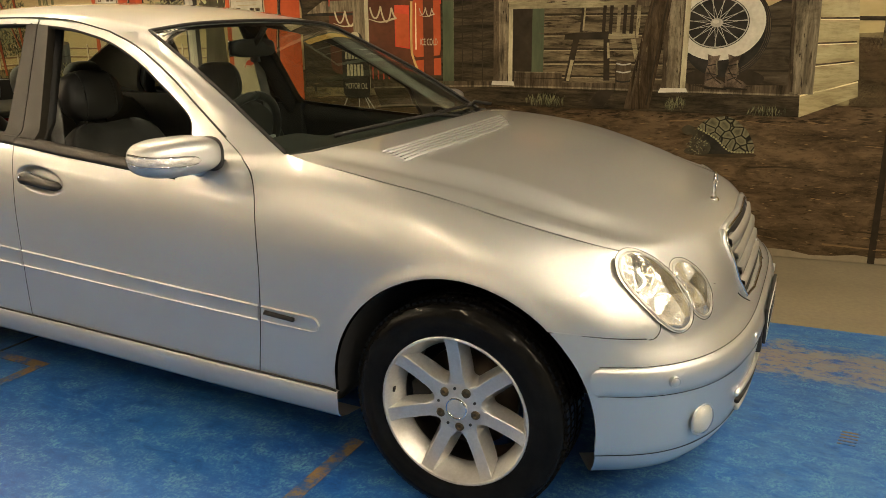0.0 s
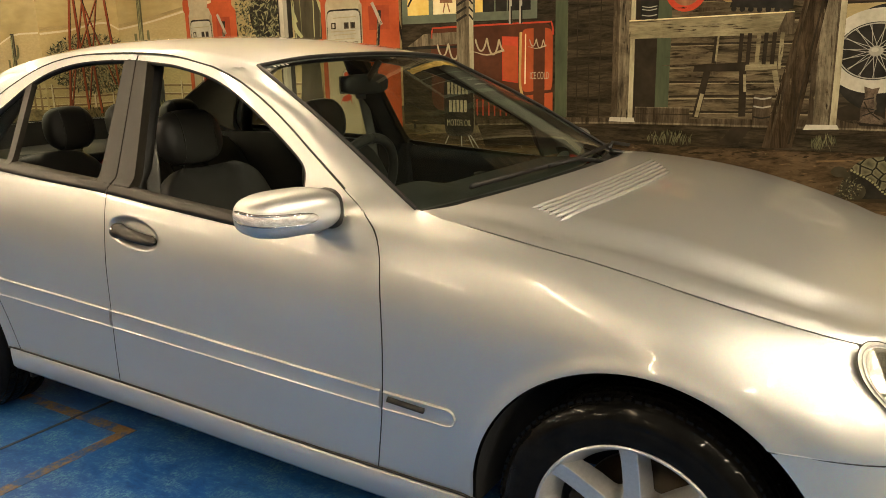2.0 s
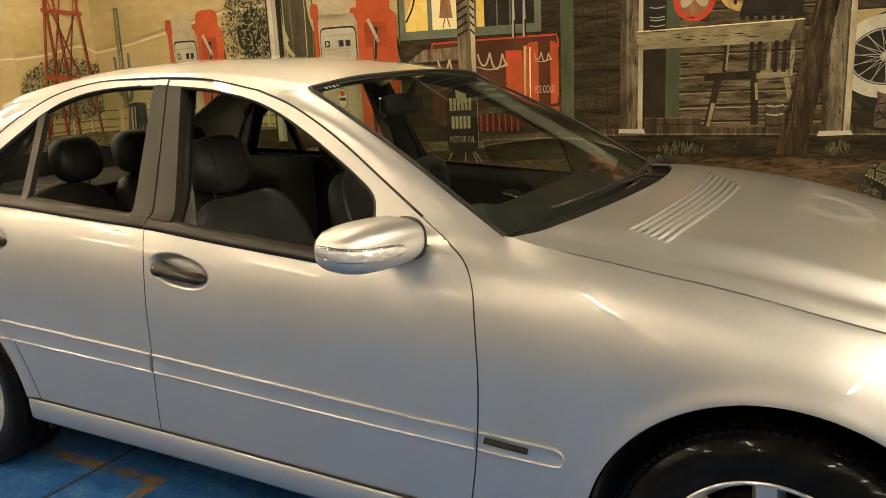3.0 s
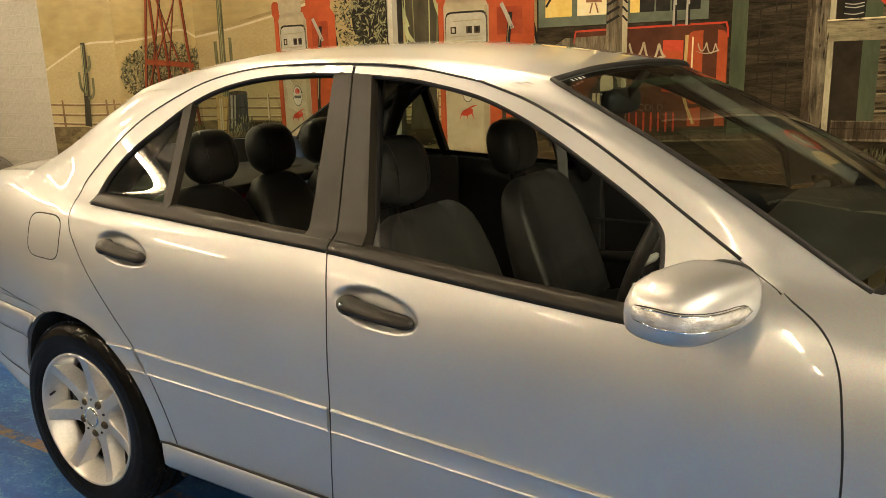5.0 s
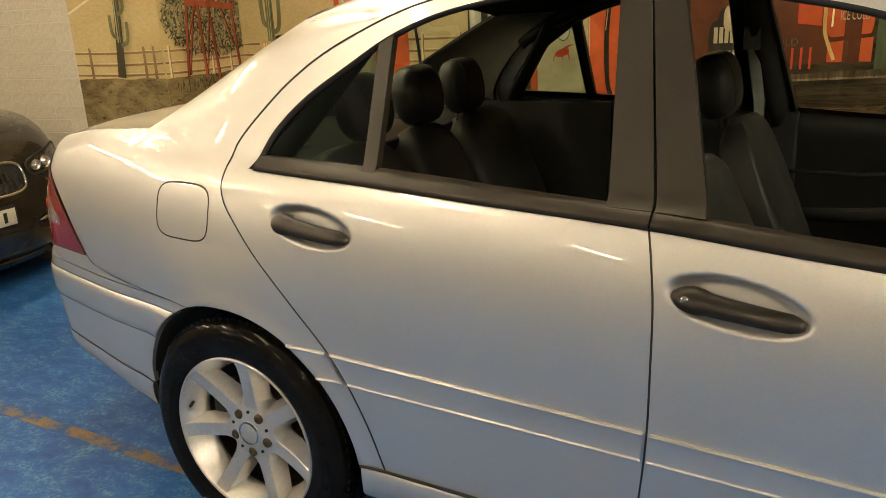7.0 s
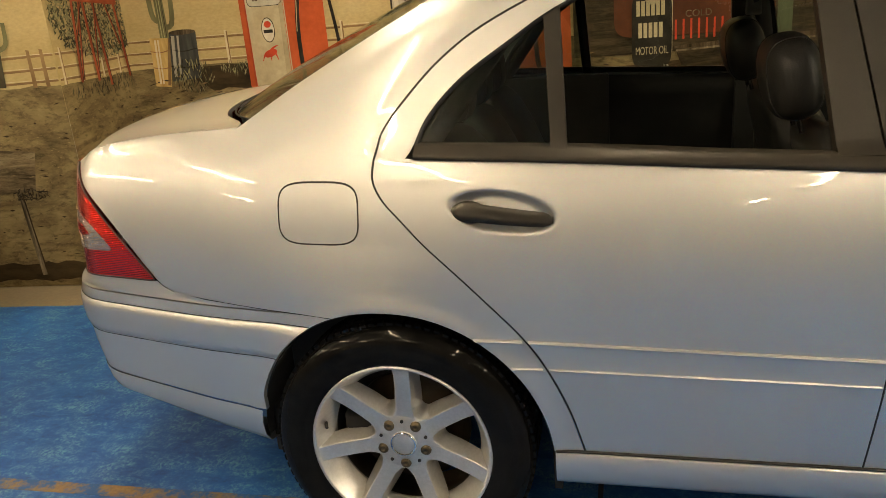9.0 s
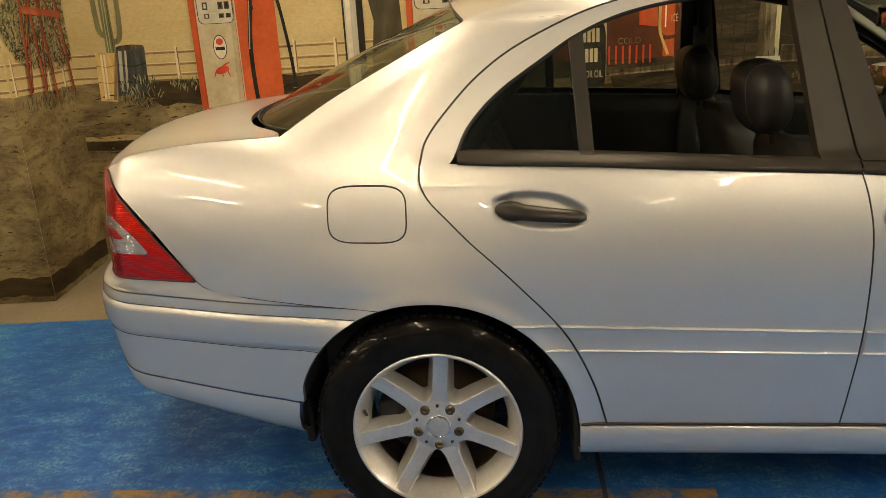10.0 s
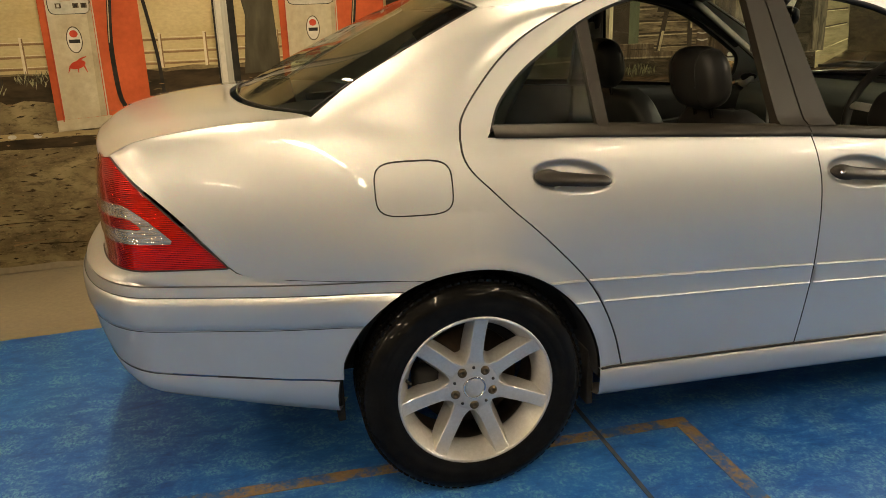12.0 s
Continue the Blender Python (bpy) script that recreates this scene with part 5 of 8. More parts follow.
part("grille_surround", bm, SILVER, grille, "silver painted grille surround")
for s in (1, -1):
    bm = bmesh.new()
    tube(bm, [(float(nose_x(y, z)) + 0.0005, -s * y, z) for y, z in smooth_line(line((0.478, 0.652), (0.40, 0.632), (0.32, 0.592), (0.27, 0.556), (0.235, 0.535)), 24)], 0.0022, 6)
    part("bonnet_gap", bm, SEAL, grille)
bm = bmesh.new()
vs = [[bm.verts.new((float(nose_x(w * k, z)) + 0.002, w * k, z)) for k in (-1, -0.5, 0, 0.5, 1)] for _, z, w in GR]
for a, b in zip(vs, vs[1:]):
    for i in range(4):
        bm.faces.new((a[i], a[i + 1], b[i + 1], b[i]))
part("grille_back", bm, SEAL, grille)
for i in range(4):
    z = 0.712 - 0.043 * i
    w = 0.270 - 0.010 * i
    ys = np.linspace(-w, w, 17)
    bm = bmesh.new()
    g = [[bm.verts.new((float(nose_x(y, z)) + o, y, z + h)) for y in ys] for o, h in ((0.001, 0.016), (0.013, 0.012), (0.017, -0.004), (0.013, -0.013), (0.002, -0.013))]
    for a, b in zip(g, g[1:]):
        for j in range(16):
            bm.faces.new((a[j], a[j + 1], b[j + 1], b[j]))
    part("slat", bm, ALLOY, grille)


# bonnet ornament, vents, cowl, wipers
def bonnet_z(x, y):
    v = np.array([p.co for p in bonnet.data.vertices])
    d = (v[:, 0] - x) ** 2 + (v[:, 1] - y) ** 2
    k = np.argsort(d)[:4]
    return float((v[k, 2] / (d[k] + 1e-6)).sum() / (1 / (d[k] + 1e-6)).sum())


sz = bonnet_z(3.245, 0)
bm = bmesh.new()
lathe(bm, [(0.0, 0.010), (0.006, 0.009), (0.011, 0.004), (0.016, 0.0), (0.016, -0.01)], 24, Matrix.Translation((3.245, 0, sz)))
ornament = part("bonnet_ornament", bm, CHROME, car, "upright chrome ring ornament on the bonnet")
bm = bmesh.new()
ringm = [(3.245, 0.036 * math.cos(a), sz + 0.050 + 0.036 * math.sin(a)) for a in np.linspace(0, 2 * math.pi, 33)]
tube(bm, ringm, 0.0032, 8)
tube(bm, [(3.245, 0, sz + 0.014), (3.245, 0, sz + 0.084)], [0.004, 0.0015], 6)
tube(bm, [(3.245, 0, sz + 0.004), (3.245, 0, sz + 0.016)], 0.004, 8)
part("ring", bm, CHROME, ornament)
for i in range(6):
    bm = bmesh.new()
    ys = np.linspace(-0.60 - 0.006 * i, 0.24 - 0.04 * i, 26)
    xs = 2.360 + 0.019 * i + 0.075 * (1 - ((ys + 0.05) / 0.60) ** 2)
    zz = np.array([bonnet_z(x, y) for x, y in zip(xs, ys)])
    zz = np.convolve(np.pad(zz, 2, mode="edge"), np.ones(5) / 5, "valid")
    tube(bm, np.stack([xs, ys, zz + 0.003], 1), [0.001] + [0.0070] * 24 + [0.001], 10, 0.75)
    part("vent_slat", bm, SILVER, bonnet, "raised silver vent slat")
for i in range(5):
    bm = bmesh.new()
    ys = np.linspace(-0.59 - 0.006 * i, 0.22 - 0.04 * i, 26)
    xs = 2.3695 + 0.019 * i + 0.075 * (1 - ((ys + 0.05) / 0.60) ** 2)
    zz = np.array([bonnet_z(x, y) for x, y in zip(xs, ys)])
    zz = np.convolve(np.pad(zz, 2, mode="edge"), np.ones(5) / 5, "valid")
    tube(bm, np.stack([xs, ys, zz + 0.0003], 1), 0.0024, 6, 0.35)
    part("vent_slot", bm, SEAL, bonnet)
cowl_a = screen_low + np.array((-0.02, 0, -0.012))
cowl_b = smooth_line(hood_back, 41, True) + np.array((0.01, 0, -0.014))
v, f = sheet_mesh(np.array([cowl_a, (cowl_a + cowl_b) / 2 + np.array((0, 0, -0.012)), cowl_b]), 0, 0, (2.2, 0, 0))
mesh_object("cowl", v, f, CABIN, car, "black plastic cowl under the windscreen")
for y0, y1 in ((-0.52, 0.10), (0.02, 0.60)):
    bm = bmesh.new()
    ys = np.linspace(y0, y1, 14)
    tube(bm, [(2.235 - 0.13 * (y / 0.72) ** 2 - 0.012, y, 1.008 + 0.004 * math.sin((y - y0) * 5) - 0.02 * (y / 0.72) ** 2) for y in ys], 0.009, 8, 0.7)
    wiper = part("wiper", bm, SEAL, car, "black windscreen wiper")
    bm = bmesh.new()
    tube(bm, [(2.30 - 0.13 * (y1 / 0.72) ** 2, y1 + 0.02, 0.995), (2.262 - 0.1 * (y1 / 0.72) ** 2, y1 - 0.12, 1.018), (2.245, (y0 + y1) / 2, 1.018)], 0.008, 8, 0.6)
    part("wiper_arm", bm, SEAL, wiper)
# black frame of the windscreen and rear window
for line3, nm in ((np.vstack([scr_side, screen_high[1:], (scr_side * (1, -1, 1))[::-1][1:]]), "windscreen_seal"), (np.vstack([rw_side, rw_high[1:], (rw_side * (1, -1, 1))[::-1][1:], rw_low[::-1][1:]]), "rear_window_seal")):
    bm = bmesh.new()
    tube(bm, line3, 0.0062 if nm[0] == "w" else 0.0026, 8)
    part(nm, bm, SEAL, car)

# number plate at the front, fog lamps, sensors
bm = bmesh.new()
box(bm, (3.440, -0.19, 0.388), (3.450, 0.19, 0.500), 0.003)
plate = part("number_plate", bm, SEAL, car, "number plate on a black carrier")
bm = bmesh.new()
box(bm, (3.4503, -0.184, 0.394), (3.4509, 0.184, 0.494))
part("plate_face", bm, TRAY, plate)
bm = bmesh.new()
box(bm, (3.4510, -0.15, 0.413), (3.4515, 0.15, 0.473))
part("plate_mark", bm, SEAL, plate)
bm = bmesh.new()
box(bm, (3.405, -0.21, 0.365), (3.440, 0.21, 0.450), 0.004)
part("plate_carrier", bm, SEAL, plate)
def seated(y, z, s, out=0.0):
    """A place on the nose at half width y and height z, its local z axis standing square to the skin."""
    x = float(nose_x(y, z))
    dy = (float(nose_x(y + 0.004, z)) - float(nose_x(y - 0.004, z))) / 0.008
    n = Vector((1, -dy, 0)).normalized()
    p = Vector((x, y, z)) + n * out
    return look((p.x, -s * p.y, p.z), (p.x - n.x, -s * (p.y - n.y), p.z))


for s in (1, -1):
    bm = bmesh.new()
    m = seated(0.640, 0.331, s, -0.004) @ Matrix.Scale(0.84, 4)
    lathe(bm, [(0.056, -0.004), (0.053, 0.0005), (0.050, 0.001), (0.0475, -0.0005), (0.045, -0.002)], 40, m)
    fog = part("fog_lamp", bm, SILVER, front_bumper, "round fog lamp")
    bm = bmesh.new()
    lathe(bm, [(0.047, -0.001), (0.040, 0.005), (0.028, 0.009), (0.014, 0.011), (0.0, 0.0115)], 32, m)
    part("fog_reflector", bm, FROST, fog)
    bm = bmesh.new()
    lathe(bm, [(0.048, -0.001), (0.044, 0.007), (0.034, 0.013), (0.018, 0.0165), (0.0, 0.0175)], 32, m)
    part("fog_lens", bm, LAMP_GLASS, fog, "domed clear lens").visible_shadow = False
    for yy, zz in ((0.742, 0.472), (0.36, 0.472)):
        bm = bmesh.new()
        lathe(bm, [(0.0, 0.0015), (0.0105, 0.0015), (0.0112, 0.0002), (0.0128, 0.0002), (0.0135, 0.002), (0.0148, 0.001), (0.015, -0.01)], 24, seated(yy, zz, s, 0.0096))
        part("parking_sensor", bm, SILVER, front_bumper)
for i in range(3):
    bm = bmesh.new()
    z = 0.345 - 0.035 * i
    tube(bm, [(float(nose_x(abs(y), z)) + 0.002, y, z) for y in np.linspace(-0.48 + 0.03 * i, 0.48 - 0.03 * i, 20)], 0.008, 8)
    part("intake_bar", bm, SEAL if i == 1 else SILVER, front_bumper)

# ---- the cabin ----
BELT_CLOTH = surface("grey_webbing", (0.10, 0.097, 0.088), (0.14, 0.135, 0.122), 0.8, 0, 20, 400, 0.3, 0.0006)
for s in (1, -1):
    for nm, low, high, start, end in (
        ("door_lining", line((1.03, 0.36), (2.05, 0.36)), line((1.03, 0.945), (1.80, 0.90), (2.03, 0.92)), line((1.03, 0.36), (1.03, 0.945)), line((2.05, 0.36), (2.03, 0.92))),
        ("door_lining", line((0.42, 0.36), (1.0, 0.36)), line((0.08, 0.985), (1.0, 0.948)), line((0.42, 0.36), (0.08, 0.985)), line((1.0, 0.36), (1.0, 0.948)))):
        g = side_patch(low, high, start, end, 30, 16, -0.06)
        g[-1, :, 1] -= 0.045
        v, f = sheet_mesh(g * (1, s, 1), 0, 0, (1.2, -5 * s, 0.6))
        mesh_object(nm, v, f, CABIN, car, "black door lining")
    # roof liner edges and inner pillars
    for a, b, w in (((1.05, 0.92), (0.955, 1.36), 0.07), ((0.05, 0.95), (0.30, 1.28), 0.05), ((1.98, 0.96), (1.42, 1.31), 0.045)):
        bm = bmesh.new()
        p = on_side(smooth_line(line(a, b), 10), -0.045) * np.array((1, s, 1))
        tube(bm, p, w * 0.6, 8, 0.4)
        part("inner_pillar", bm, CABIN if w > 0.046 else GREY_CLOTH, car)
    bm = bmesh.new()
    tube(bm, [(0.955, -0.590 * s, 1.22), (0.99, -0.610 * s, 1.0), (1.00, -0.64 * s, 0.60), (0.98, -0.62 * s, 0.40)], 0.022, 8, 0.12)
    part("seat_belt", bm, BELT_CLOTH, car, "grey woven seat belt")
    bm = bmesh.new()
    box(bm, (-0.30, min(-0.715 * s, -0.70 * s), 0.40), (0.47, max(-0.715 * s, -0.70 * s), 0.985), 0.006)
    part("side_lining", bm, CABIN, car, "dark lining beside the rear bench")
    bm = bmesh.new()
    box(bm, (0.93, min(-0.80 * s, -0.745 * s), 0.36), (1.10, max(-0.80 * s, -0.745 * s), 0.95), 0.008)
    part("pillar_lining", bm, CABIN, car)
    bm = bmesh.new()
    box(bm, (0.935, -0.585 * s - 0.012, 1.165), (0.985, -0.585 * s + 0.012, 1.235), 0.005)
    part("belt_guide", bm, BELT_CLOTH, car)
for s in (1, -1):
    # armrest with its pull and a chrome release lever on each front door
    bm = bmesh.new()
    tube(bm, [(1.10, 0.655 * s, 0.625), (1.30, 0.655 * s, 0.632), (1.44, 0.655 * s, 0.650), (1.50, 0.665 * s, 0.690), (1.555, 0.675 * s, 0.755)], [0.020, 0.026, 0.024, 0.016, 0.012], 12)
    part("armrest", bm, LEATHER, car, "black padded armrest")
    bm = bmesh.new()
    blob(bm, (1.535, 0.682 * s, 0.824), (0.048, 0.012, 0.024), 2.6, 24, 12)
    part("release_bowl", bm, SEAL, car)
    bm = bmesh.new()
    tube(bm, [(1.497, 0.668 * s, 0.832), (1.535, 0.662 * s, 0.826), (1.572, 0.668 * s, 0.815)], [0.006, 0.008, 0.005], 10)
    part("release_lever", bm, CHROME, car, "chrome door release lever")
    bm = bmesh.new()
    tube(bm, [(1.06, 0.682 * s, 0.765), (1.30, 0.684 * s, 0.762), (1.46, 0.684 * s, 0.775), (1.75, 0.684 * s, 0.80)], 0.008, 8, 0.6)
    part("lining_crease", bm, CABIN, car)
PILLAR_CLOTH = surface("pillar_cloth", (0.15, 0.142, 0.118), (0.19, 0.18, 0.15), 0.9, 0, 10, 300, 0.3, 0.001)
for s in (1, -1):
    v, f = sheet_mesh((qb + np.array((0, 0.022, -0.012))) * (1, s, 1), 0, 0, (0.1, -5 * s, 1.2))
    mesh_object("rear_pillar_lining", v, f, PILLAR_CLOTH, car, "grey cloth lining of the rear pillar")
v, f = sheet_mesh(coons(roof_back, roof_front, r_side, r_side * (1, -1, 1)) + np.array((0, 0, -0.022)), 0.006, 0, (0.9, 0, 3))
mesh_object("headliner", v, f, CABIN, car, "dark roof lining")


def seat(name, x, y, rear=False):
    """A leather seat with fluted cushion, bolstered back and headrest on two posts."""
    w = 0.255
    bm = bmesh.new()
    blob(bm, (0, 0, 0), (0.27, w, 0.10), 3.2, 36, 18, Matrix.Translation((x + 0.38, y, 0.47)) @ Matrix.Rotation(radians(-8), 4, "Y"))
    base = part(name, bm, LEATHER, car, "black leather seat with a headrest")
    lean = Matrix.Translation((x + 0.12, y, 0.50)) @ Matrix.Rotation(radians(-19), 4, "Y")
    bm = bmesh.new()
    rows = []
    for z in np.r_[np.linspace(0, 0.44, 14), 0.462, 0.478, 0.489, 0.496, 0.499]:
        crown = math.sqrt(max(1 - (max(0, z - 0.42) / 0.080) ** 2, 0.02))
        wz = w * (1.0 - 0.30 * max(0, (z - 0.26) / 0.25) ** 2) * (0.93 if z < 0.04 else 1) * (0.55 + 0.45 * crown)
        th = (0.085 - 0.045 * (z / 0.51)) * crown
        ring = []
        for t in np.linspace(0, 2 * math.pi, 40, endpoint=False):
            cy, cx = math.sin(t), math.cos(t)
            yy = wz * math.copysign(abs(cy) ** 0.7, cy)
            xx = th * math.copysign(abs(cx) ** 0.55, cx)
            if cx > 0:
                xx += 0.035 * (abs(yy) / wz) ** 3 - 0.006 * (math.cos(yy * 60) > 0.75) * (abs(yy) < 0.14)
            ring.append(bm.verts.new((xx, yy, z)))
        rows.append(ring)
    for a, b in zip(rows, rows[1:]):
        for i in range(40):
            bm.faces.new((a[i], a[(i + 1) % 40], b[(i + 1) % 40], b[i]))
    bm.faces.new(rows[0][::-1])
    bm.faces.new(rows[-1])
    bmesh.ops.transform(bm, matrix=lean, verts=bm.verts)
    part("backrest", bm, LEATHER, base)
    headrest(base, (x - 0.100, y, 1.076))
    for o in (-0.05, 0.05):
        bm = bmesh.new()
        tube(bm, [(x - 0.075, y + o, 0.95), (x - 0.097, y + o, 1.035)], 0.006, 8)
        part("headrest_post", bm, CHROME, base)
    return base


def headrest(base, c, r=(0.064, 0.136, 0.100)):
    bm = bmesh.new()
    at = Matrix.Translation(c) @ Matrix.Rotation(radians(-10), 4, "Y")
    blob(bm, (0, 0, 0), r, 2.65, 40, 22, at)
    hr = part("headrest", bm, LEATHER, base, "black leather headrest")
    for y in (-0.52 * r[1], 0.52 * r[1]):
        bm = bmesh.new()
        k = (1 - 0.52 ** 2.65) ** (1 / 2.65)
        ring = [(math.copysign(abs(math.cos(a)) ** (2 / 2.65), math.cos(a)) * r[0] * k, y, math.copysign(abs(math.sin(a)) ** (2 / 2.65), math.sin(a)) * r[2] * k) for a in np.linspace(0, 2 * math.pi, 41)]
        tube(bm, [at @ Vector(q) for q in ring], 0.0022, 6)
        part("seam", bm, LEATHER, hr)
    return hr


seat("driver_seat", 1.0, -0.37)
seat("passenger_seat", 1.0, 0.37)
bm = bmesh.new()
blob(bm, (0.42, 0, 0.46), (0.27, 0.64, 0.10), 4, 48, 16)
bench = part("rear_bench", bm, LEATHER, car, "black leather rear bench with three headrests")
for yc, wd in ((-0.40, 0.235), (0, 0.155), (0.40, 0.235)):
    bm = bmesh.new()
    blob(bm, (0, 0, 0), (0.085, wd, 0.30), 3.2, 36, 20, Matrix.Translation((0.17, yc, 0.71)) @ Matrix.Rotation(radians(-22), 4, "Y"))
    part("backrest", bm, LEATHER, bench)
    headrest(bench, (0.075, yc * 0.74, 1.083), (0.056, 0.108, 0.092))
    for o in (-0.045, 0.045):
        bm = bmesh.new()
        tube(bm, [(0.075, yc * 0.74 + o, 0.955), (0.074, yc * 0.74 + o, 1.02)], 0.0055, 8)
        part("headrest_post", bm, CHROME, bench)
bm = bmesh.new()
box(bm, (-0.57, -0.62, 0.93), (0.06, 0.62, 0.965), 0.012)
sill_line = rw_low + np.array((0.010, 0, -0.004))
v, f = sheet_mesh(np.array([sill_line, sill_line * (1, 1, 0) + np.array((0.02, 0, 0.95))]), 0, 0, (-3, 0, 1.0))
mesh_object("shelf_back", v, f, CABIN, car, "dark panel under the rear window")
shelf = part("parcel_shelf", bm, CABIN, car, "dark parcel shelf behind the rear bench")
for yy in (-0.34, 0.34):
    bm = bmesh.new()
    lathe(bm, [(0.075, 0.0), (0.070, 0.006), (0.03, 0.002), (0.0, 0.004)], 28, Matrix.Translation((-0.18, yy, 0.966)))
    part("loudspeaker", bm, SEAL, shelf)
# dashboard, wheel, console, mirror
bm = bmesh.new()
dash = [[(1.76 + 0.02 * math.cos(yy * 4), yy, 0.62), (1.75, yy, 0.80), (1.77, yy, 0.885 + 0.03 * math.exp(-((yy + 0.37) / 0.17) ** 4)), (1.82, yy, 0.925 + 0.035 * math.exp(-((yy + 0.37) / 0.2) ** 4)), (1.95, yy, 0.935), (2.16 - 0.12 * (yy / 0.7) ** 2, yy, 0.945)] for yy in np.linspace(-0.68, 0.68, 28)]
vs = [[bm.verts.new(p) for p in row] for row in dash]
for a, b in zip(vs, vs[1:]):
    for i in range(5):
        bm.faces.new((a[i], a[i + 1], b[i + 1], b[i]))
dashboard = part("dashboard", bm, DASH, car, "black padded dashboard")
bm = bmesh.new()
box(bm, (0.75, -0.11, 0.30), (1.66, 0.11, 0.56), 0.04)
part("centre_console", bm, CABIN, car, "dark centre console")
wm = Matrix.Translation((1.655, -0.37, 0.925)) @ Matrix.Rotation(radians(-69), 4, "Y")
bm = bmesh.new()
tube(bm, [wm @ Vector((0.185 * math.cos(a), 0.185 * math.sin(a), 0)) for a in np.linspace(0, 2 * math.pi, 49)], 0.016, 10)
steering = part("steering_wheel", bm, LEATHER, car, "dark leather steering wheel")
bm = bmesh.new()
blob(bm, (0, 0, 0), (0.075, 0.085, 0.03), 3, 28, 12, wm @ Matrix.Translation((0, 0, -0.012)))
part("wheel_hub", bm, CABIN, steering)
for a in (90, 270, 180):
    bm = bmesh.new()
    tube(bm, [wm @ Vector((0.05 * math.cos(radians(a)), 0.05 * math.sin(radians(a)), -0.01)), wm @ Vector((0.175 * math.cos(radians(a)), 0.175 * math.sin(radians(a)), 0))], 0.018, 8, 0.5)
    part("wheel_spoke", bm, FROST if a != 180 else CABIN, steering)
bm = bmesh.new()
tube(bm, [wm @ Vector((0, 0, -0.02)), wm @ Vector((0, 0, -0.22))], 0.035, 12)
part("steering_column", bm, CABIN, steering)
bm = bmesh.new()
blob(bm, (1.43, 0, 1.250), (0.02, 0.13, 0.036), 3.5, 32, 12)
rear_mirror = part("rear_view_mirror", bm, SEAL, car, "black rear-view mirror under the roof")
bm = bmesh.new()
tube(bm, [(1.44, 0, 1.262), (1.475, 0, 1.305), (1.495, 0, 1.330)], 0.012, 8)
part("mirror_stem", bm, SEAL, rear_mirror)
bm = bmesh.new()
box(bm, (1.409, -0.122, 1.220), (1.4105, 0.122, 1.280), 0.004)
part("mirror_glass", bm, CHROME, rear_mirror)

# small pale service marks at the top of the windscreen and an etched mark on each quarter window
for k, (w_, h_) in enumerate(((0.010, 0.007), (0.006, 0.007), (0.012, 0.007), (0.008, 0.007))):
    bm = bmesh.new()
    u_ = 0.016 * k
    box(bm, (-h_ / 2, -w_ / 2, 0), (h_ / 2, w_ / 2, 0.001), 0, Matrix.Translation((1.497 + 0.14 * u_, -0.535 + u_, 1.3200 + 0.10 * u_)) @ Matrix.Rotation(radians(30), 4, "Y"))
    part("screen_mark", bm, TRAY, windscreen, smooth=False)

for s in (1, -1):
    bm = bmesh.new()
    tube(bm, (frame3[26:176:5] + np.array((0, 0.034, -0.016))) * (1, s, 1), 0.020, 8)
    part("roof_rail_trim", bm, CABIN, car, "dark padded trim over the doors")

# ---- the mural: flat painted shapes on the wall, laid over one another like coats of paint ----
mural = empty("mural", "faded painted mural of an old desert filling station", "mural")
mural.matrix_world = WALL


def brush(name, a, b, scale=5.0, stretch=(1, 1, 1), fine=40.0):
    return surface("paint_" + name, a, b, 0.66, 0, scale, fine, 0.12, 0.0012, stretch, spec=0.10)


SKY = brush("sky", (0.37, 0.285, 0.12), (0.50, 0.410, 0.215), 1.3, (1, 1, 2.6), 9.0)
DUNE = brush("dune", (0.395, 0.305, 0.135), (0.475, 0.385, 0.20), 1.6, (1, 1, 2))
DUNE_LIGHT = brush("dune_light", (0.576, 0.496, 0.320), (0.624, 0.552, 0.376), 3)
DUNE_DARK = brush("dune_shade", (0.288, 0.216, 0.096), (0.400, 0.312, 0.152), 3, (1, 1, 3))


def ground_paint(name, dark, mid, pale, scale, stretch):
    """Loosely brushed ground: broad patches, darker grime over them, pale flecks."""
    m, n, l, bs = material("paint_" + name)
    broad = noise_tex(n, l, scale, 9.0, stretch, 0.68, 0.7)
    grime = noise_tex(n, l, scale * 5, 10.0, (stretch[0], stretch[1], stretch[2] * 1.3), 0.75, 0.4)
    fleck = noise_tex(n, l, scale * 22, 5.0, stretch, 0.7)
    a = ramp(n, l, broad.outputs[0], ((0.33, dark), (0.48, mid), (0.66, pale)))
    g = ramp(n, l, grime.outputs[0], ((0.34, (0.25, 0.24, 0.22)), (0.50, (1, 1, 1)), (0.70, (1.0, 1.0, 1.0))))
    c = mix_colour(n, l, 0.85, a.outputs[0], g.outputs[0], "MULTIPLY")
    k = ramp(n, l, fleck.outputs[0], ((0.60, (0, 0, 0)), (0.68, (0.6, 0.6, 0.6))))
    c = mix_colour(n, l, k.outputs[0], c, tuple(min(1, 1.25 * v) for v in pale))
    l.new(c, bs.inputs["Base Color"])
    bs.inputs["Roughness"].default_value = 0.62
    bs.inputs["Specular IOR Level"].default_value = 0.1
    bump(n, l, grime.outputs[0], bs, 0.15, 0.0015)
    return m


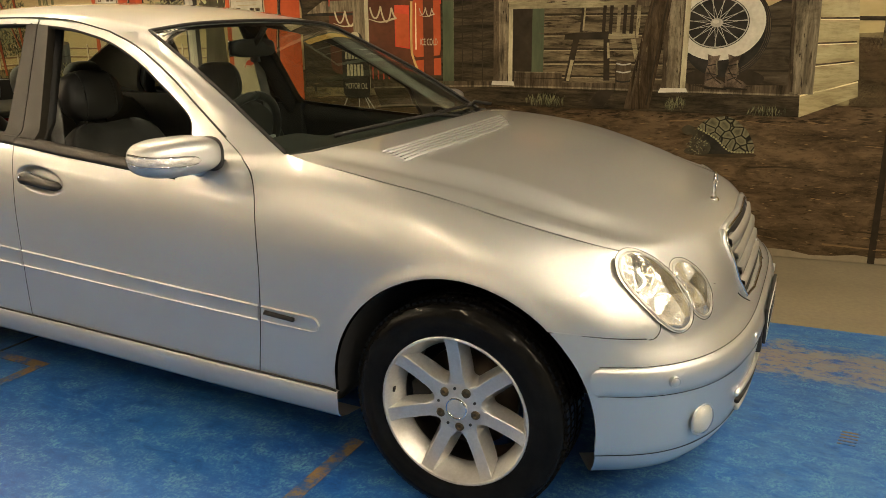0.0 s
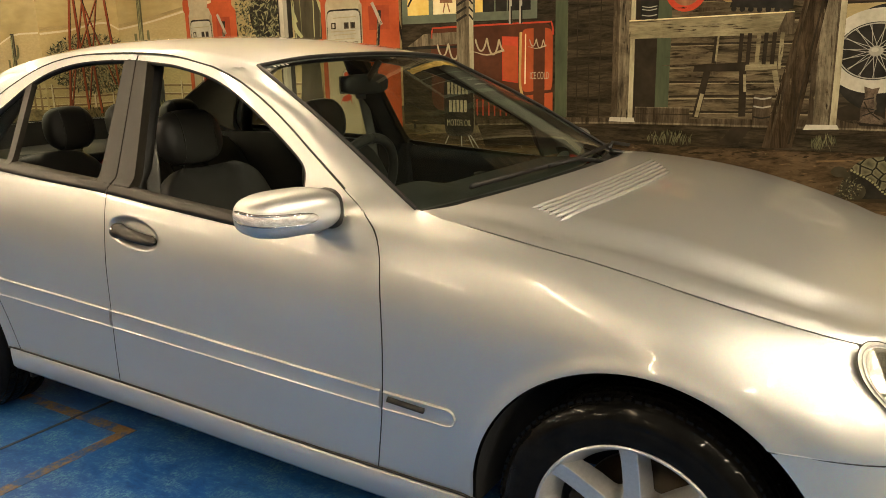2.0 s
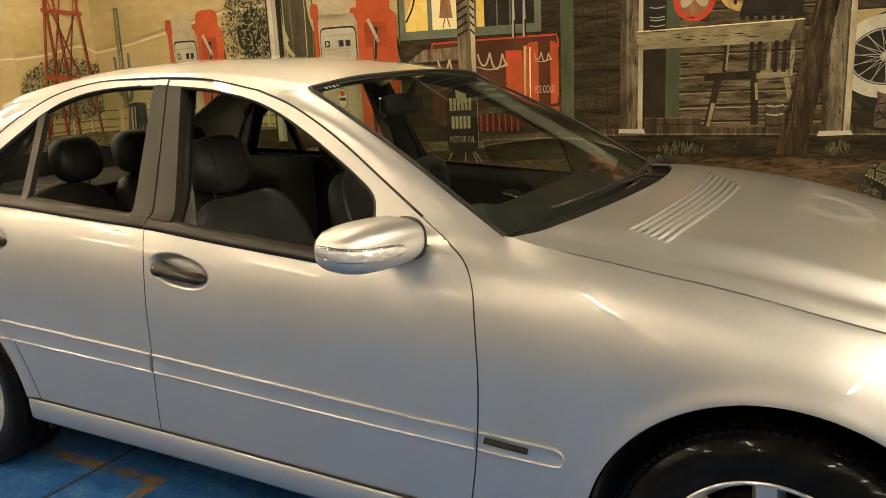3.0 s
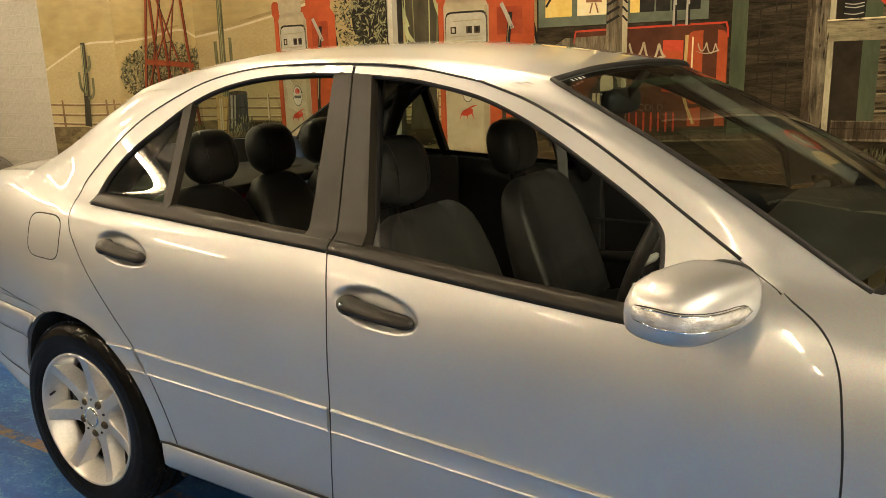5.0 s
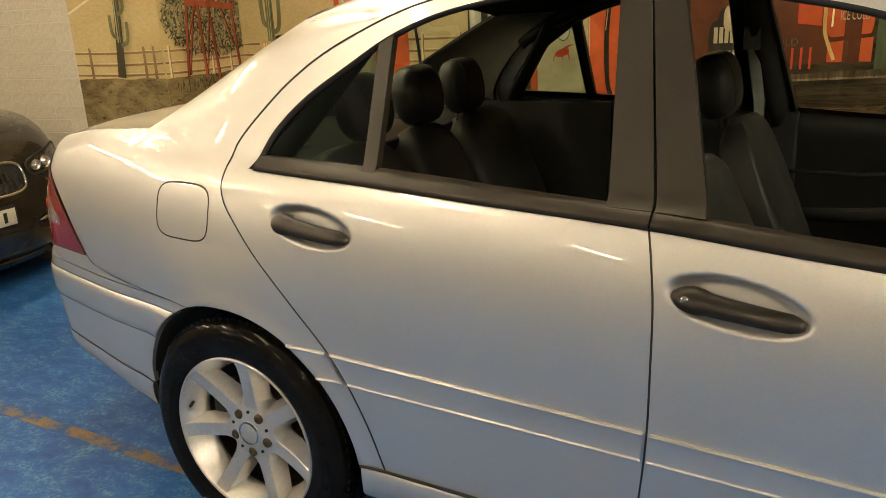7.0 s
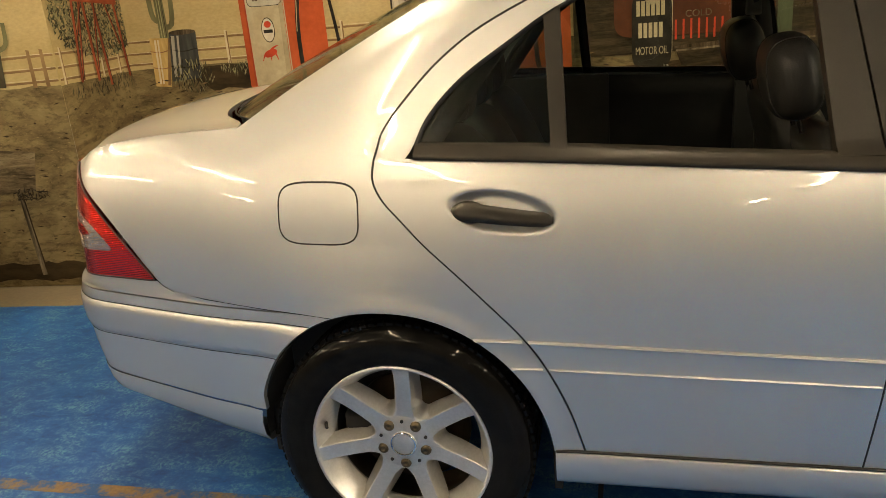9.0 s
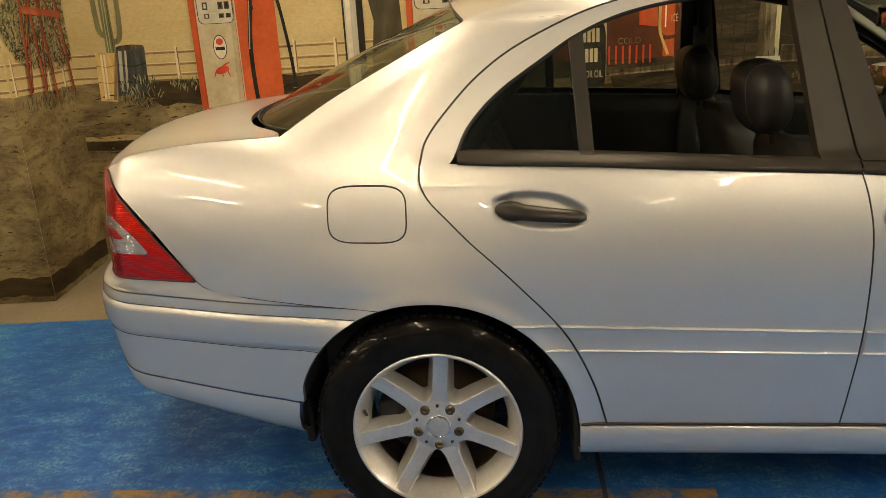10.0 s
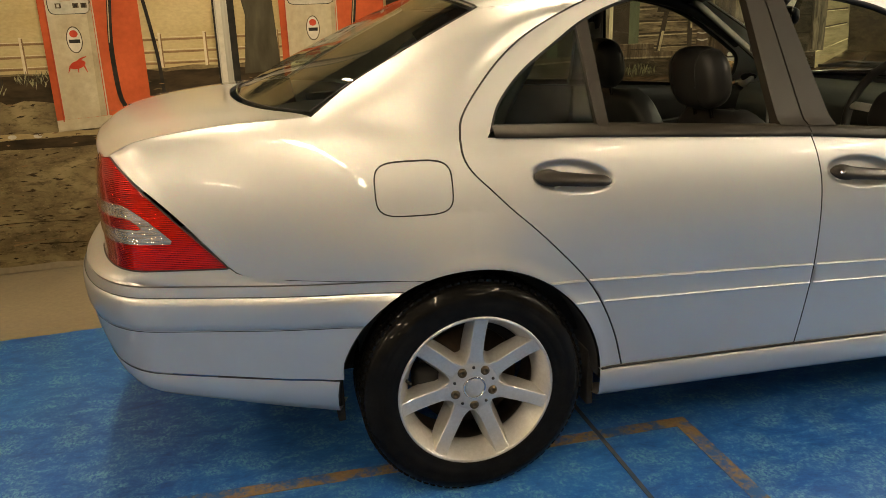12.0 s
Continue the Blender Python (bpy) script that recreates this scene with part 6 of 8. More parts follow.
def wood_paint(name, dark, mid, pale, scale, stretch, grime=0.8):
    """Painted weathered wood: long streaks along the grain, darker stains, a few pale scrapes."""
    m, n, l, bs = material("paint_" + name)
    long = noise_tex(n, l, scale, 8.0, stretch, 0.66, 0.5)
    stain = noise_tex(n, l, scale * 0.9, 8.0, (1, 1, 1), 0.7, 0.6)
    hair = noise_tex(n, l, scale * 9, 6.0, stretch, 0.7)
    a = ramp(n, l, long.outputs[0], ((0.36, dark), (0.48, mid), (0.64, pale)))
    g = ramp(n, l, stain.outputs[0], ((0.36, (0.38, 0.36, 0.33)), (0.52, (1, 1, 1))))
    c = mix_colour(n, l, grime, a.outputs[0], g.outputs[0], "MULTIPLY")
    h = ramp(n, l, hair.outputs[0], ((0.38, (0.55, 0.53, 0.50)), (0.50, (1, 1, 1))))
    c = mix_colour(n, l, grime, c, h.outputs[0], "MULTIPLY")
    l.new(c, bs.inputs["Base Color"])
    bs.inputs["Roughness"].default_value = 0.64
    bs.inputs["Specular IOR Level"].default_value = 0.1
    bump(n, l, long.outputs[0], bs, 0.12, 0.0012)
    return m


SAND = ground_paint("sand", (0.060, 0.044, 0.021), (0.155, 0.118, 0.056), (0.26, 0.205, 0.10), 2.6, (1, 1, 2.2))
EARTH = ground_paint("earth", (0.028, 0.019, 0.010), (0.078, 0.050, 0.025), (0.138, 0.093, 0.048), 2.8, (1, 1, 3.2))
EARTH_DARK = brush("earth_dark", (0.018, 0.013, 0.0075), (0.056, 0.038, 0.019), 6, (1, 1, 3))
EARTH_LIGHT = brush("earth_light", (0.136, 0.084, 0.036), (0.208, 0.140, 0.064), 8, (1, 1, 4))
FENCE = brush("fence_wood", (0.16, 0.10, 0.045), (0.26, 0.17, 0.08), 9)
FENCE_LIGHT = brush("fence_light", (0.50, 0.42, 0.26), (0.62, 0.54, 0.36), 9)
ORANGE = brush("pump_orange", (0.34, 0.062, 0.020), (0.47, 0.098, 0.031), 3)
ORANGE_DARK = brush("pump_orange_shade", (0.26, 0.045, 0.018), (0.36, 0.07, 0.026), 4)
CREAM = brush("pump_cream", (0.36, 0.305, 0.19), (0.46, 0.40, 0.275), 4)
CREAM_DARK = brush("pump_cream_shade", (0.289, 0.238, 0.145), (0.391, 0.332, 0.212), 4)
INK = brush("ink", (0.012, 0.011, 0.009), (0.030, 0.026, 0.020), 12)
GLASSY = brush("dial_glass", (0.357, 0.340, 0.264), (0.468, 0.442, 0.357), 9)
RED = brush("red", (0.42, 0.045, 0.022), (0.52, 0.07, 0.03), 6)
RUST = brush("rust_red", (0.20, 0.045, 0.020), (0.32, 0.085, 0.035), 12, (1, 1, 0.4))
COLA_DARK = brush("cooler_shade", (0.060, 0.022, 0.012), (0.11, 0.038, 0.018), 4)
LEAF = brush("leaf", (0.035, 0.038, 0.020), (0.085, 0.085, 0.045), 14)
LEAF_LIGHT = brush("leaf_light", (0.20, 0.19, 0.10), (0.30, 0.28, 0.15), 14)
CACTUS = brush("cactus", (0.10, 0.098, 0.048), (0.19, 0.182, 0.09), 16, (1, 1, 0.3))
CACTUS_DARK = brush("cactus_dark", (0.040, 0.035, 0.021), (0.072, 0.062, 0.037), 16, (1, 1, 0.3))
CACTUS_LIGHT = brush("cactus_light", (0.30, 0.31, 0.15), (0.40, 0.40, 0.21), 16, (1, 1, 0.3))
BOARD = wood_paint("weathered_board", (0.036, 0.027, 0.015), (0.112, 0.085, 0.047), (0.205, 0.165, 0.098), 3.2, (1, 1, 7))
BOARD_DARK = wood_paint("dark_board", (0.012, 0.009, 0.005), (0.034, 0.025, 0.014), (0.070, 0.053, 0.030), 3.2, (1, 1, 7))
BOARD_LIT = wood_paint("sunlit_board", (0.25, 0.20, 0.10), (0.37, 0.31, 0.165), (0.45, 0.385, 0.215), 2.6, (1, 1, 5), 0.35)
POST = wood_paint("grey_post", (0.050, 0.039, 0.024), (0.145, 0.118, 0.074), (0.27, 0.225, 0.148), 4.5, (4.5, 1, 0.45))
POST_LIT = wood_paint("sunlit_post", (0.26, 0.22, 0.135), (0.42, 0.37, 0.235), (0.50, 0.45, 0.305), 5, (3, 1, 0.5), 0.4)
SHADED = wood_paint("shaded_wall", (0.018, 0.013, 0.0075), (0.048, 0.036, 0.021), (0.088, 0.068, 0.041), 2.4, (1, 1, 5), 0.5)
PLANK = wood_paint("dark_plank", (0.014, 0.009, 0.0045), (0.045, 0.029, 0.015), (0.098, 0.068, 0.037), 5, (4.5, 1, 0.45))
POST_DARK = wood_paint("shaded_post", (0.022, 0.016, 0.009), (0.070, 0.050, 0.029), (0.130, 0.097, 0.058), 4.5, (4.5, 1, 0.45))
RAILW = wood_paint("pale_rail", (0.12, 0.098, 0.056), (0.27, 0.228, 0.132), (0.35, 0.30, 0.18), 3.5, (0.6, 1, 5), 0.6)
GREEN = brush("green_frame", (0.050, 0.062, 0.035), (0.085, 0.10, 0.055), 7, (2, 1, 0.4))
TEAL = brush("teal_frame", (0.10, 0.12, 0.085), (0.15, 0.17, 0.12), 6)
GAPLINE = brush("shadow_line", (0.018, 0.013, 0.008), (0.035, 0.026, 0.016), 9)
AMBER = brush("lamplight", (0.70, 0.46, 0.08), (0.82, 0.64, 0.22), 5)
PALE = brush("pale_lamplight", (0.78, 0.66, 0.34), (0.85, 0.76, 0.48), 5)
BLUEGREY = brush("drum_blue", (0.030, 0.032, 0.030), (0.075, 0.078, 0.070), 9, (3, 1, 0.4))
OCHRE = brush("drum_ochre", (0.40, 0.26, 0.08), (0.58, 0.42, 0.17), 9, (3, 1, 0.6))
METALW = brush("pole_grey", (0.30, 0.28, 0.23), (0.40, 0.38, 0.31), 8, (3, 1, 0.2))
WHITE = brush("white", (0.44, 0.405, 0.315), (0.56, 0.525, 0.43), 6)
LEATHERP = wood_paint("boot_brown", (0.040, 0.028, 0.018), (0.095, 0.068, 0.045), (0.17, 0.125, 0.085), 12, (1, 1, 1), 0.7)
SHELL = brush("shell", (0.085, 0.078, 0.045), (0.155, 0.142, 0.085), 22)
SHELL_DARK = brush("shell_dark", (0.035, 0.030, 0.018), (0.065, 0.056, 0.034), 14)
COPPER = brush("copper", (0.20, 0.095, 0.045), (0.32, 0.17, 0.085), 9, (2, 1, 0.4))

FACES = {"main": lambda s, z, h: (s, -h, z), "side": lambda s, z, h: (-2.24 + h, s, z), "front": lambda s, z, h: (s, -0.70 - h, z)}


def daub(name, pts, mat, layer, face="main", label=""):
    """One painted shape, given by its corners along the wall and up it."""
    f = FACES[face]
    ob = mesh_object(name, [f(s, z, 0.0012 * layer + 0.002) for s, z in pts], [list(range(len(pts)))], mat, mural, label, False)
    return ob


def rect(name, s0, z0, s1, z1, mat, layer, face="main", label=""):
    return daub(name, [(s0, z0), (s1, z0), (s1, z1), (s0, z1)], mat, layer, face, label)


def round_shape(name, c, r, mat, layer, face="main", n=32, power=2.0, turn=0.0, label=""):
    pts = []
    for t in np.linspace(0, 2 * math.pi, n, endpoint=False):
        a, b = math.cos(t), math.sin(t)
        x, y = r[0] * math.copysign(abs(a) ** (2 / power), a), r[1] * math.copysign(abs(b) ** (2 / power), b)
        pts.append((c[0] + x * math.cos(turn) - y * math.sin(turn), c[1] + x * math.sin(turn) + y * math.cos(turn)))
    return daub(name, pts, mat, layer, face, label)


def stroke(name, pts, width, mat, layer, face="main", smooth=True, label="", n=24):
    """A brush stroke of a given width along a line; width may taper."""
    p = smooth_line(pts, n) if smooth and len(pts) > 2 else np.array(pts, float)
    w = np.linspace(width[0], width[1], len(p)) if isinstance(width, tuple) else np.full(len(p), width)
    d = np.gradient(p, axis=0)
    d /= np.maximum(np.linalg.norm(d, axis=1, keepdims=True), 1e-9)
    nrm = np.stack([-d[:, 1], d[:, 0]], 1) * w[:, None] / 2
    f = FACES[face]
    h = 0.0012 * layer + 0.002
    v = [f(*q, h) for q in p + nrm] + [f(*q, h) for q in p - nrm]
    k = len(p)
    return mesh_object(name, v, [[i, i + 1, k + i + 1, k + i] for i in range(k - 1)], mat, mural, label, False)


def scatter(name, n, inside, size, mats, layer, face="main", seed=1, lean=None):
    """Many small brush dabs in one mesh for each colour (leaves, grass, pebbles, cracks)."""
    rnd = random.Random(seed)
    f = FACES[face]
    for k, mat in enumerate(mats):
        v, q = [], []
        h = 0.0012 * (layer + k) + 0.002
        while len(q) < n // len(mats):
            s, z = inside(rnd)
            a = lean(rnd) if lean else rnd.uniform(0, math.pi)
            L, W = rnd.uniform(*size[0]), rnd.uniform(*size[1])
            c, d = math.cos(a), math.sin(a)
            o = len(v)
            v += [f(s + x * c - y * d, z + x * d + y * c, h) for x, y in ((-L / 2, 0), (0, -W / 2), (L / 2, 0), (0, W / 2))]
            q.append([o, o + 1, o + 2, o + 3])
        tagged(mesh_object(name, v, q, mat, mural, "", False), kind="stuff")


def wavy(s0, s1, z, amp, n=26, seed=3):
    rnd = random.Random(seed)
    return [(s, z + rnd.uniform(-amp, amp)) for s in np.linspace(s0, s1, n)]


TOP = CEILING - 0.01
# sky, dunes, ground
rect("painted_sky", -2.238, 0.9, 0.30, TOP, SKY, 0, label="hazy tan painted sky")
daub("painted_dune", [(-2.238, 1.0), (-2.238, 1.615), (-1.92, 1.655), (-1.46, 1.735), (-1.0, 1.82), (0.3, 1.90), (0.3, 1.0)], DUNE, 1)
stroke("dune_crest", [(-2.238, 1.617), (-1.92, 1.657), (-1.46, 1.737), (-1.0, 1.822), (0.3, 1.902)], 0.014, DUNE_LIGHT, 2)
stroke("dune_shade", [(-2.238, 1.640), (-1.92, 1.682), (-1.46, 1.762), (-1.0, 1.85)], (0.028, 0.012), DUNE_DARK, 1)
daub("painted_ground", wavy(-2.238, 1.3, 1.045, 0.008) + [(1.3, 0.0), (-2.238, 0.0)], SAND, 2, label="painted sandy ground")
daub("painted_earth", [(-0.4, 0.0), (-0.4, 0.74), (0.2, 0.86), (1.2, 0.90), (9.1, 0.90), (9.1, 0.0)], EARTH, 3, label="painted brown earth")
rnd0 = random.Random(4)
for i in range(12):
    s0, z0, w0 = rnd0.uniform(-2.2, -0.2), rnd0.uniform(0.05, 1.0), rnd0.uniform(0.15, 0.7)
    stroke("ground_streak", [(s0, z0), (s0 + w0 * 0.5, z0 + rnd0.uniform(-0.02, 0.02)), (min(s0 + w0, 0.6), z0 + rnd0.uniform(-0.02, 0.02))], (rnd0.uniform(0.004, 0.013), 0.002), (EARTH_DARK, SAND, EARTH_LIGHT, EARTH_DARK)[i % 4], 4)
for i in range(46):
    s0, z0, w0 = rnd0.uniform(0.2, 4.6), rnd0.uniform(0.04, 0.82), rnd0.uniform(0.2, 0.8)
    stroke("ground_streak", [(s0, z0), (s0 + w0 * 0.5, z0 + rnd0.uniform(-0.015, 0.015)), (s0 + w0, z0 + rnd0.uniform(-0.015, 0.015))], (rnd0.uniform(0.004, 0.012), 0.002), (EARTH_DARK, EARTH_LIGHT, EARTH)[i % 3], 5)
scatter("pebble", 420, lambda r: (r.uniform(-2.2, 4.6), r.uniform(0.02, 0.84)), ((0.006, 0.03), (0.003, 0.009)), (EARTH_DARK, EARTH_LIGHT, SAND), 6, seed=8, lean=lambda r: r.uniform(-0.2, 0.2))
scatter("pebble", 900, lambda r: (r.uniform(-2.2, 0.5), r.uniform(0.05, 1.0)), ((0.012, 0.07), (0.004, 0.012)), (EARTH_DARK, SAND, EARTH_DARK, EARTH_LIGHT), 6, seed=18, lean=lambda r: r.uniform(-0.25, 0.25))
scatter("pebble", 900, lambda r: (r.uniform(0.4, 4.6), r.uniform(0.05, 0.82)), ((0.012, 0.06), (0.003, 0.009)), (EARTH_DARK, EARTH, EARTH_LIGHT), 6, seed=19, lean=lambda r: r.uniform(-0.2, 0.2))
daub("painted_shadow", wavy(-1.95, -0.25, 1.03, 0.010, 20, 5) + wavy(-0.25, -1.75, 0.90, 0.02, 20, 6), EARTH_DARK, 5)
daub("island_edge", wavy(-2.238, -0.2, 0.745, 0.006, 20, 7) + wavy(-0.2, -2.238, 0.715, 0.006, 20, 9), DUNE_DARK, 5)
daub("island_shade", wavy(-2.238, -0.2, 0.715, 0.005, 20, 7) + wavy(-0.2, -2.238, 0.665, 0.010, 20, 19), EARTH_DARK, 5)
for c in ((-1.76, 0.730), (-1.64, 0.728), (-1.2, 0.732)):
    round_shape("chip", c, (0.022, 0.012), WHITE, 6, n=7)
daub("wall_foot", wavy(-2.238, 4.6, 0.035, 0.012, 60, 11) + [(4.6, 0.0), (-2.238, 0.0)], CONCRETE, 7)


def fence(face, posts, s0, s1, zr=(1.195, 1.130, 1.072), layer=3, drop=0.0):
    for z in zr:
        stroke("fence_rail", [(s0, z), ((s0 + s1) / 2, z - 0.006), (s1, z + drop)], 0.011, FENCE, layer, face)
        stroke("rail_light", [(s0, z + 0.006), (s1, z + 0.006 + drop)], 0.003, FENCE_LIGHT, layer, face, False)
    for p in posts:
        daub("fence_post", [(p - 0.011, 1.045), (p + 0.011, 1.045), (p + 0.009, 1.222), (p - 0.008, 1.226)], FENCE_LIGHT if p > -2.3 else FENCE, layer + 1, face)
        rect("post_shade", p + 0.003, 1.045, p + 0.010, 1.220, FENCE, layer + 2, face)


fence("main", (-1.64, -1.22, -0.975, -0.745, -0.36), -2.238, 0.25)


def in_oval(c, r):
    def pick(rn):
        while True:
            a, b = rn.uniform(-1, 1), rn.uniform(-1, 1)
            if a * a + b * b < 1 and rn.random() > 0.4 * (a * a + b * b):
                return c[0] + a * r[0], c[1] + b * r[1]
    return pick


# two-armed cactus and oil drums
stroke("cactus_trunk", [(-2.0, 1.20), (-2.0, 1.50), (-1.99, 1.92)], (0.055, 0.046), CACTUS, 5)
stroke("cactus_arm", [(-2.0, 1.29), (-2.045, 1.32), (-2.055, 1.42), (-2.058, 1.58)], (0.03, 0.028), CACTUS, 5)
stroke("cactus_arm", [(-1.99, 1.26), (-1.945, 1.28), (-1.93, 1.38), (-1.925, 1.60)], (0.03, 0.026), CACTUS, 5)
for o in (-0.014, 0.0, 0.014):
    stroke("cactus_rib", [(-2.0 + o, 1.21), (-1.99 + o, 1.90)], 0.004, CACTUS_LIGHT if o < 0.01 else CACTUS_DARK, 6, smooth=False)
daub("painted_drum", [(-2.105, 0.945), (-2.012, 0.935), (-1.962, 1.205), (-2.092, 1.212)], OCHRE, 7, label="painted ochre oil drum")
daub("painted_drum", [(-2.000, 0.965), (-1.822, 0.975), (-1.812, 1.232), (-1.970, 1.232)], BLUEGREY, 8, label="painted dark oil drum")
round_shape("drum_top", (-1.891, 1.232), (0.079, 0.014), POST_DARK, 9)
for a, w in ((-1.955, 0.020), (-1.925, 0.012)):
    stroke("drum_shine", [(a - 0.018, 0.99), (a + 0.004, 1.215)], w, METALW, 9, smooth=False)
for a, w in ((-2.072, 0.012), (-2.055, 0.010)):
    stroke("drum_shine", [(a, 0.955), (a + 0.012, 1.20)], w, DUNE_LIGHT, 8, smooth=False)
stroke("drum_shade", [(-2.022, 0.945), (-1.972, 1.205)], 0.018, FENCE, 8, smooth=False)
for z in (1.05, 1.14):
    stroke("drum_band", [(-1.99 + 0.02 * (z > 1.1), z), (-1.90, z - 0.012), (-1.817, z)], 0.006, INK, 9)
    stroke("drum_band", [(-2.10, z), (-2.04, z - 0.010), (-1.985, z)], 0.005, COPPER, 8)
scatter("weed", 150, in_oval((-1.87, 0.99), (0.13, 0.09)), ((0.02, 0.06), (0.003, 0.007)), (INK, LEAF, LEAF_LIGHT), 10, seed=3, lean=lambda r: r.uniform(1.0, 2.1))
scatter("weed", 90, in_oval((-1.60, 1.02), (0.10, 0.035)), ((0.02, 0.05), (0.002, 0.005)), (LEAF, LEAF_LIGHT), 6, seed=5, lean=lambda r: r.uniform(1.0, 2.1))


def pump(x, w, side, zc, label):
    """A painted fuel pump: cream front panel, orange flanks, rounded head, dial and hose."""
    z0 = 0.742
    daub("pump_flank", [(x - 0.035, z0), (x + w + side, z0 + 0.05), (x + w + side, zc - 0.03), (x + w + side * 0.8, zc + 0.02), (x + w, zc + 0.03), (x - 0.035, zc - 0.02)], ORANGE, 9, label=label)
    daub("pump_flank_shade", [(x + w + 0.03, z0 + 0.10), (x + w + side - 0.02, z0 + 0.12), (x + w + side - 0.02, zc - 0.35), (x + w + 0.04, zc - 0.30)], ORANGE, 10)
    daub("pump_front", [(x + 0.004, z0 + 0.06), (x + w - 0.004, z0 + 0.07), (x + w, zc - 0.05), (x + w - 0.02, zc - 0.005), (x + 0.02, zc), (x, zc - 0.05)], CREAM, 10)
    daub("pump_front_shade", [(x + w - 0.035, z0 + 0.07), (x + w - 0.004, z0 + 0.07), (x + w, zc - 0.05), (x + w - 0.02, zc - 0.06)], CREAM_DARK, 11)
    daub("pump_base", [(x - 0.035, z0), (x + w + 0.02, z0 + 0.012), (x + w + 0.02, z0 + 0.07), (x - 0.035, z0 + 0.058)], CREAM, 11)
    round_shape("pump_head", (x + w * 0.45, zc + 0.035), (w * 0.42, 0.065), CREAM, 10, power=3)
    round_shape("pump_head_side", (x - 0.02, zc + 0.02), (0.03, 0.05), ORANGE, 9, power=3)
    round_shape("pump_head_side", (x + w + side * 0.45, zc + 0.045), (side * 0.42, 0.07), ORANGE, 10, power=3)
    rect("pump_slot", x + w + side * 0.2, zc - 0.22, x + w + side * 0.75, zc - 0.07, ORANGE_DARK, 11)
    c = (x + w * 0.5 + 0.004, zc - 0.242)
    round_shape("dial_frame", c, (w * 0.5 - 0.006, 0.162), INK, 11, power=9)
    round_shape("dial", (c[0] - 0.002, c[1] - 0.004), (w * 0.5 - 0.012, 0.155), GLASSY, 12, power=9)
    for zz, hh, at in ((zc - 0.205, 0.040, (0.16, 0.52, 0.70)), (zc - 0.328, 0.040, (0.20, 0.60, 0.76)), (zc - 0.374, 0.024, (0.22, 0.60, 0.78))):
        for a in at:
            rect("dial_figure", x + w * a, zz, x + w * (a + 0.13), zz + hh, POST_DARK, 13)
            rect("dial_figure_core", x + w * (a + 0.035), zz + hh * 0.2, x + w * (a + 0.095), zz + hh * 0.8, INK if a > 0.5 else GLASSY, 14)
    for zz, a, b in ((zc - 0.135, 0.22, 0.86), (zc - 0.222, 0.14, 0.82), (zc - 0.243, 0.22, 0.84), (zc - 0.272, 0.25, 0.80), (zc - 0.340, 0.34, 0.56)):
        stroke("dial_line", [(x + w * a, zz), (x + w * b, zz + 0.004)], 0.005, CREAM_DARK, 13, smooth=False)
    round_shape("emblem_edge", (x + w * 0.52, zc - 0.53), (0.038, 0.067), POST_DARK, 10.5)
    round_shape("emblem", (x + w * 0.52, zc - 0.53), (0.034, 0.062), WHITE, 11)
    round_shape("emblem_ring", (x + w * 0.52, zc - 0.50), (0.020, 0.018), RED, 12)
    rect("emblem_bar", x + w * 0.52 - 0.026, zc - 0.546, x + w * 0.52 + 0.026, zc - 0.528, INK, 12)
    round_shape("red_mark", (x + w * 0.50, zc - 0.655), (0.040, 0.020), RED, 11, turn=0.3)
    stroke("red_mark", [(x + w * 0.42, zc - 0.66), (x + w * 0.6, zc - 0.625), (x + w * 0.72, zc - 0.615)], (0.022, 0.004), RED, 11)
    for o in (-0.035, 0.0, 0.03):
        stroke("red_mark", [(x + w * 0.5 + o, zc - 0.66), (x + w * 0.5 + o * 1.4, zc - 0.695)], (0.009, 0.003), RED, 11, smooth=False)
    hx = x + w + side * 0.5
    stroke("hose", [(hx, zc - 0.10), (hx - 0.02, zc - 0.3), (hx - 0.045, zc - 0.55), (hx - 0.04, zc - 0.80), (hx - 0.02, zc - 0.88)], 0.024, INK, 12)
    stroke("hose_light", [(hx - 0.006, zc - 0.12), (hx - 0.026, zc - 0.3), (hx - 0.051, zc - 0.55)], 0.005, CREAM_DARK, 13)
    stroke("nozzle", [(hx - 0.055, zc - 0.05), (hx - 0.02, zc - 0.12), (hx + 0.012, zc - 0.19)], 0.022, METALW, 13)
    stroke("nozzle", [(hx + 0.01, zc - 0.17), (hx - 0.02, zc - 0.24), (hx - 0.012, zc - 0.34)], 0.014, INK, 13)
    stroke("hose", [(x + w + side * 0.85, zc - 0.02), (x + w + side * 1.12, zc - 0.35), (x + w + side * 1.28, zc - 0.62), (x + w + side * 1.33, zc - 0.85)], 0.018, INK, 8)
    for e in (x - 0.002, x + w + 0.004):
        stroke("pump_edge", [(e, z0 + 0.05), (e, zc - 0.05)], 0.006, CREAM if e > x else ORANGE_DARK, 12, smooth=False)


pump(-1.500, 0.215, 0.225, 1.735, "painted orange and cream fuel pump")

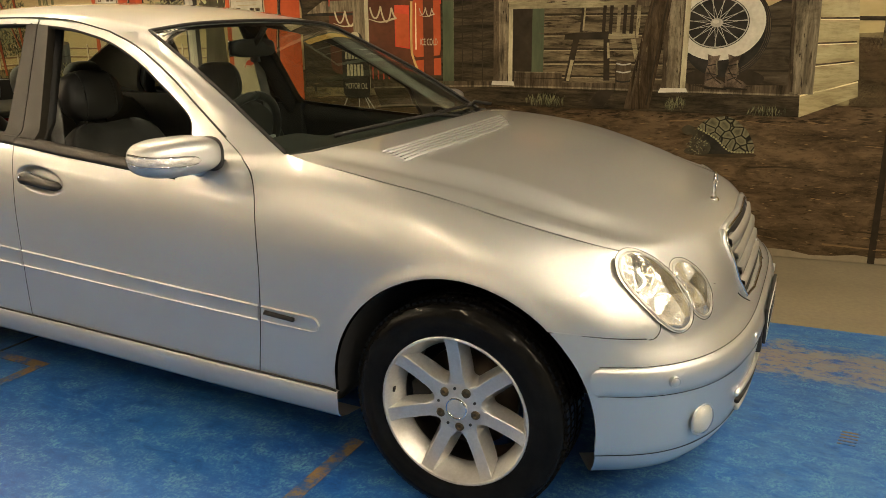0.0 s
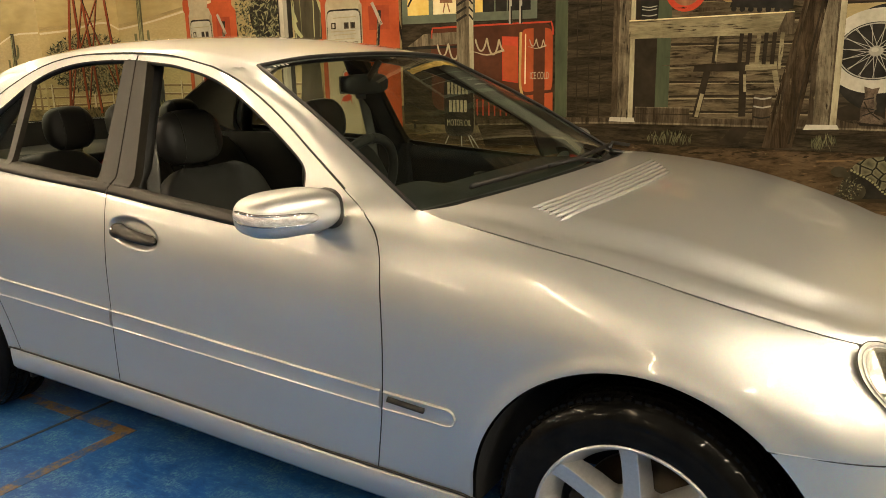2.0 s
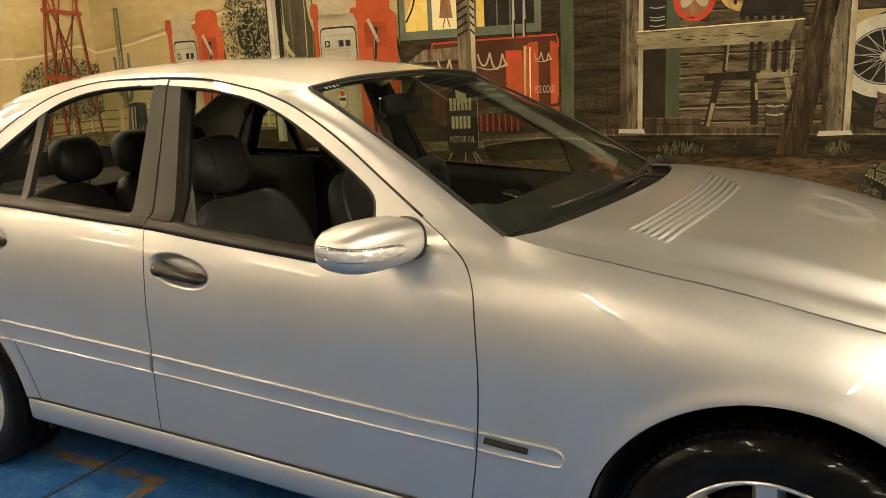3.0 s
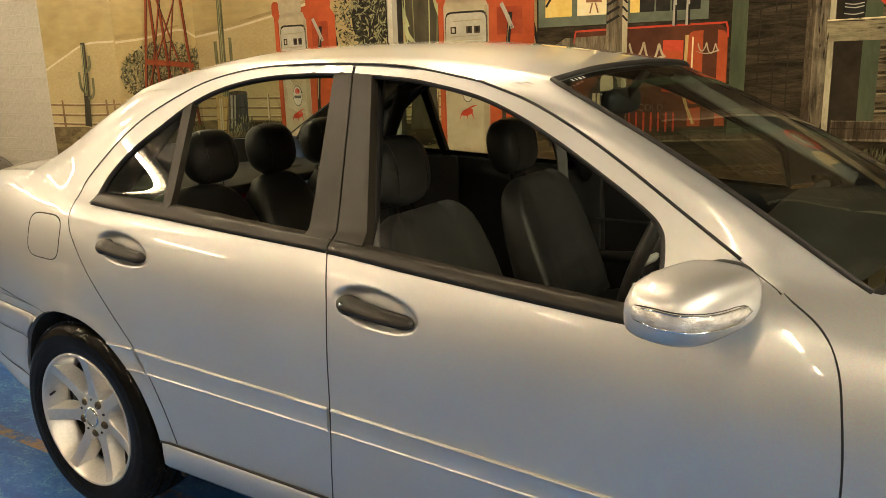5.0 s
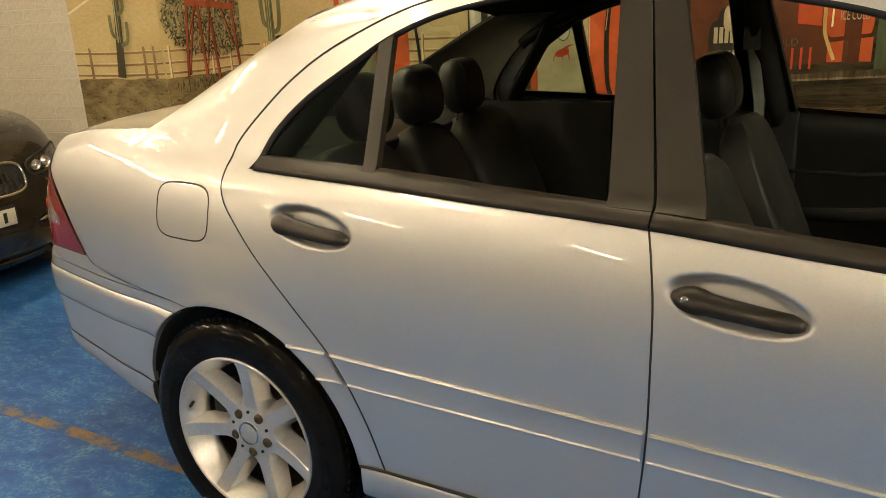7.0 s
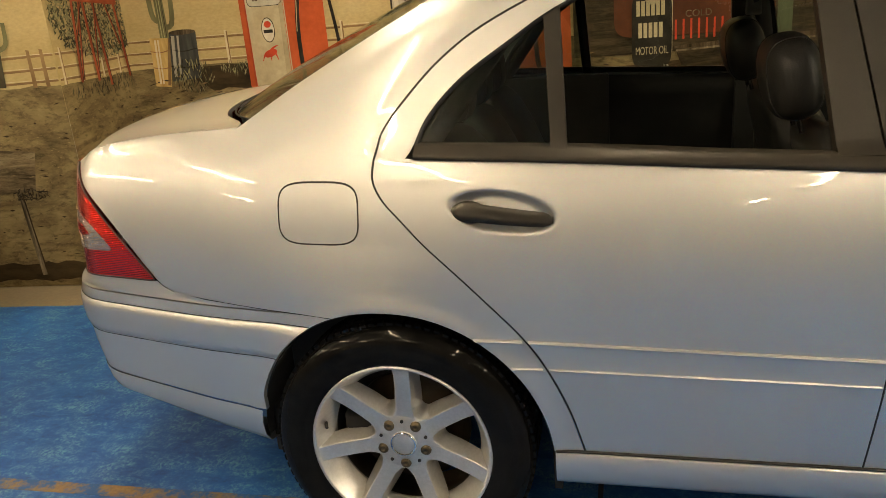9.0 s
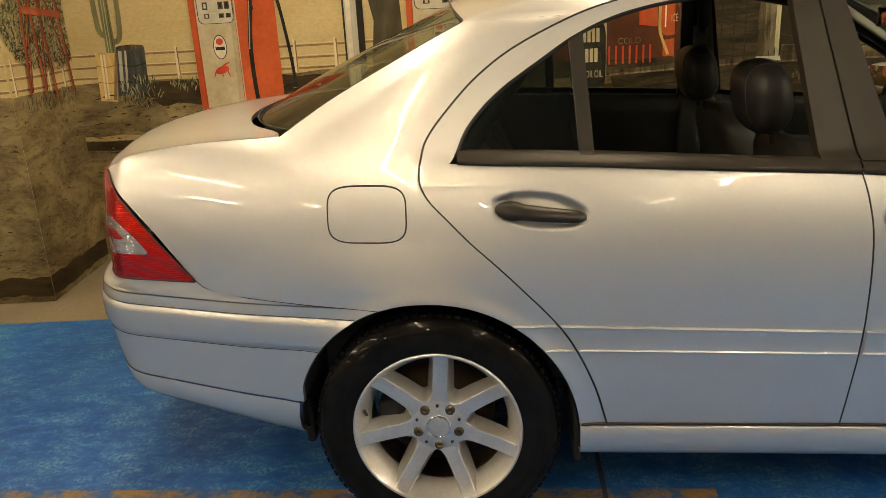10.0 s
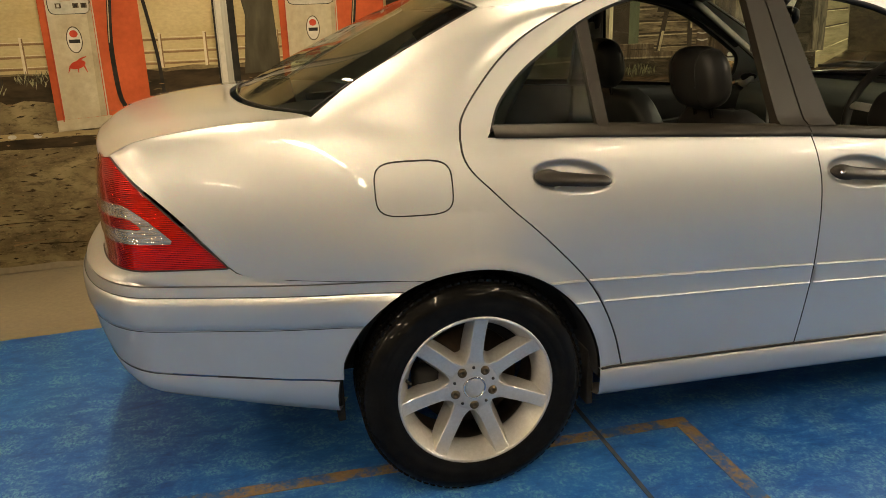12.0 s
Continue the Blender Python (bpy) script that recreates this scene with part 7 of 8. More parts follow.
# bush, pole, tall cactus and dark tree between the pumps
scatter("bush", 900, in_oval((-0.83, 1.70), (0.24, 0.27)), ((0.02, 0.055), (0.006, 0.014)), (INK, LEAF, LEAF_LIGHT), 5, seed=12)
round_shape("bush_core", (-0.80, 1.66), (0.14, 0.17), INK, 4, n=24)
daub("tree_trunk", [(-0.55, 0.99), (-0.35, 1.0), (-0.37, 1.40), (-0.30, 1.60), (-0.34, 1.9), (-0.58, 1.9), (-0.56, 1.5), (-0.52, 1.3)], CACTUS_DARK, 6)
for o in (0.0, 0.05, 0.1, 0.15, 0.2):
    stroke("cactus_rib", [(-0.55 + o, 1.50), (-0.56 + o * 1.1, 1.75), (-0.56 + o * 1.1, 1.95)], 0.007, (CACTUS_LIGHT, CACTUS, CACTUS_DARK)[int(o * 20) % 3], 7)
for p, q in (((-0.565, 1.62), (-0.50, 1.50)), ((-0.60, 1.85), (-0.54, 1.60)), ((-0.36, 1.85), (-0.31, 1.62))):
    stroke("cactus_arm", [p, ((p[0] + q[0]) / 2 - 0.015, (p[1] + q[1]) / 2), q], (0.035, 0.025), CACTUS_LIGHT, 8)
rect("pole", -0.690, 0.945, -0.612, TOP, METALW, 9, label="painted grey steel pole")
rect("pole_light", -0.672, 0.950, -0.645, TOP, WHITE, 10)
rect("pole_shade", -0.612, 0.945, -0.575, TOP, INK, 9)
rect("pole_edge", -0.690, 0.945, -0.680, TOP, INK, 10)

pump(-0.300, 0.280, 0.28, 1.75, "painted orange and cream fuel pump with a hose")

# station front: siding, window, post, cooler
rect("painted_siding", 0.275, 0.93, 1.30, TOP, BOARD_DARK, 8)
for z in (1.06, 1.18, 1.30, 1.43, 1.55, 1.72, 1.9):
    stroke("siding_gap", [(0.275, z), (0.8, z + 0.004), (1.30, z)], 0.009, GAPLINE, 9)
rect("window_frame", 0.285, 1.555, 1.185, 2.45, TEAL, 10, label="painted teal window frame")
rect("window_pane", 0.325, 1.605, 0.475, 2.40, AMBER, 11)
daub("curtain", [(0.325, 1.68), (0.37, 1.78), (0.43, 2.0), (0.475, 2.4), (0.325, 2.4)], OCHRE, 12)
stroke("curtain_fold", [(0.33, 1.66), (0.39, 1.78), (0.45, 2.1)], 0.012, INK, 13)
rect("window_pane", 0.505, 1.605, 0.665, 2.40, PALE, 11)
daub("lamp_shade", [(0.552, 1.672), (0.640, 1.668), (0.622, 1.80), (0.570, 1.80)], COPPER, 12)
stroke("lamp_leg", [(0.588, 1.668), (0.575, 1.615)], 0.008, COPPER, 12, smooth=False)
stroke("lamp_leg", [(0.605, 1.668), (0.62, 1.615)], 0.008, COPPER, 12, smooth=False)
rect("window_pane", 0.79, 1.605, 1.145, 2.40, INK, 11)
rect("window_pane", 0.79, 1.605, 0.84, 2.40, AMBER, 12)
for s in (0.92, 1.0):
    stroke("window_bar", [(s, 1.605), (s, 2.4)], 0.008, TEAL, 13, smooth=False)
for s in (1.02, 1.085):
    stroke("bottle", [(s, 1.53), (s, 1.80)], (0.022, 0.010), METALW, 14, smooth=False)
    stroke("bottle", [(s + 0.006, 1.53), (s + 0.006, 1.63)], 0.010, INK, 15, smooth=False)
daub("bench_top", [(0.315, 1.415), (0.67, 1.425), (0.67, 1.497), (0.44, 1.492)], POST, 12)
rect("bench_edge", 0.32, 1.400, 0.67, 1.416, INK, 12)
round_shape("cooler", (0.885, 1.275), (0.402, 0.262), COLA_DARK, 11, power=9, label="painted dark red drinks cooler")
stroke("cooler_rim", [(0.49, 1.46), (0.50, 1.515), (0.56, 1.525), (1.2, 1.532), (1.272, 1.525), (1.284, 1.46)], 0.010, RED, 12)
for s in np.linspace(0.72, 1.03, 9):
    stroke("cooler_rib", [(s, 0.99), (s, 1.09)], 0.010, RED if int(s * 100) % 2 else COLA_DARK, 12, smooth=False)
daub("cooler_door", [(0.965, 1.20), (1.068, 1.185), (1.068, 1.455), (0.965, 1.46)], RED, 12)
daub("cooler_lit", [(0.972, 1.21), (1.062, 1.195), (1.062, 1.40), (0.972, 1.41)], ORANGE, 13)
round_shape("cooler_front", (1.185, 1.315), (0.098, 0.185), ORANGE, 12, power=7)
daub("cooler_front_low", [(1.10, 1.02), (1.285, 1.02), (1.285, 1.13), (1.10, 1.11)], ORANGE, 12)
daub("cooler_shade", [(1.165, 1.02), (1.235, 1.02), (1.235, 1.50), (1.165, 1.50)], COLA_DARK, 13)
stroke("cooler_edge", [(1.085, 1.48), (1.080, 1.20), (1.095, 1.12), (1.13, 1.03)], 0.016, OCHRE, 13)
stroke("cooler_edge", [(1.115, 1.47), (1.112, 1.18)], 0.008, PALE, 13, smooth=False)
stroke("cooler_edge", [(1.10, 1.125), (1.28, 1.14)], 0.012, COLA_DARK, 14, smooth=False)
# brand marks stand as plain flowing bands, without letters
for s0, z0, k in ((0.79, 1.355, 1.0), (0.53, 1.33, 1.0), (1.140, 1.385, 0.55)):
    sweep = [(s0 + (0.045 * t - 0.016 * math.sin(2 * t)) * k * 0.55, z0 + (0.052 + 0.040 * math.cos(2 * t) + 0.012 * math.sin(0.9 * t)) * k) for t in np.linspace(0, 7.5, 60)]
    stroke("pale_mark", sweep, 0.011 * k, CREAM, 14, smooth=False)
    stroke("pale_mark", [(s0 - 0.01 * k, z0 + 0.02 * k), (s0 + 0.08 * k, z0 + 0.0 * k), (s0 + 0.19 * k, z0 + 0.025 * k)], (0.004 * k, 0.014 * k), CREAM, 15)


def lettering(words, s, z, height, mat, layer, width=None):
    cu = bpy.data.curves.new("lettering", "FONT")
    cu.body, cu.size, cu.align_x, cu.align_y = words, height / 0.7, "CENTER", "BOTTOM_BASELINE"
    cu.materials.append(mat)
    ob = new("lettering", cu)
    ob.parent = mural
    ob.matrix_local = pose(s, -(0.0012 * layer + 0.002), z, 90, 0, 0)
    if width:
        bpy.context.view_layer.update()
        ob.scale.x = width / max(ob.dimensions.x, 0.01)
    return ob


lettering("ICE COLD", 1.203, 1.208, 0.042, CREAM, 15, 0.118)
lettering("COLD", 0.91, 1.10, 0.034, POST, 14, 0.13)

rect("striped_post", 0.667, 0.93, 0.780, TOP, POST, 16, label="painted pale post with dark slanted stripes")
rect("striped_post_edge", 0.752, 0.93, 0.780, TOP, POST_LIT, 17)
for i in range(14):
    z = 1.56 + 0.045 * i
    stroke("stripe", [(0.668, z), (0.735, z + 0.035)], 0.014, INK, 17, smooth=False)
    stroke("stripe", [(0.752, z + 0.035), (0.779, z + 0.005)], 0.010, INK, 18, smooth=False)
# standing oil sign
round_shape("oil_sign", (0.675, 1.045), (0.102, 0.185), INK, 18, power=6, label="painted black standing oil sign")
round_shape("oil_sign_top", (0.675, 1.215), (0.060, 0.075), INK, 18, power=3)
round_shape("oil_can_mark", (0.675, 1.235), (0.036, 0.060), CREAM, 19, power=3)
for i, (w2, z2) in enumerate(((0.15, 1.120), (0.13, 1.010))):
    for k in range(6 if i == 0 else 5):
        ww = w2 / (6 if i == 0 else 5)
        rect("sign_bar", 0.672 - w2 / 2 + k * ww, z2, 0.672 - w2 / 2 + k * ww + ww * 0.72, z2 + 0.075, CREAM, 19)
lettering("MOTOR OIL", 0.675, 0.925, 0.040, CREAM, 20, 0.165)
for a, b in (((0.60, 0.86), (0.56, 0.78)), ((0.735, 0.87), (0.80, 0.735)), ((0.75, 0.87), (0.845, 0.735)), ((0.69, 0.86), (0.69, 0.78))):
    stroke("sign_leg", [a, b], 0.008, METALW, 18, smooth=False)

# door, posts, rail, bench wall
rect("green_jamb", 1.298, 0.96, 1.372, TOP, GREEN, 12, label="painted green door jamb")
rect("doorway", 1.372, 0.955, 1.64, TOP, BOARD_DARK, 11)
for s in (1.43, 1.50, 1.565):
    stroke("door_board", [(s, 0.96), (s, TOP)], 0.006, GAPLINE, 12, smooth=False)
rect("bench_wall", 1.64, 0.95, 2.70, TOP, BOARD, 10)
rect("dark_opening", 1.76, 0.97, 1.882, TOP, GAPLINE, 11)
rect("green_post", 1.882, 0.98, 1.955, TOP, GREEN, 12)
for i, z in enumerate((1.025, 1.105, 1.185, 1.270, 1.385, 1.50, 1.61, 1.72, 1.83, 1.95)):
    stroke("board_gap", [(1.957, z), (2.3, z + (0.004 if i % 2 else -0.003)), (2.67, z - 0.004)], 0.011, GAPLINE, 11)
    stroke("board_edge", [(1.957, z - 0.012), (2.3, z - 0.010), (2.67, z - 0.014)], 0.006, RAILW, 11)
scatter("wood_grain", 160, lambda r: (r.uniform(1.98, 2.65), r.uniform(1.0, 1.9)), ((0.05, 0.16), (0.004, 0.018)), (BOARD_DARK, POST_DARK), 12, seed=21, lean=lambda r: r.uniform(-0.06, 0.06))
rect("porch_post", 1.637, 0.985, 1.762, TOP, POST, 14, label="painted weathered porch post")
rect("porch_post_shade", 1.637, 0.985, 1.672, TOP, POST_DARK, 15)
daub("porch_post_light", [(1.734, 0.985), (1.760, 0.985), (1.758, TOP), (1.738, TOP)], POST_LIT, 15)
daub("post_foot", [(1.625, 0.966), (1.775, 0.962), (1.768, 0.988), (1.632, 0.990)], WHITE, 16)
daub("rail", [(1.727, 1.420), (2.570, 1.420), (2.565, 1.527), (1.727, 1.515)], RAILW, 16, label="painted pale porch rail")
daub("rail_shadow", [(2.485, 1.420), (2.570, 1.420), (2.565, 1.527), (2.525, 1.526)], POST_DARK, 17)
stroke("rail_edge", [(1.727, 1.517), (2.15, 1.523), (2.565, 1.529)], 0.006, PALE, 17)
round_shape("tin", (1.835, 1.595), (0.048, 0.078), INK, 17, power=7)
for z in (1.545, 1.575, 1.59, 1.64):
    stroke("tin_band", [(1.795, z), (1.835, z - 0.006), (1.876, z)], 0.005, METALW, 18)
round_shape("round_sign", (2.025, 1.665), (0.108, 0.112), RED, 13, label="painted round red sign")
round_shape("round_sign_face", (2.025, 1.668), (0.080, 0.084), COPPER, 14)
for sgn in (-1, 1):
    round_shape("emblem", (2.025 + sgn * 0.035, 1.672), (0.030, 0.050), CREAM, 15, turn=sgn * 0.5)
round_shape("round_sign", (2.255, 1.70), (0.105, 0.11), OCHRE, 13, label="painted round yellow sign")
round_shape("sign_mark", (2.23, 1.64), (0.010, 0.018), INK, 14)
daub("dark_awning", [(2.25, 1.565), (2.555, 1.545), (2.555, 1.78), (2.30, 1.76)], INK, 15)
for k in range(7):
    round_shape("awning_fringe", (2.27 + 0.042 * k, 1.556 - 0.003 * k), (0.014, 0.014), INK, 15, n=10)

# bench chair, crate, tin
daub("crate", [(1.77, 0.975), (2.075, 0.972), (2.072, 1.045), (1.775, 1.048)], POST_DARK, 14)
stroke("crate_edge", [(1.775, 1.046), (2.072, 1.043)], 0.006, POST, 15, smooth=False)
stroke("crate_edge", [(1.775, 1.010), (2.072, 1.008)], 0.004, GAPLINE, 15, smooth=False)
stroke("chair_leg", [(2.155, 1.24), (2.105, 0.992)], 0.036, GAPLINE, 16, smooth=False)
stroke("chair_leg_light", [(2.135, 1.12), (2.110, 0.995)], 0.020, RAILW, 17, smooth=False)
stroke("chair_leg", [(2.335, 1.24), (2.345, 1.0)], 0.036, GAPLINE, 16, smooth=False)
stroke("chair_leg_light", [(2.345, 1.22), (2.352, 1.13)], 0.014, RAILW, 17, smooth=False)
stroke("chair_leg", [(2.49, 1.24), (2.515, 1.13)], 0.026, RAILW, 16, smooth=False)
daub("chair_seat", [(2.082, 1.238), (2.36, 1.238), (2.36, 1.285), (2.088, 1.272)], GAPLINE, 17, label="painted dark wooden bench seat")
daub("chair_seat_lit", [(2.345, 1.240), (2.52, 1.246), (2.515, 1.285), (2.348, 1.280)], RAILW, 18)
stroke("chair_back_post", [(2.185, 1.28), (2.195, 1.42)], 0.022, GAPLINE, 16, smooth=False)
stroke("chair_back_light", [(2.195, 1.29), (2.203, 1.42)], 0.010, RAILW, 17, smooth=False)
for i, s in enumerate((2.315, 2.355, 2.40, 2.435, 2.475, 2.512)):
    stroke("chair_slat", [(s, 1.27), (s + 0.004, 1.43)], 0.020, RAILW if i in (2, 5) else GAPLINE, 19, smooth=False)
round_shape("tin", (2.442, 1.045), (0.046, 0.070), POST_DARK, 18, power=7, label="painted copper tin on the porch")
for z in (1.0, 1.055, 1.10):
    stroke("tin_band", [(2.400, z), (2.442, z - 0.007), (2.485, z)], 0.008, INK if z < 1.05 else METALW, 19)

# porch floor, leaning plank, second post
daub("porch_floor", [(0.55, 0.945), (1.3, 0.985), (3.40, 0.985), (3.40, 0.925), (1.3, 0.945)], POST_DARK, 12)
daub("porch_face", [(0.80, 0.93), (1.608, 0.953), (3.410, 0.930), (3.417, 0.812), (1.6, 0.842), (0.85, 0.80)], BOARD_DARK, 13, label="painted edge of the wooden porch")
stroke("porch_lip", [(0.80, 0.934), (1.608, 0.957), (2.5, 0.948), (3.41, 0.932)], 0.010, POST, 14)
daub("porch_end", [(3.410, 0.930), (3.417, 0.812), (3.698, 0.932), (3.690, 1.008)], BOARD_LIT, 14)
stroke("porch_end_edge", [(3.412, 0.93), (3.69, 1.01)], 0.008, PALE, 15, smooth=False)
scatter("grass", 110, in_oval((1.97, 0.875), (0.13, 0.030)), ((0.03, 0.06), (0.002, 0.005)), (CACTUS, LEAF, CACTUS), 15, seed=31, lean=lambda r: r.uniform(1.1, 2.0))
scatter("grass", 70, in_oval((2.75, 0.87), (0.06, 0.03)), ((0.03, 0.06), (0.002, 0.005)), (CACTUS, LEAF, CACTUS), 15, seed=32, lean=lambda r: r.uniform(1.1, 2.0))
scatter("grass", 60, in_oval((3.25, 0.84), (0.12, 0.025)), ((0.03, 0.05), (0.002, 0.005)), (LEAF, LEAF, CACTUS), 15, seed=33, lean=lambda r: r.uniform(1.1, 2.0))
daub("post_shadow", [(2.30, 0.945), (2.40, 0.945), (2.33, 0.845), (2.23, 0.848)], GAPLINE, 15)
rect("porch_post", 2.665, 0.958, 2.800, TOP, POST_DARK, 16, label="painted dark porch post with a sunlit edge")
rect("porch_post_mid", 2.690, 0.958, 2.762, TOP, POST, 17)
daub("porch_post_light", [(2.770, 0.960), (2.800, 0.962), (2.798, TOP), (2.776, TOP)], POST_LIT, 18)
daub("post_foot", [(2.648, 0.935), (2.815, 0.940), (2.805, 0.962), (2.660, 0.962)], WHITE, 19)
daub("leaning_plank", [(2.455, 0.838), (2.602, 0.838), (2.72, 1.62), (2.80, 2.15), (2.70, 2.15), (2.60, 1.55)], PLANK, 20, label="painted dark plank leaning on the post")
stroke("plank_edge", [(2.49, 0.86), (2.60, 1.45), (2.66, 1.8)], 0.012, POST_DARK, 21)
stroke("plank_edge", [(2.585, 0.86), (2.665, 1.4), (2.74, 1.9)], 0.010, GAPLINE, 21)

# wall beyond the post with the spare wheel
rect("wheel_wall", 2.70, 0.955, 3.36, TOP, SHADED, 10)
daub("sunlit_ground", [(2.80, 1.38), (3.21, 1.41), (3.29, 1.45), (3.32, 1.555), (2.80, 1.555)], DUNE_DARK, 12)
for z in (1.07, 1.19, 1.31, 1.44, 1.56, 1.70, 1.84):
    stroke("board_gap", [(2.80, z), (3.34, z - 0.006)], 0.011, GAPLINE, 11, smooth=False)
round_shape("tyre_shadow", (3.0, 1.02), (0.22, 0.06), GAPLINE, 12)
round_shape("painted_tyre", (2.992, 1.288), (0.240, 0.262), INK, 13, n=48, label="painted white-walled spare tyre")
for r0 in (0.215, 0.225, 0.234):
    pts = [(2.992 + (r0) * math.cos(a), 1.288 + (r0 + 0.02) * math.sin(a)) for a in np.linspace(-1.3, 0.9, 30)]
    stroke("tread_line", pts, 0.003, POST_DARK, 14, smooth=False)
round_shape("white_wall", (2.955, 1.325), (0.246, 0.206), WHITE, 15, n=48)
round_shape("wheel_dark", (2.945, 1.325), (0.172, 0.140), INK, 16, n=48)
stroke("wheel_rim", [(2.945 + 0.165 * math.cos(a), 1.325 + 0.133 * math.sin(a)) for a in np.linspace(0, 2 * math.pi, 49)], 0.006, METALW, 17, smooth=False)
for k in range(30):
    a, b = 2 * math.pi * k / 30, 2 * math.pi * (k + (1.6 if k % 2 else -1.6)) / 30
    stroke("spoke", [(2.945 + 0.03 * math.cos(a), 1.325 + 0.025 * math.sin(a)), (2.945 + 0.160 * math.cos(b), 1.325 + 0.130 * math.sin(b))], 0.0028, METALW, 17, smooth=False)
round_shape("hub", (2.945, 1.325), (0.032, 0.024), METALW, 18)
round_shape("hub_light", (2.94, 1.331), (0.016, 0.011), WHITE, 19)
for s0 in (2.945, 3.055):
    daub("boot", [(s0 - 0.04, 0.97), (s0 + 0.06, 0.962), (s0 + 0.078, 0.985), (s0 + 0.055, 1.005), (s0 + 0.018, 1.02), (s0 + 0.028, 1.07), (s0 + 0.020, 1.10), (s0 + 0.034, 1.15), (s0, 1.142), (s0 - 0.035, 1.155), (s0 - 0.028, 1.10), (s0 - 0.042, 1.05)], LEATHERP, 20, label="painted old leather boot")
    for za, zb in ((1.09, 1.10), (1.05, 1.04), (1.01, 1.03)):
        stroke("boot_crease", [(s0 - 0.03, za), (s0 + 0.018, zb)], 0.006, INK, 21, smooth=False)
    stroke("boot_sole", [(s0 - 0.04, 0.966), (s0 + 0.07, 0.962)], 0.009, INK, 21, smooth=False)
    stroke("boot_crease", [(s0 - 0.03, 1.08), (s0, 1.03), (s0 + 0.05, 0.99)], 0.006, GAPLINE, 21)
    stroke("boot_sole", [(s0 - 0.045, 0.972), (s0 + 0.08, 0.960)], 0.010, GAPLINE, 21, smooth=False)
    stroke("boot_light", [(s0 + 0.015, 1.12), (s0 + 0.025, 1.04)], 0.008, POST, 21, smooth=False)
daub("corner_post", [(3.358, 0.942), (3.475, 0.938), (3.468, 1.437), (3.46, TOP), (3.30, TOP), (3.322, 1.437)], POST, 16, label="painted weathered corner post")
stroke("corner_post_shade", [(3.36, 0.95), (3.33, 1.44), (3.31, TOP)], 0.022, POST_DARK, 17, smooth=False)
daub("sunlit_wall", [(3.475, 0.940), (3.692, 1.020), (3.648, 1.43), (3.62, TOP), (3.46, TOP), (3.468, 1.437)], BOARD_LIT, 15, label="painted sunlit weatherboard wall")
for za, zb in ((1.098, 1.120), (1.212, 1.220), (1.343, 1.341), (1.48, 1.47), (1.62, 1.60)):
    stroke("board_gap", [(3.472, za), (3.66, zb)], 0.008, POST_DARK, 16, smooth=False)
    stroke("board_light", [(3.472, za - 0.008), (3.66, zb - 0.008)], 0.004, PALE, 16, smooth=False)
daub("scrub", wavy(3.66, 4.6, 1.25, 0.02, 12, 41) + [(4.6, 0.88), (3.66, 0.88)], EARTH, 9)
rect("far_sky", 3.60, 1.2, 9.1, TOP, SKY, 8)
daub("far_scrub", [(3.60, 0.88), (3.60, 1.26), (4.6, 1.30), (9.1, 1.28), (9.1, 0.88)], SAND, 9)
for z in (1.34, 1.47):
    stroke("fence_rail", [(3.64, z), (4.6, z - 0.02)], 0.022, BOARD_DARK, 12, smooth=False)
for s in (3.80, 4.2):
    rect("fence_post", s - 0.02, 1.18, s + 0.02, 1.62, BOARD, 13)
# dark strip painted for the shaded crease in the wall, right of the porch
daub("crease_shade", [(3.858, 0.0), (3.895, 0.0), (3.885, 1.1), (3.858, 1.1)], GAPLINE, 8, label="dark strip painted as the wall's shaded crease")

# tortoise
def shell_paint():
    """Olive plates with dark lines between them."""
    m, n, l, bs = material("paint_shell_plates")
    co, cell = n.new("ShaderNodeTexCoord"), n.new("ShaderNodeTexVoronoi")
    cell.feature = "DISTANCE_TO_EDGE"
    cell.inputs["Scale"].default_value = 20.0
    l.new(co.outputs["Object"], cell.inputs["Vector"])
    speck = noise_tex(n, l, 90.0, 5.0, (1, 1, 1), 0.7)
    c = ramp(n, l, cell.outputs["Distance"], ((0.04, (0.013, 0.011, 0.007)), (0.10, (0.150, 0.138, 0.082)), (0.22, (0.115, 0.104, 0.060)), (0.40, (0.062, 0.055, 0.032))))
    col = mix_colour(n, l, 0.5, c.outputs[0], speck.outputs[0], "OVERLAY")
    l.new(col, bs.inputs["Base Color"])
    bs.inputs["Roughness"].default_value = 0.64
    bs.inputs["Specular IOR Level"].default_value = 0.1
    return m


PLATES = shell_paint()
round_shape("tortoise_shadow", (3.02, 0.588), (0.20, 0.020), EARTH_DARK, 8)
daub("tortoise_belly", [(2.885, 0.735), (2.99, 0.68), (3.06, 0.62), (3.10, 0.592), (2.94, 0.585), (2.90, 0.64)], INK, 9)
for c, r in (((2.875, 0.635), (0.030, 0.045)), ((2.935, 0.622), (0.032, 0.040)), ((2.850, 0.600), (0.030, 0.018)), ((2.925, 0.592), (0.030, 0.014))):
    round_shape("tortoise_leg", c, r, SHELL_DARK, 10, n=16)
round_shape("tortoise_head", (2.835, 0.722), (0.038, 0.028), SHELL_DARK, 9, n=16, label="painted tortoise head")
daub("tortoise_neck", [(2.85, 0.70), (2.90, 0.65), (2.94, 0.70), (2.90, 0.75)], SHELL_DARK, 9)
shell = [(2.885, 0.737), (2.916, 0.773), (2.966, 0.796), (3.055, 0.805), (3.133, 0.754), (3.184, 0.685), (3.202, 0.608), (3.096, 0.604), (3.049, 0.623), (2.987, 0.681), (2.885, 0.737)]
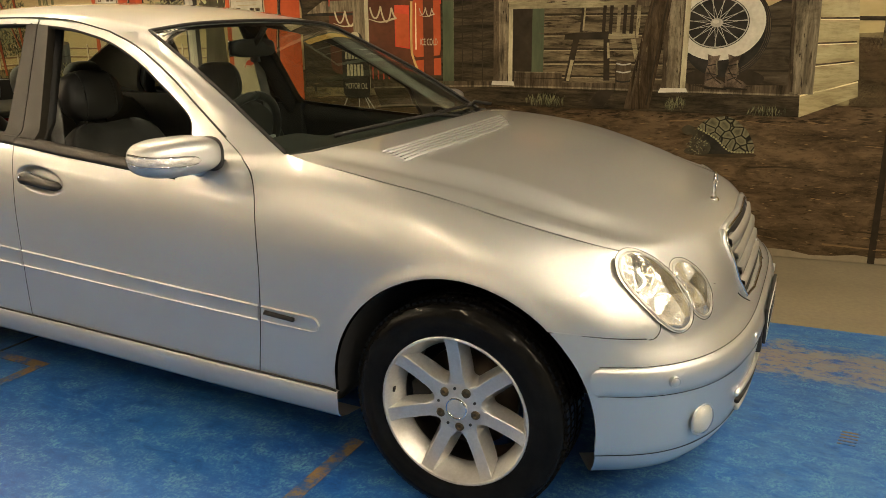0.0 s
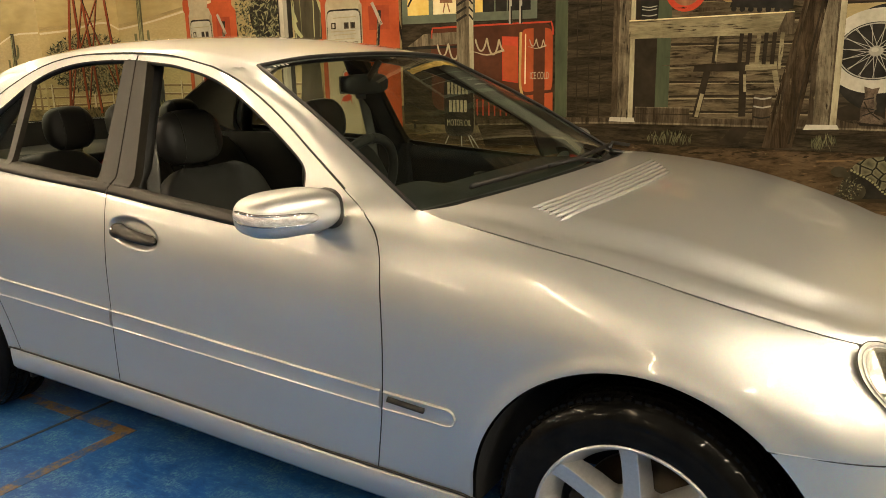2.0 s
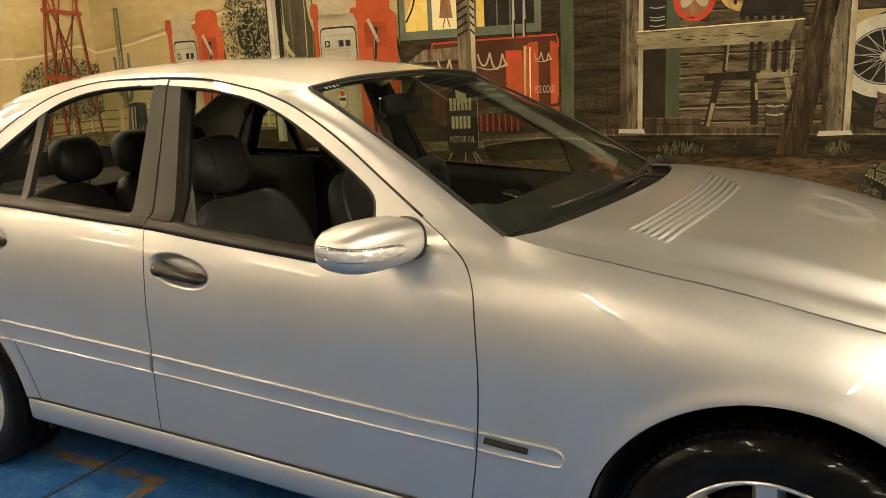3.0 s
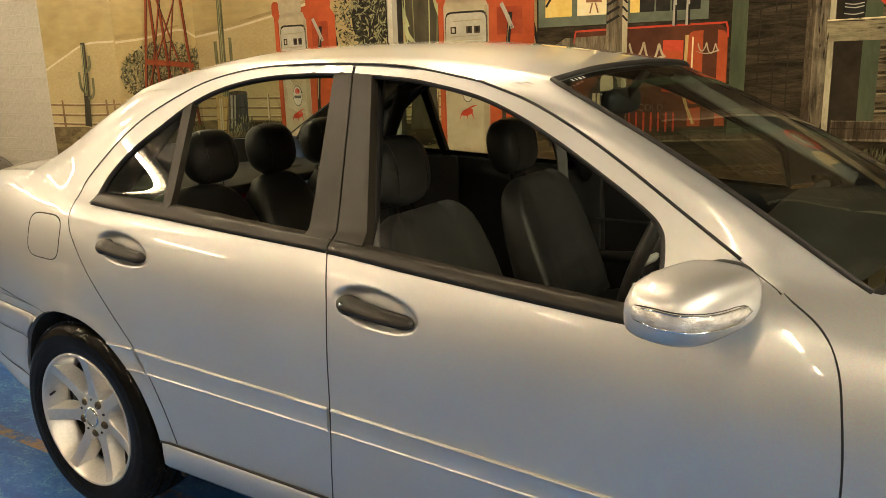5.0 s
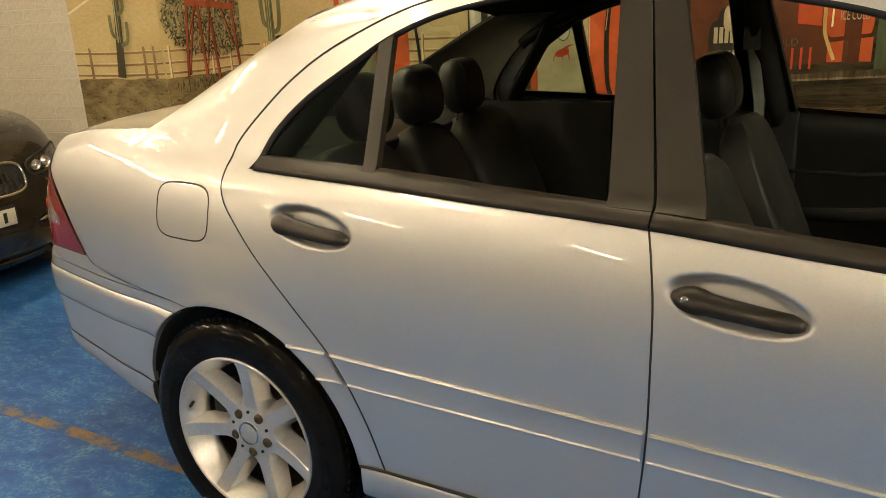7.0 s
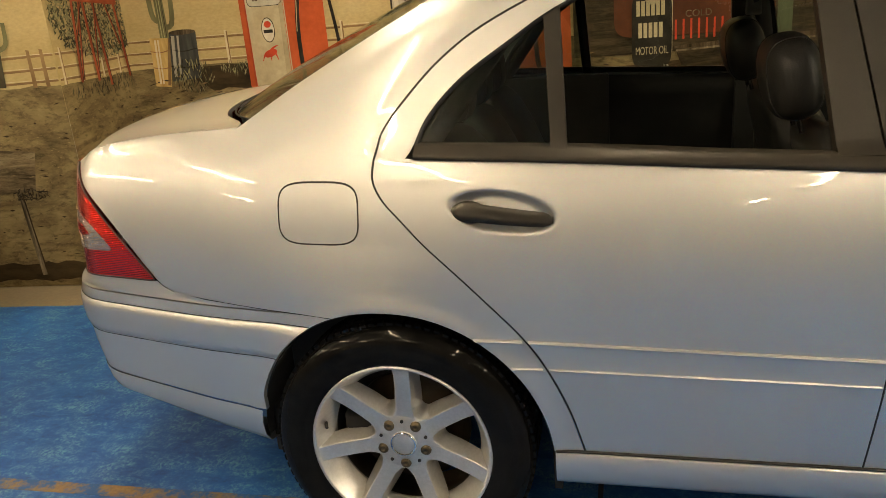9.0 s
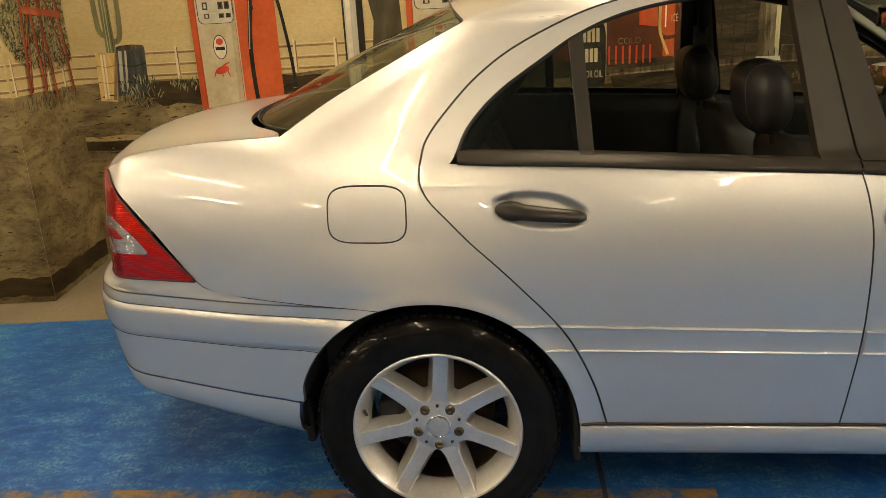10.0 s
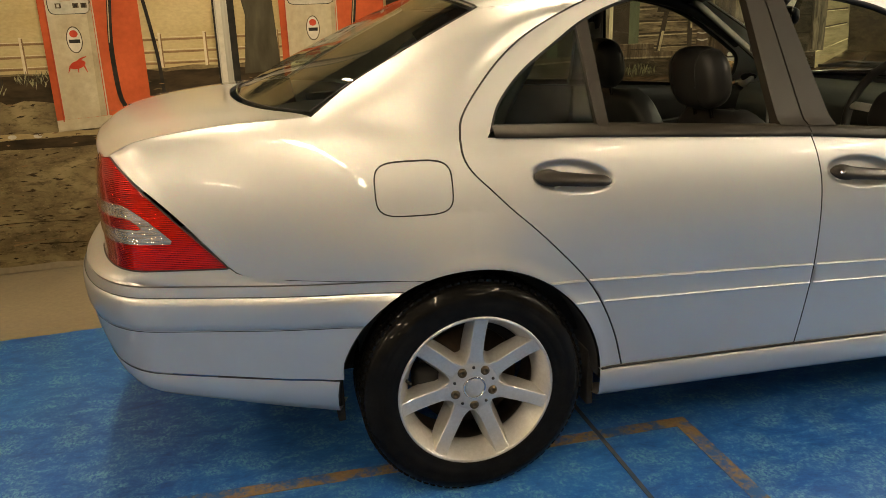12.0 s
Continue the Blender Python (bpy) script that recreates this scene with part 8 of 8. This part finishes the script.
daub("tortoise_shell", [tuple(p) for p in smooth_line(shell, 40)[:-1]], PLATES, 11, label="painted tortoise shell")
for p in smooth_line(line((2.892, 0.732), (2.987, 0.679), (3.049, 0.622), (3.096, 0.603), (3.20, 0.606)), 22):
    round_shape("shell_rim", tuple(p), (0.0065, 0.006), LEAF_LIGHT, 12, n=8)
scatter("scale", 90, in_oval((2.89, 0.64), (0.06, 0.06)), ((0.006, 0.014), (0.004, 0.008)), (LEAF_LIGHT, SHELL, INK), 12, seed=61)

# the pier: scene carried round the corner
rect("painted_sky", -0.7025, 0.9, -0.002, TOP, SKY, 0, "side")
daub("painted_dune", [(-0.698, 1.0), (-0.698, 1.57), (-0.45, 1.60), (-0.15, 1.66), (-0.002, 1.615), (-0.002, 1.0)], DUNE, 1, "side")
stroke("dune_crest", [(-0.698, 1.57), (-0.45, 1.602), (-0.15, 1.662), (-0.002, 1.617)], 0.014, DUNE_LIGHT, 2, "side")
stroke("dune_shade", [(-0.698, 1.60), (-0.45, 1.63), (-0.15, 1.69)], (0.03, 0.01), DUNE_DARK, 1, "side")
daub("painted_ground", wavy(-0.7035, -0.002, 1.045, 0.006, 10) + [(-0.002, 0), (-0.7035, 0)], SAND, 2, "side")
fence("side", (-0.66, -0.50, -0.30, -0.13), -0.698, -0.002)
scatter("bush", 2400, in_oval((-0.27, 1.36), (0.42, 0.22)), ((0.022, 0.05), (0.006, 0.012)), (INK, LEAF, LEAF, LEAF_LIGHT), 6, "side", 15)
scatter("weed", 120, in_oval((-0.25, 1.00), (0.4, 0.04)), ((0.03, 0.06), (0.003, 0.007)), (LEAF, INK), 9, "side", 17, lean=lambda r: r.uniform(0.9, 2.2))
for a, b, w in (((-0.535, 1.04), (-0.42, 1.90), 0.022), ((-0.375, 1.03), (-0.40, 1.90), 0.024), ((-0.26, 0.995), (-0.33, 1.90), 0.024), ((-0.055, 1.02), (-0.13, 1.90), 0.024), ((-0.52, 1.05), (-0.30, 1.90), 0.014), ((-0.10, 1.2), (-0.36, 1.90), 0.014), ((-0.50, 1.25), (-0.16, 1.90), 0.012), ((-0.37, 1.04), (-0.18, 1.90), 0.012)):
    c = (b[0] + (b[0] - a[0]) / (b[1] - a[1]) * 0.6, b[1] + 0.6)
    stroke("derrick_leg", [a, b, c], w, RUST, 12, "side", False, "painted rust-red derrick leg")
    stroke("derrick_edge", [(a[0] + w * 0.4, a[1]), (b[0] + w * 0.4, b[1])], 0.005, INK, 13, "side", False)
stroke("derrick_bar", [(-0.475, 1.452), (-0.06, 1.424)], 0.034, RUST, 14, "side", False)
stroke("derrick_bar", [(-0.45, 1.90), (-0.10, 1.89)], 0.030, RUST, 14, "side", False)
rect("painted_sky", -2.90, 0.9, -2.2375, TOP, SKY, 0, "front")
daub("painted_dune", [(-2.90, 1.0), (-2.90, 1.42), (-2.7, 1.50), (-2.5, 1.57), (-2.242, 1.575), (-2.242, 1.0)], DUNE, 1, "front")
stroke("dune_crest", [(-2.90, 1.42), (-2.7, 1.50), (-2.5, 1.57), (-2.242, 1.577)], 0.012, DUNE_LIGHT, 2, "front")
daub("painted_ground", wavy(-2.90, -2.2365, 1.05, 0.006, 10) + [(-2.2365, 0), (-2.90, 0)], SAND, 2, "front")
fence("front", (-2.78, -2.37, -2.30), -2.90, -2.242)
stroke("cactus_trunk", [(-2.555, 1.055), (-2.535, 1.25), (-2.52, 1.40), (-2.515, 1.58)], (0.060, 0.040), CACTUS_DARK, 7, "front", label="painted tall saguaro cactus")
for o in (-0.012, 0.004):
    stroke("cactus_rib", [(-2.53 + o, 1.25), (-2.515 + o, 1.57)], 0.008, CACTUS_LIGHT if o < 0 else CACTUS, 8, "front", False)
for p in ([(-2.53, 1.27), (-2.575, 1.30), (-2.58, 1.40)], [(-2.52, 1.23), (-2.47, 1.26), (-2.46, 1.36)], [(-2.515, 1.40), (-2.475, 1.43), (-2.47, 1.50)]):
    stroke("cactus_arm", p, (0.024, 0.022), CACTUS, 8, "front")

# dark foot of the pier's painted ground, a leaning signboard and its post
for face, a, b, sd in (("front", -2.90, -2.2360, 31), ("side", -0.704, -0.004, 33)):
    daub("painted_shadow", wavy(a, b, 0.135, 0.012, 14, sd) + wavy(b, a, 0.035, 0.010, 14, sd + 1), EARTH_DARK, 5, face)
    scatter("pebble", 90, lambda r, a=a, b=b: (r.uniform(a + 0.02, b - 0.02), r.uniform(0.15, 0.98)), ((0.01, 0.045), (0.004, 0.012)), (EARTH_DARK, SAND), 5, face, sd, lean=lambda r: r.uniform(-0.25, 0.25))
daub("painted_sign", [(-2.72, 0.515), (-2.51, 0.525), (-2.46, 0.73), (-2.66, 0.745)], BOARD, 6, "front", "painted leaning wooden sign")
scatter("weed", 60, in_oval((-2.55, 0.51), (0.12, 0.03)), ((0.02, 0.05), (0.003, 0.008)), (EARTH_DARK, INK), 8, "front", 41)
stroke("sign_post", [(-2.60, 0.52), (-2.59, 0.32), (-2.573, 0.066)], (0.026, 0.034), POST, 7, "front", label="painted pale sign post")
stroke("sign_post_shade", [(-2.588, 0.52), (-2.576, 0.32), (-2.557, 0.066)], 0.008, EARTH_DARK, 8, "front")

for a, b, lo, hi, sd in ((1.645, 1.735, 1.0, 1.95, 51), (2.672, 2.765, 0.98, 1.95, 52), (3.345, 3.46, 0.96, 1.7, 53), (2.50, 2.62, 0.86, 1.35, 54)):
    scatter("wear", 28, lambda r, a=a, b=b, lo=lo, hi=hi: (r.uniform(a, b), r.uniform(lo, hi)), ((0.02, 0.09), (0.003, 0.010)), (POST_DARK, BOARD, GAPLINE), 22, seed=sd, lean=lambda r: 1.57 + r.uniform(-0.08, 0.08))
scatter("wear", 22, lambda r: (r.uniform(1.78, 2.50), r.uniform(1.43, 1.515)), ((0.03, 0.12), (0.003, 0.008)), (BOARD_DARK, POST_DARK, POST), 22, seed=55, lean=lambda r: r.uniform(-0.06, 0.06))
scatter("wear", 260, lambda r: (r.uniform(1.3, 3.3), r.uniform(0.83, 0.93)), ((0.02, 0.08), (0.003, 0.008)), (GAPLINE, BOARD_DARK), 14, seed=56, lean=lambda r: r.uniform(-0.1, 0.1))
scatter("pebble", 260, lambda r: (r.uniform(1.2, 4.4), r.uniform(0.78, 0.86)), ((0.02, 0.09), (0.006, 0.016)), (EARTH_DARK, EARTH, EARTH_DARK), 9, seed=57, lean=lambda r: r.uniform(-0.15, 0.15))

# ---- the black saloon parked nose-in behind the silver one ----
black_car = empty("car", "glossy black saloon parked close behind the silver one", "car")
BX = -2.56                                  # foremost point of its nose
face_x = profile_of((0.12, 0.20, 0.30, 0.42, 0.50, 0.58, 0.66, 0.72, 0.76), (-0.10, -0.035, 0.0, 0.0, -0.012, -0.035, -0.065, -0.11, -0.17))
half_w = profile_of((0.12, 0.20, 0.35, 0.55, 0.68, 0.74, 0.76), (0.80, 0.85, 0.875, 0.885, 0.875, 0.85, 0.83))
rise = profile_of((-4.6, -3.9, -3.2, -2.4, -1.6, -1.0, -0.5, -0.2, 0.0), (0.18, 0.20, 0.21, 0.215, 0.205, 0.17, 0.105, 0.05, 0.0))


def ring_point(a, z):
    """A point of the outline at angle a (-90 right flank, 0 nose, 90 left flank) and height z at the nose."""
    n = 2 / 3.0
    c, s = abs(math.cos(a)) ** n, abs(math.sin(a)) ** n * (1 if a > 0 else -1)
    w = float(half_w(z))
    x = float(face_x(z)) - 0.62 * (1 - c)
    return x, s * w


def body_z(x, z):
    return z + float(rise(x)) * max(0.0, (z - 0.40) / 0.36) ** 1.2


def nose_spot(y, z, out=0.0):
    """The nose surface straight ahead of a point y, z."""
    w = float(half_w(z))
    s = min(abs(y) / w, 0.999) ** 1.5
    c = math.sqrt(max(0.0, 1 - s * s)) ** (2 / 3.0)
    x = float(face_x(z)) - 0.62 * (1 - c) + out
    return x, y, body_z(x, z)


levels = [0.12, 0.16, 0.20, 0.26, 0.32, 0.38, 0.44, 0.50, 0.55, 0.60, 0.65, 0.69, 0.72, 0.745, 0.76]
angles = np.linspace(-math.pi / 2, math.pi / 2, 61)
grid = []
for z in levels:
    front = [ring_point(a, z) for a in angles]
    w = float(half_w(z))
    back_right = [(x, -w * (1 - 0.06 * max(0, (-3.6 - x)) ** 2)) for x in np.linspace(-4.55, -0.75, 40)]
    row = back_right + front + [(x, -y) for x, y in back_right[::-1]]
    grid.append([(x, y, body_z(x, z)) for x, y in row])
grid = np.array(grid)
v = grid.reshape(-1, 3)
nc = grid.shape[1]
f = [[r * nc + c, r * nc + c + 1, (r + 1) * nc + c + 1, (r + 1) * nc + c] for r in range(len(levels) - 1) for c in range(nc - 1)]
f += [[r * nc + nc - 1, r * nc, (r + 1) * nc, (r + 1) * nc + nc - 1] for r in range(len(levels) - 1)]
mesh_object("body", v, f, BLACK_LACQUER, black_car, "glossy black painted body")
# bonnet, boot lid and roof deck between the two shoulders
top = grid[-1]
half = nc // 2
rows = []
for i in range(half + 1):
    r, q = np.array(top[i]), np.array(top[nc - 1 - i])
    t = np.linspace(0, 1, 25)[:, None]
    p = r + (q - r) * t
    span = abs(q[1] - r[1])
    u = np.linspace(-1, 1, 25)
    p[:, 2] += (0.085 * min(1, span / 1.4)) * (1 - np.abs(u) ** 2.6) + 0.012 * np.exp(-((np.abs(u) - 0.62) / 0.1) ** 2) * min(1, span / 1.4)
    rows.append(p)
rows = np.array(rows)
k_cowl = int(np.argmin(np.abs(top[:half, 0] + 1.35)))
mesh_object("bonnet", rows[k_cowl:].reshape(-1, 3), [[r * 25 + c, r * 25 + c + 1, (r + 1) * 25 + c + 1, (r + 1) * 25 + c] for r in range(rows.shape[0] - k_cowl - 1) for c in range(24)], BLACK_LACQUER, black_car, "long ridged black bonnet", flip=True)
deck = rows[:k_cowl + 1]
mesh_object("deck", deck.reshape(-1, 3), [[r * 25 + c, r * 25 + c + 1, (r + 1) * 25 + c + 1, (r + 1) * 25 + c] for r in range(deck.shape[0] - 1) for c in range(24)], BLACK_LACQUER, black_car, flip=True)
# glasshouse and roof
roof_z = profile_of((-4.1, -3.7, -3.3, -2.8, -2.3, -1.9, -1.4), (1.02, 1.22, 1.36, 1.415, 1.41, 1.33, 1.02))
sec = []
for x in np.linspace(-4.1, -1.4, 32):
    h = float(roof_z(x))
    sec.append([(x, 0.80 * s, 0.93) if k == 0 else (x, s * (0.80 - 0.24 * k * (h - 0.93) / 0.48), 0.93 + (h - 0.93) * k) for s in (-1,) for k in (0, 0.35, 0.7, 0.93, 1.0)] + [(x, 0.0, h + 0.03)] + [(x, s * (0.80 - 0.24 * k * (h - 0.93) / 0.48), 0.93 + (h - 0.93) * k) for s in (1,) for k in (1.0, 0.93, 0.7, 0.35, 0)])
sec = np.array(sec)
glass_faces, roof_faces = [], []
for r in range(31):
    for c in range(10):
        q = [r * 11 + c, r * 11 + c + 1, (r + 1) * 11 + c + 1, (r + 1) * 11 + c]
        (roof_faces if (2 < c < 7 and 8 < r < 24) or r in (0, 15) else glass_faces).append(q)
DARK_GLASS = pane("dark_glass", (0.06, 0.065, 0.06))
mesh_object("window_glass", sec.reshape(-1, 3), glass_faces, DARK_GLASS, black_car, "dark tinted window glass")
mesh_object("roof", sec.reshape(-1, 3), roof_faces, BLACK_LACQUER, black_car)


def nose_ring(y0, y1, z0, z1, corner, out=0.0, n=48, skew=0.0):
    t = np.linspace(0, 2 * math.pi, n + 1)
    c, s = np.cos(t), np.sin(t)
    yy = (y0 + y1) / 2 + (y1 - y0) / 2 * np.sign(c) * np.abs(c) ** corner
    zz = (z0 + z1) / 2 + (z1 - z0) / 2 * np.sign(s) * np.abs(s) ** corner + skew * (yy - (y0 + y1) / 2)
    return [nose_spot(float(a), float(b), out) for a, b in zip(yy, zz)]


def filled(name, loop, mat, parent, label=""):
    c = np.mean(np.array(loop[:-1]), axis=0)
    bm = bmesh.new()
    rings = []
    for k in (1.0, 0.75, 0.5, 0.25):
        rings.append([bm.verts.new(tuple(c + (np.array(p) - c) * k)) for p in loop[:-1]])
    for a, b in zip(rings, rings[1:]):
        for i in range(len(a)):
            j = (i + 1) % len(a)
            bm.faces.new((a[i], a[j], b[j], b[i]))
    bm.faces.new(rings[-1])
    return part(name, bm, mat, parent, label)


for s in (-1, 1):
    # kidney-shaped grille half: dark mouth, upright bars, chrome ring
    ring = nose_ring(s * 0.055, s * 0.385, 0.525, 0.665, 0.55, 0.004)
    kidney = filled("grille", ring, UNDER, black_car, "black grille with upright bars in a chrome ring")
    bm = bmesh.new()
    tube(bm, nose_ring(s * 0.05, s * 0.39, 0.52, 0.67, 0.55, 0.012), 0.0085, 8)
    part("grille_ring", bm, CHROME, kidney, "bright chrome ring")
    for k in range(9):
        y = s * (0.085 + 0.034 * k)
        zz = 0.062 * (1 - (abs(abs(y) - 0.22) / 0.19) ** 3)
        bm = bmesh.new()
        tube(bm, [nose_spot(y, 0.595 - zz, 0.008), nose_spot(y, 0.595, 0.010), nose_spot(y, 0.595 + zz, 0.008)], 0.0045, 6)
        part("bar", bm, TRIM, kidney)
    # headlamp
    lamp_ring = nose_ring(s * 0.435, s * 0.80, 0.585, 0.668, 0.6, 0.004, skew=0.06 * s)
    lamp = filled("headlamp", lamp_ring, UNDER, black_car, "clear headlamp with two round reflectors in a dark housing")
    for yy, rr in ((0.50, 0.030), (0.585, 0.036)):
        cx, cy, cz = nose_spot(s * yy, 0.622, 0.008)
        bm = bmesh.new()
        lathe(bm, [(rr, 0.006), (rr * 0.94, 0.010), (rr * 0.86, 0.004), (rr * 0.55, -0.004), (rr * 0.5, 0.006), (0.0, 0.014)], 28, Matrix.Translation((cx, cy, cz)) @ Matrix.Rotation(radians(90), 4, "Y"))
        part("reflector", bm, BRIGHT, lamp, "round bright reflector")
    bm = bmesh.new()
    tube(bm, nose_ring(s * 0.432, s * 0.805, 0.583, 0.670, 0.6, 0.005, skew=0.06 * s), 0.005, 6)
    part("lamp_rim", bm, SEAL, lamp)
    filled("lens", nose_ring(s * 0.435, s * 0.80, 0.585, 0.668, 0.6, 0.024, skew=0.06 * s), LAMP_GLASS, lamp)
    # chrome strip in the bumper's side intake
    intake = filled("side_intake", nose_ring(s * 0.40, s * 0.72, 0.28, 0.365, 0.6, 0.003), UNDER, black_car, "dark side intake in the bumper")
    bm = bmesh.new()
    tube(bm, [nose_spot(s * (0.40 + 0.035 * k), 0.350 + 0.004 * k, 0.012) for k in range(9)], [0.003] + [0.009] * 7 + [0.003], 8)
    part("strip", bm, CHROME, intake, "slim chrome strip")
filled("lower_intake", nose_ring(-0.36, 0.36, 0.20, 0.33, 0.4, 0.003), UNDER, black_car, "wide dark lower intake")
bm = bmesh.new()
tube(bm, [nose_spot(y, 0.165, 0.012) for y in np.linspace(-0.8, 0.8, 41)], 0.010, 8)
part("bumper_lip", bm, BLACK_LACQUER, black_car)
PLATE_WHITE = surface("plate_white", (0.62, 0.60, 0.50), (0.70, 0.67, 0.57), 0.4, 0, 20, 80, 0.05, 0.0005)
bm = bmesh.new()
box(bm, (-0.03, -0.27, 0.360), (0.012, 0.27, 0.470), 0.004)
carrier = part("number_plate", bm, SEAL, black_car, "pale number plate with plain dark bars")
bm = bmesh.new()
box(bm, (0.0125, -0.255, 0.372), (0.016, 0.255, 0.458), 0.001)
part("plate_face", bm, PLATE_WHITE, carrier)
for k in range(6):
    y = -0.20 + 0.078 * k
    bm = bmesh.new()
    box(bm, (0.0162, y - 0.008, 0.388), (0.018, y + 0.012, 0.442))
    part("bar", bm, SEAL, carrier, smooth=False)
bm = bmesh.new()
lathe(bm, [(0.0, 0.006), (0.026, 0.005), (0.034, 0.003), (0.036, 0.0)], 28, Matrix.Translation(nose_spot(0.0, 0.715, 0.004)) @ Matrix.Rotation(radians(62), 4, "Y"))
part("badge", bm, CHROME, black_car, "plain round badge")
for sx in (-0.92, -3.68):
    for s in (-1, 1):
        bm = bmesh.new()
        lathe(bm, [(0.0, 0.03), (0.34, 0.03), (0.355, 0.02), (0.355, -0.10)], 48, pose(sx, s * 0.885, 0.315, -90 * s, 0, 0))
        part("wheel_arch", bm, UNDER, black_car)
        w = copy_thing(rim0, pose(sx, s * 0.86, 0.3185, -90 * s, 0, 0))
        w.parent = black_car
bm = bmesh.new()
for s in (-1, 1):
    tube(bm, [(x, s * 0.874, 0.24) for x in (-3.4, -1.25)], 0.012, 6)
part("sill", bm, UNDER, black_car)
bm = bmesh.new()
box(bm, (-4.4, -0.72, 0.14), (-0.35, 0.72, 0.24), 0.02)
part("floor_pan", bm, UNDER, black_car)
black_car.matrix_world = pose(BX, 0.0, 0.0, 0, 0, WALL_TURN)
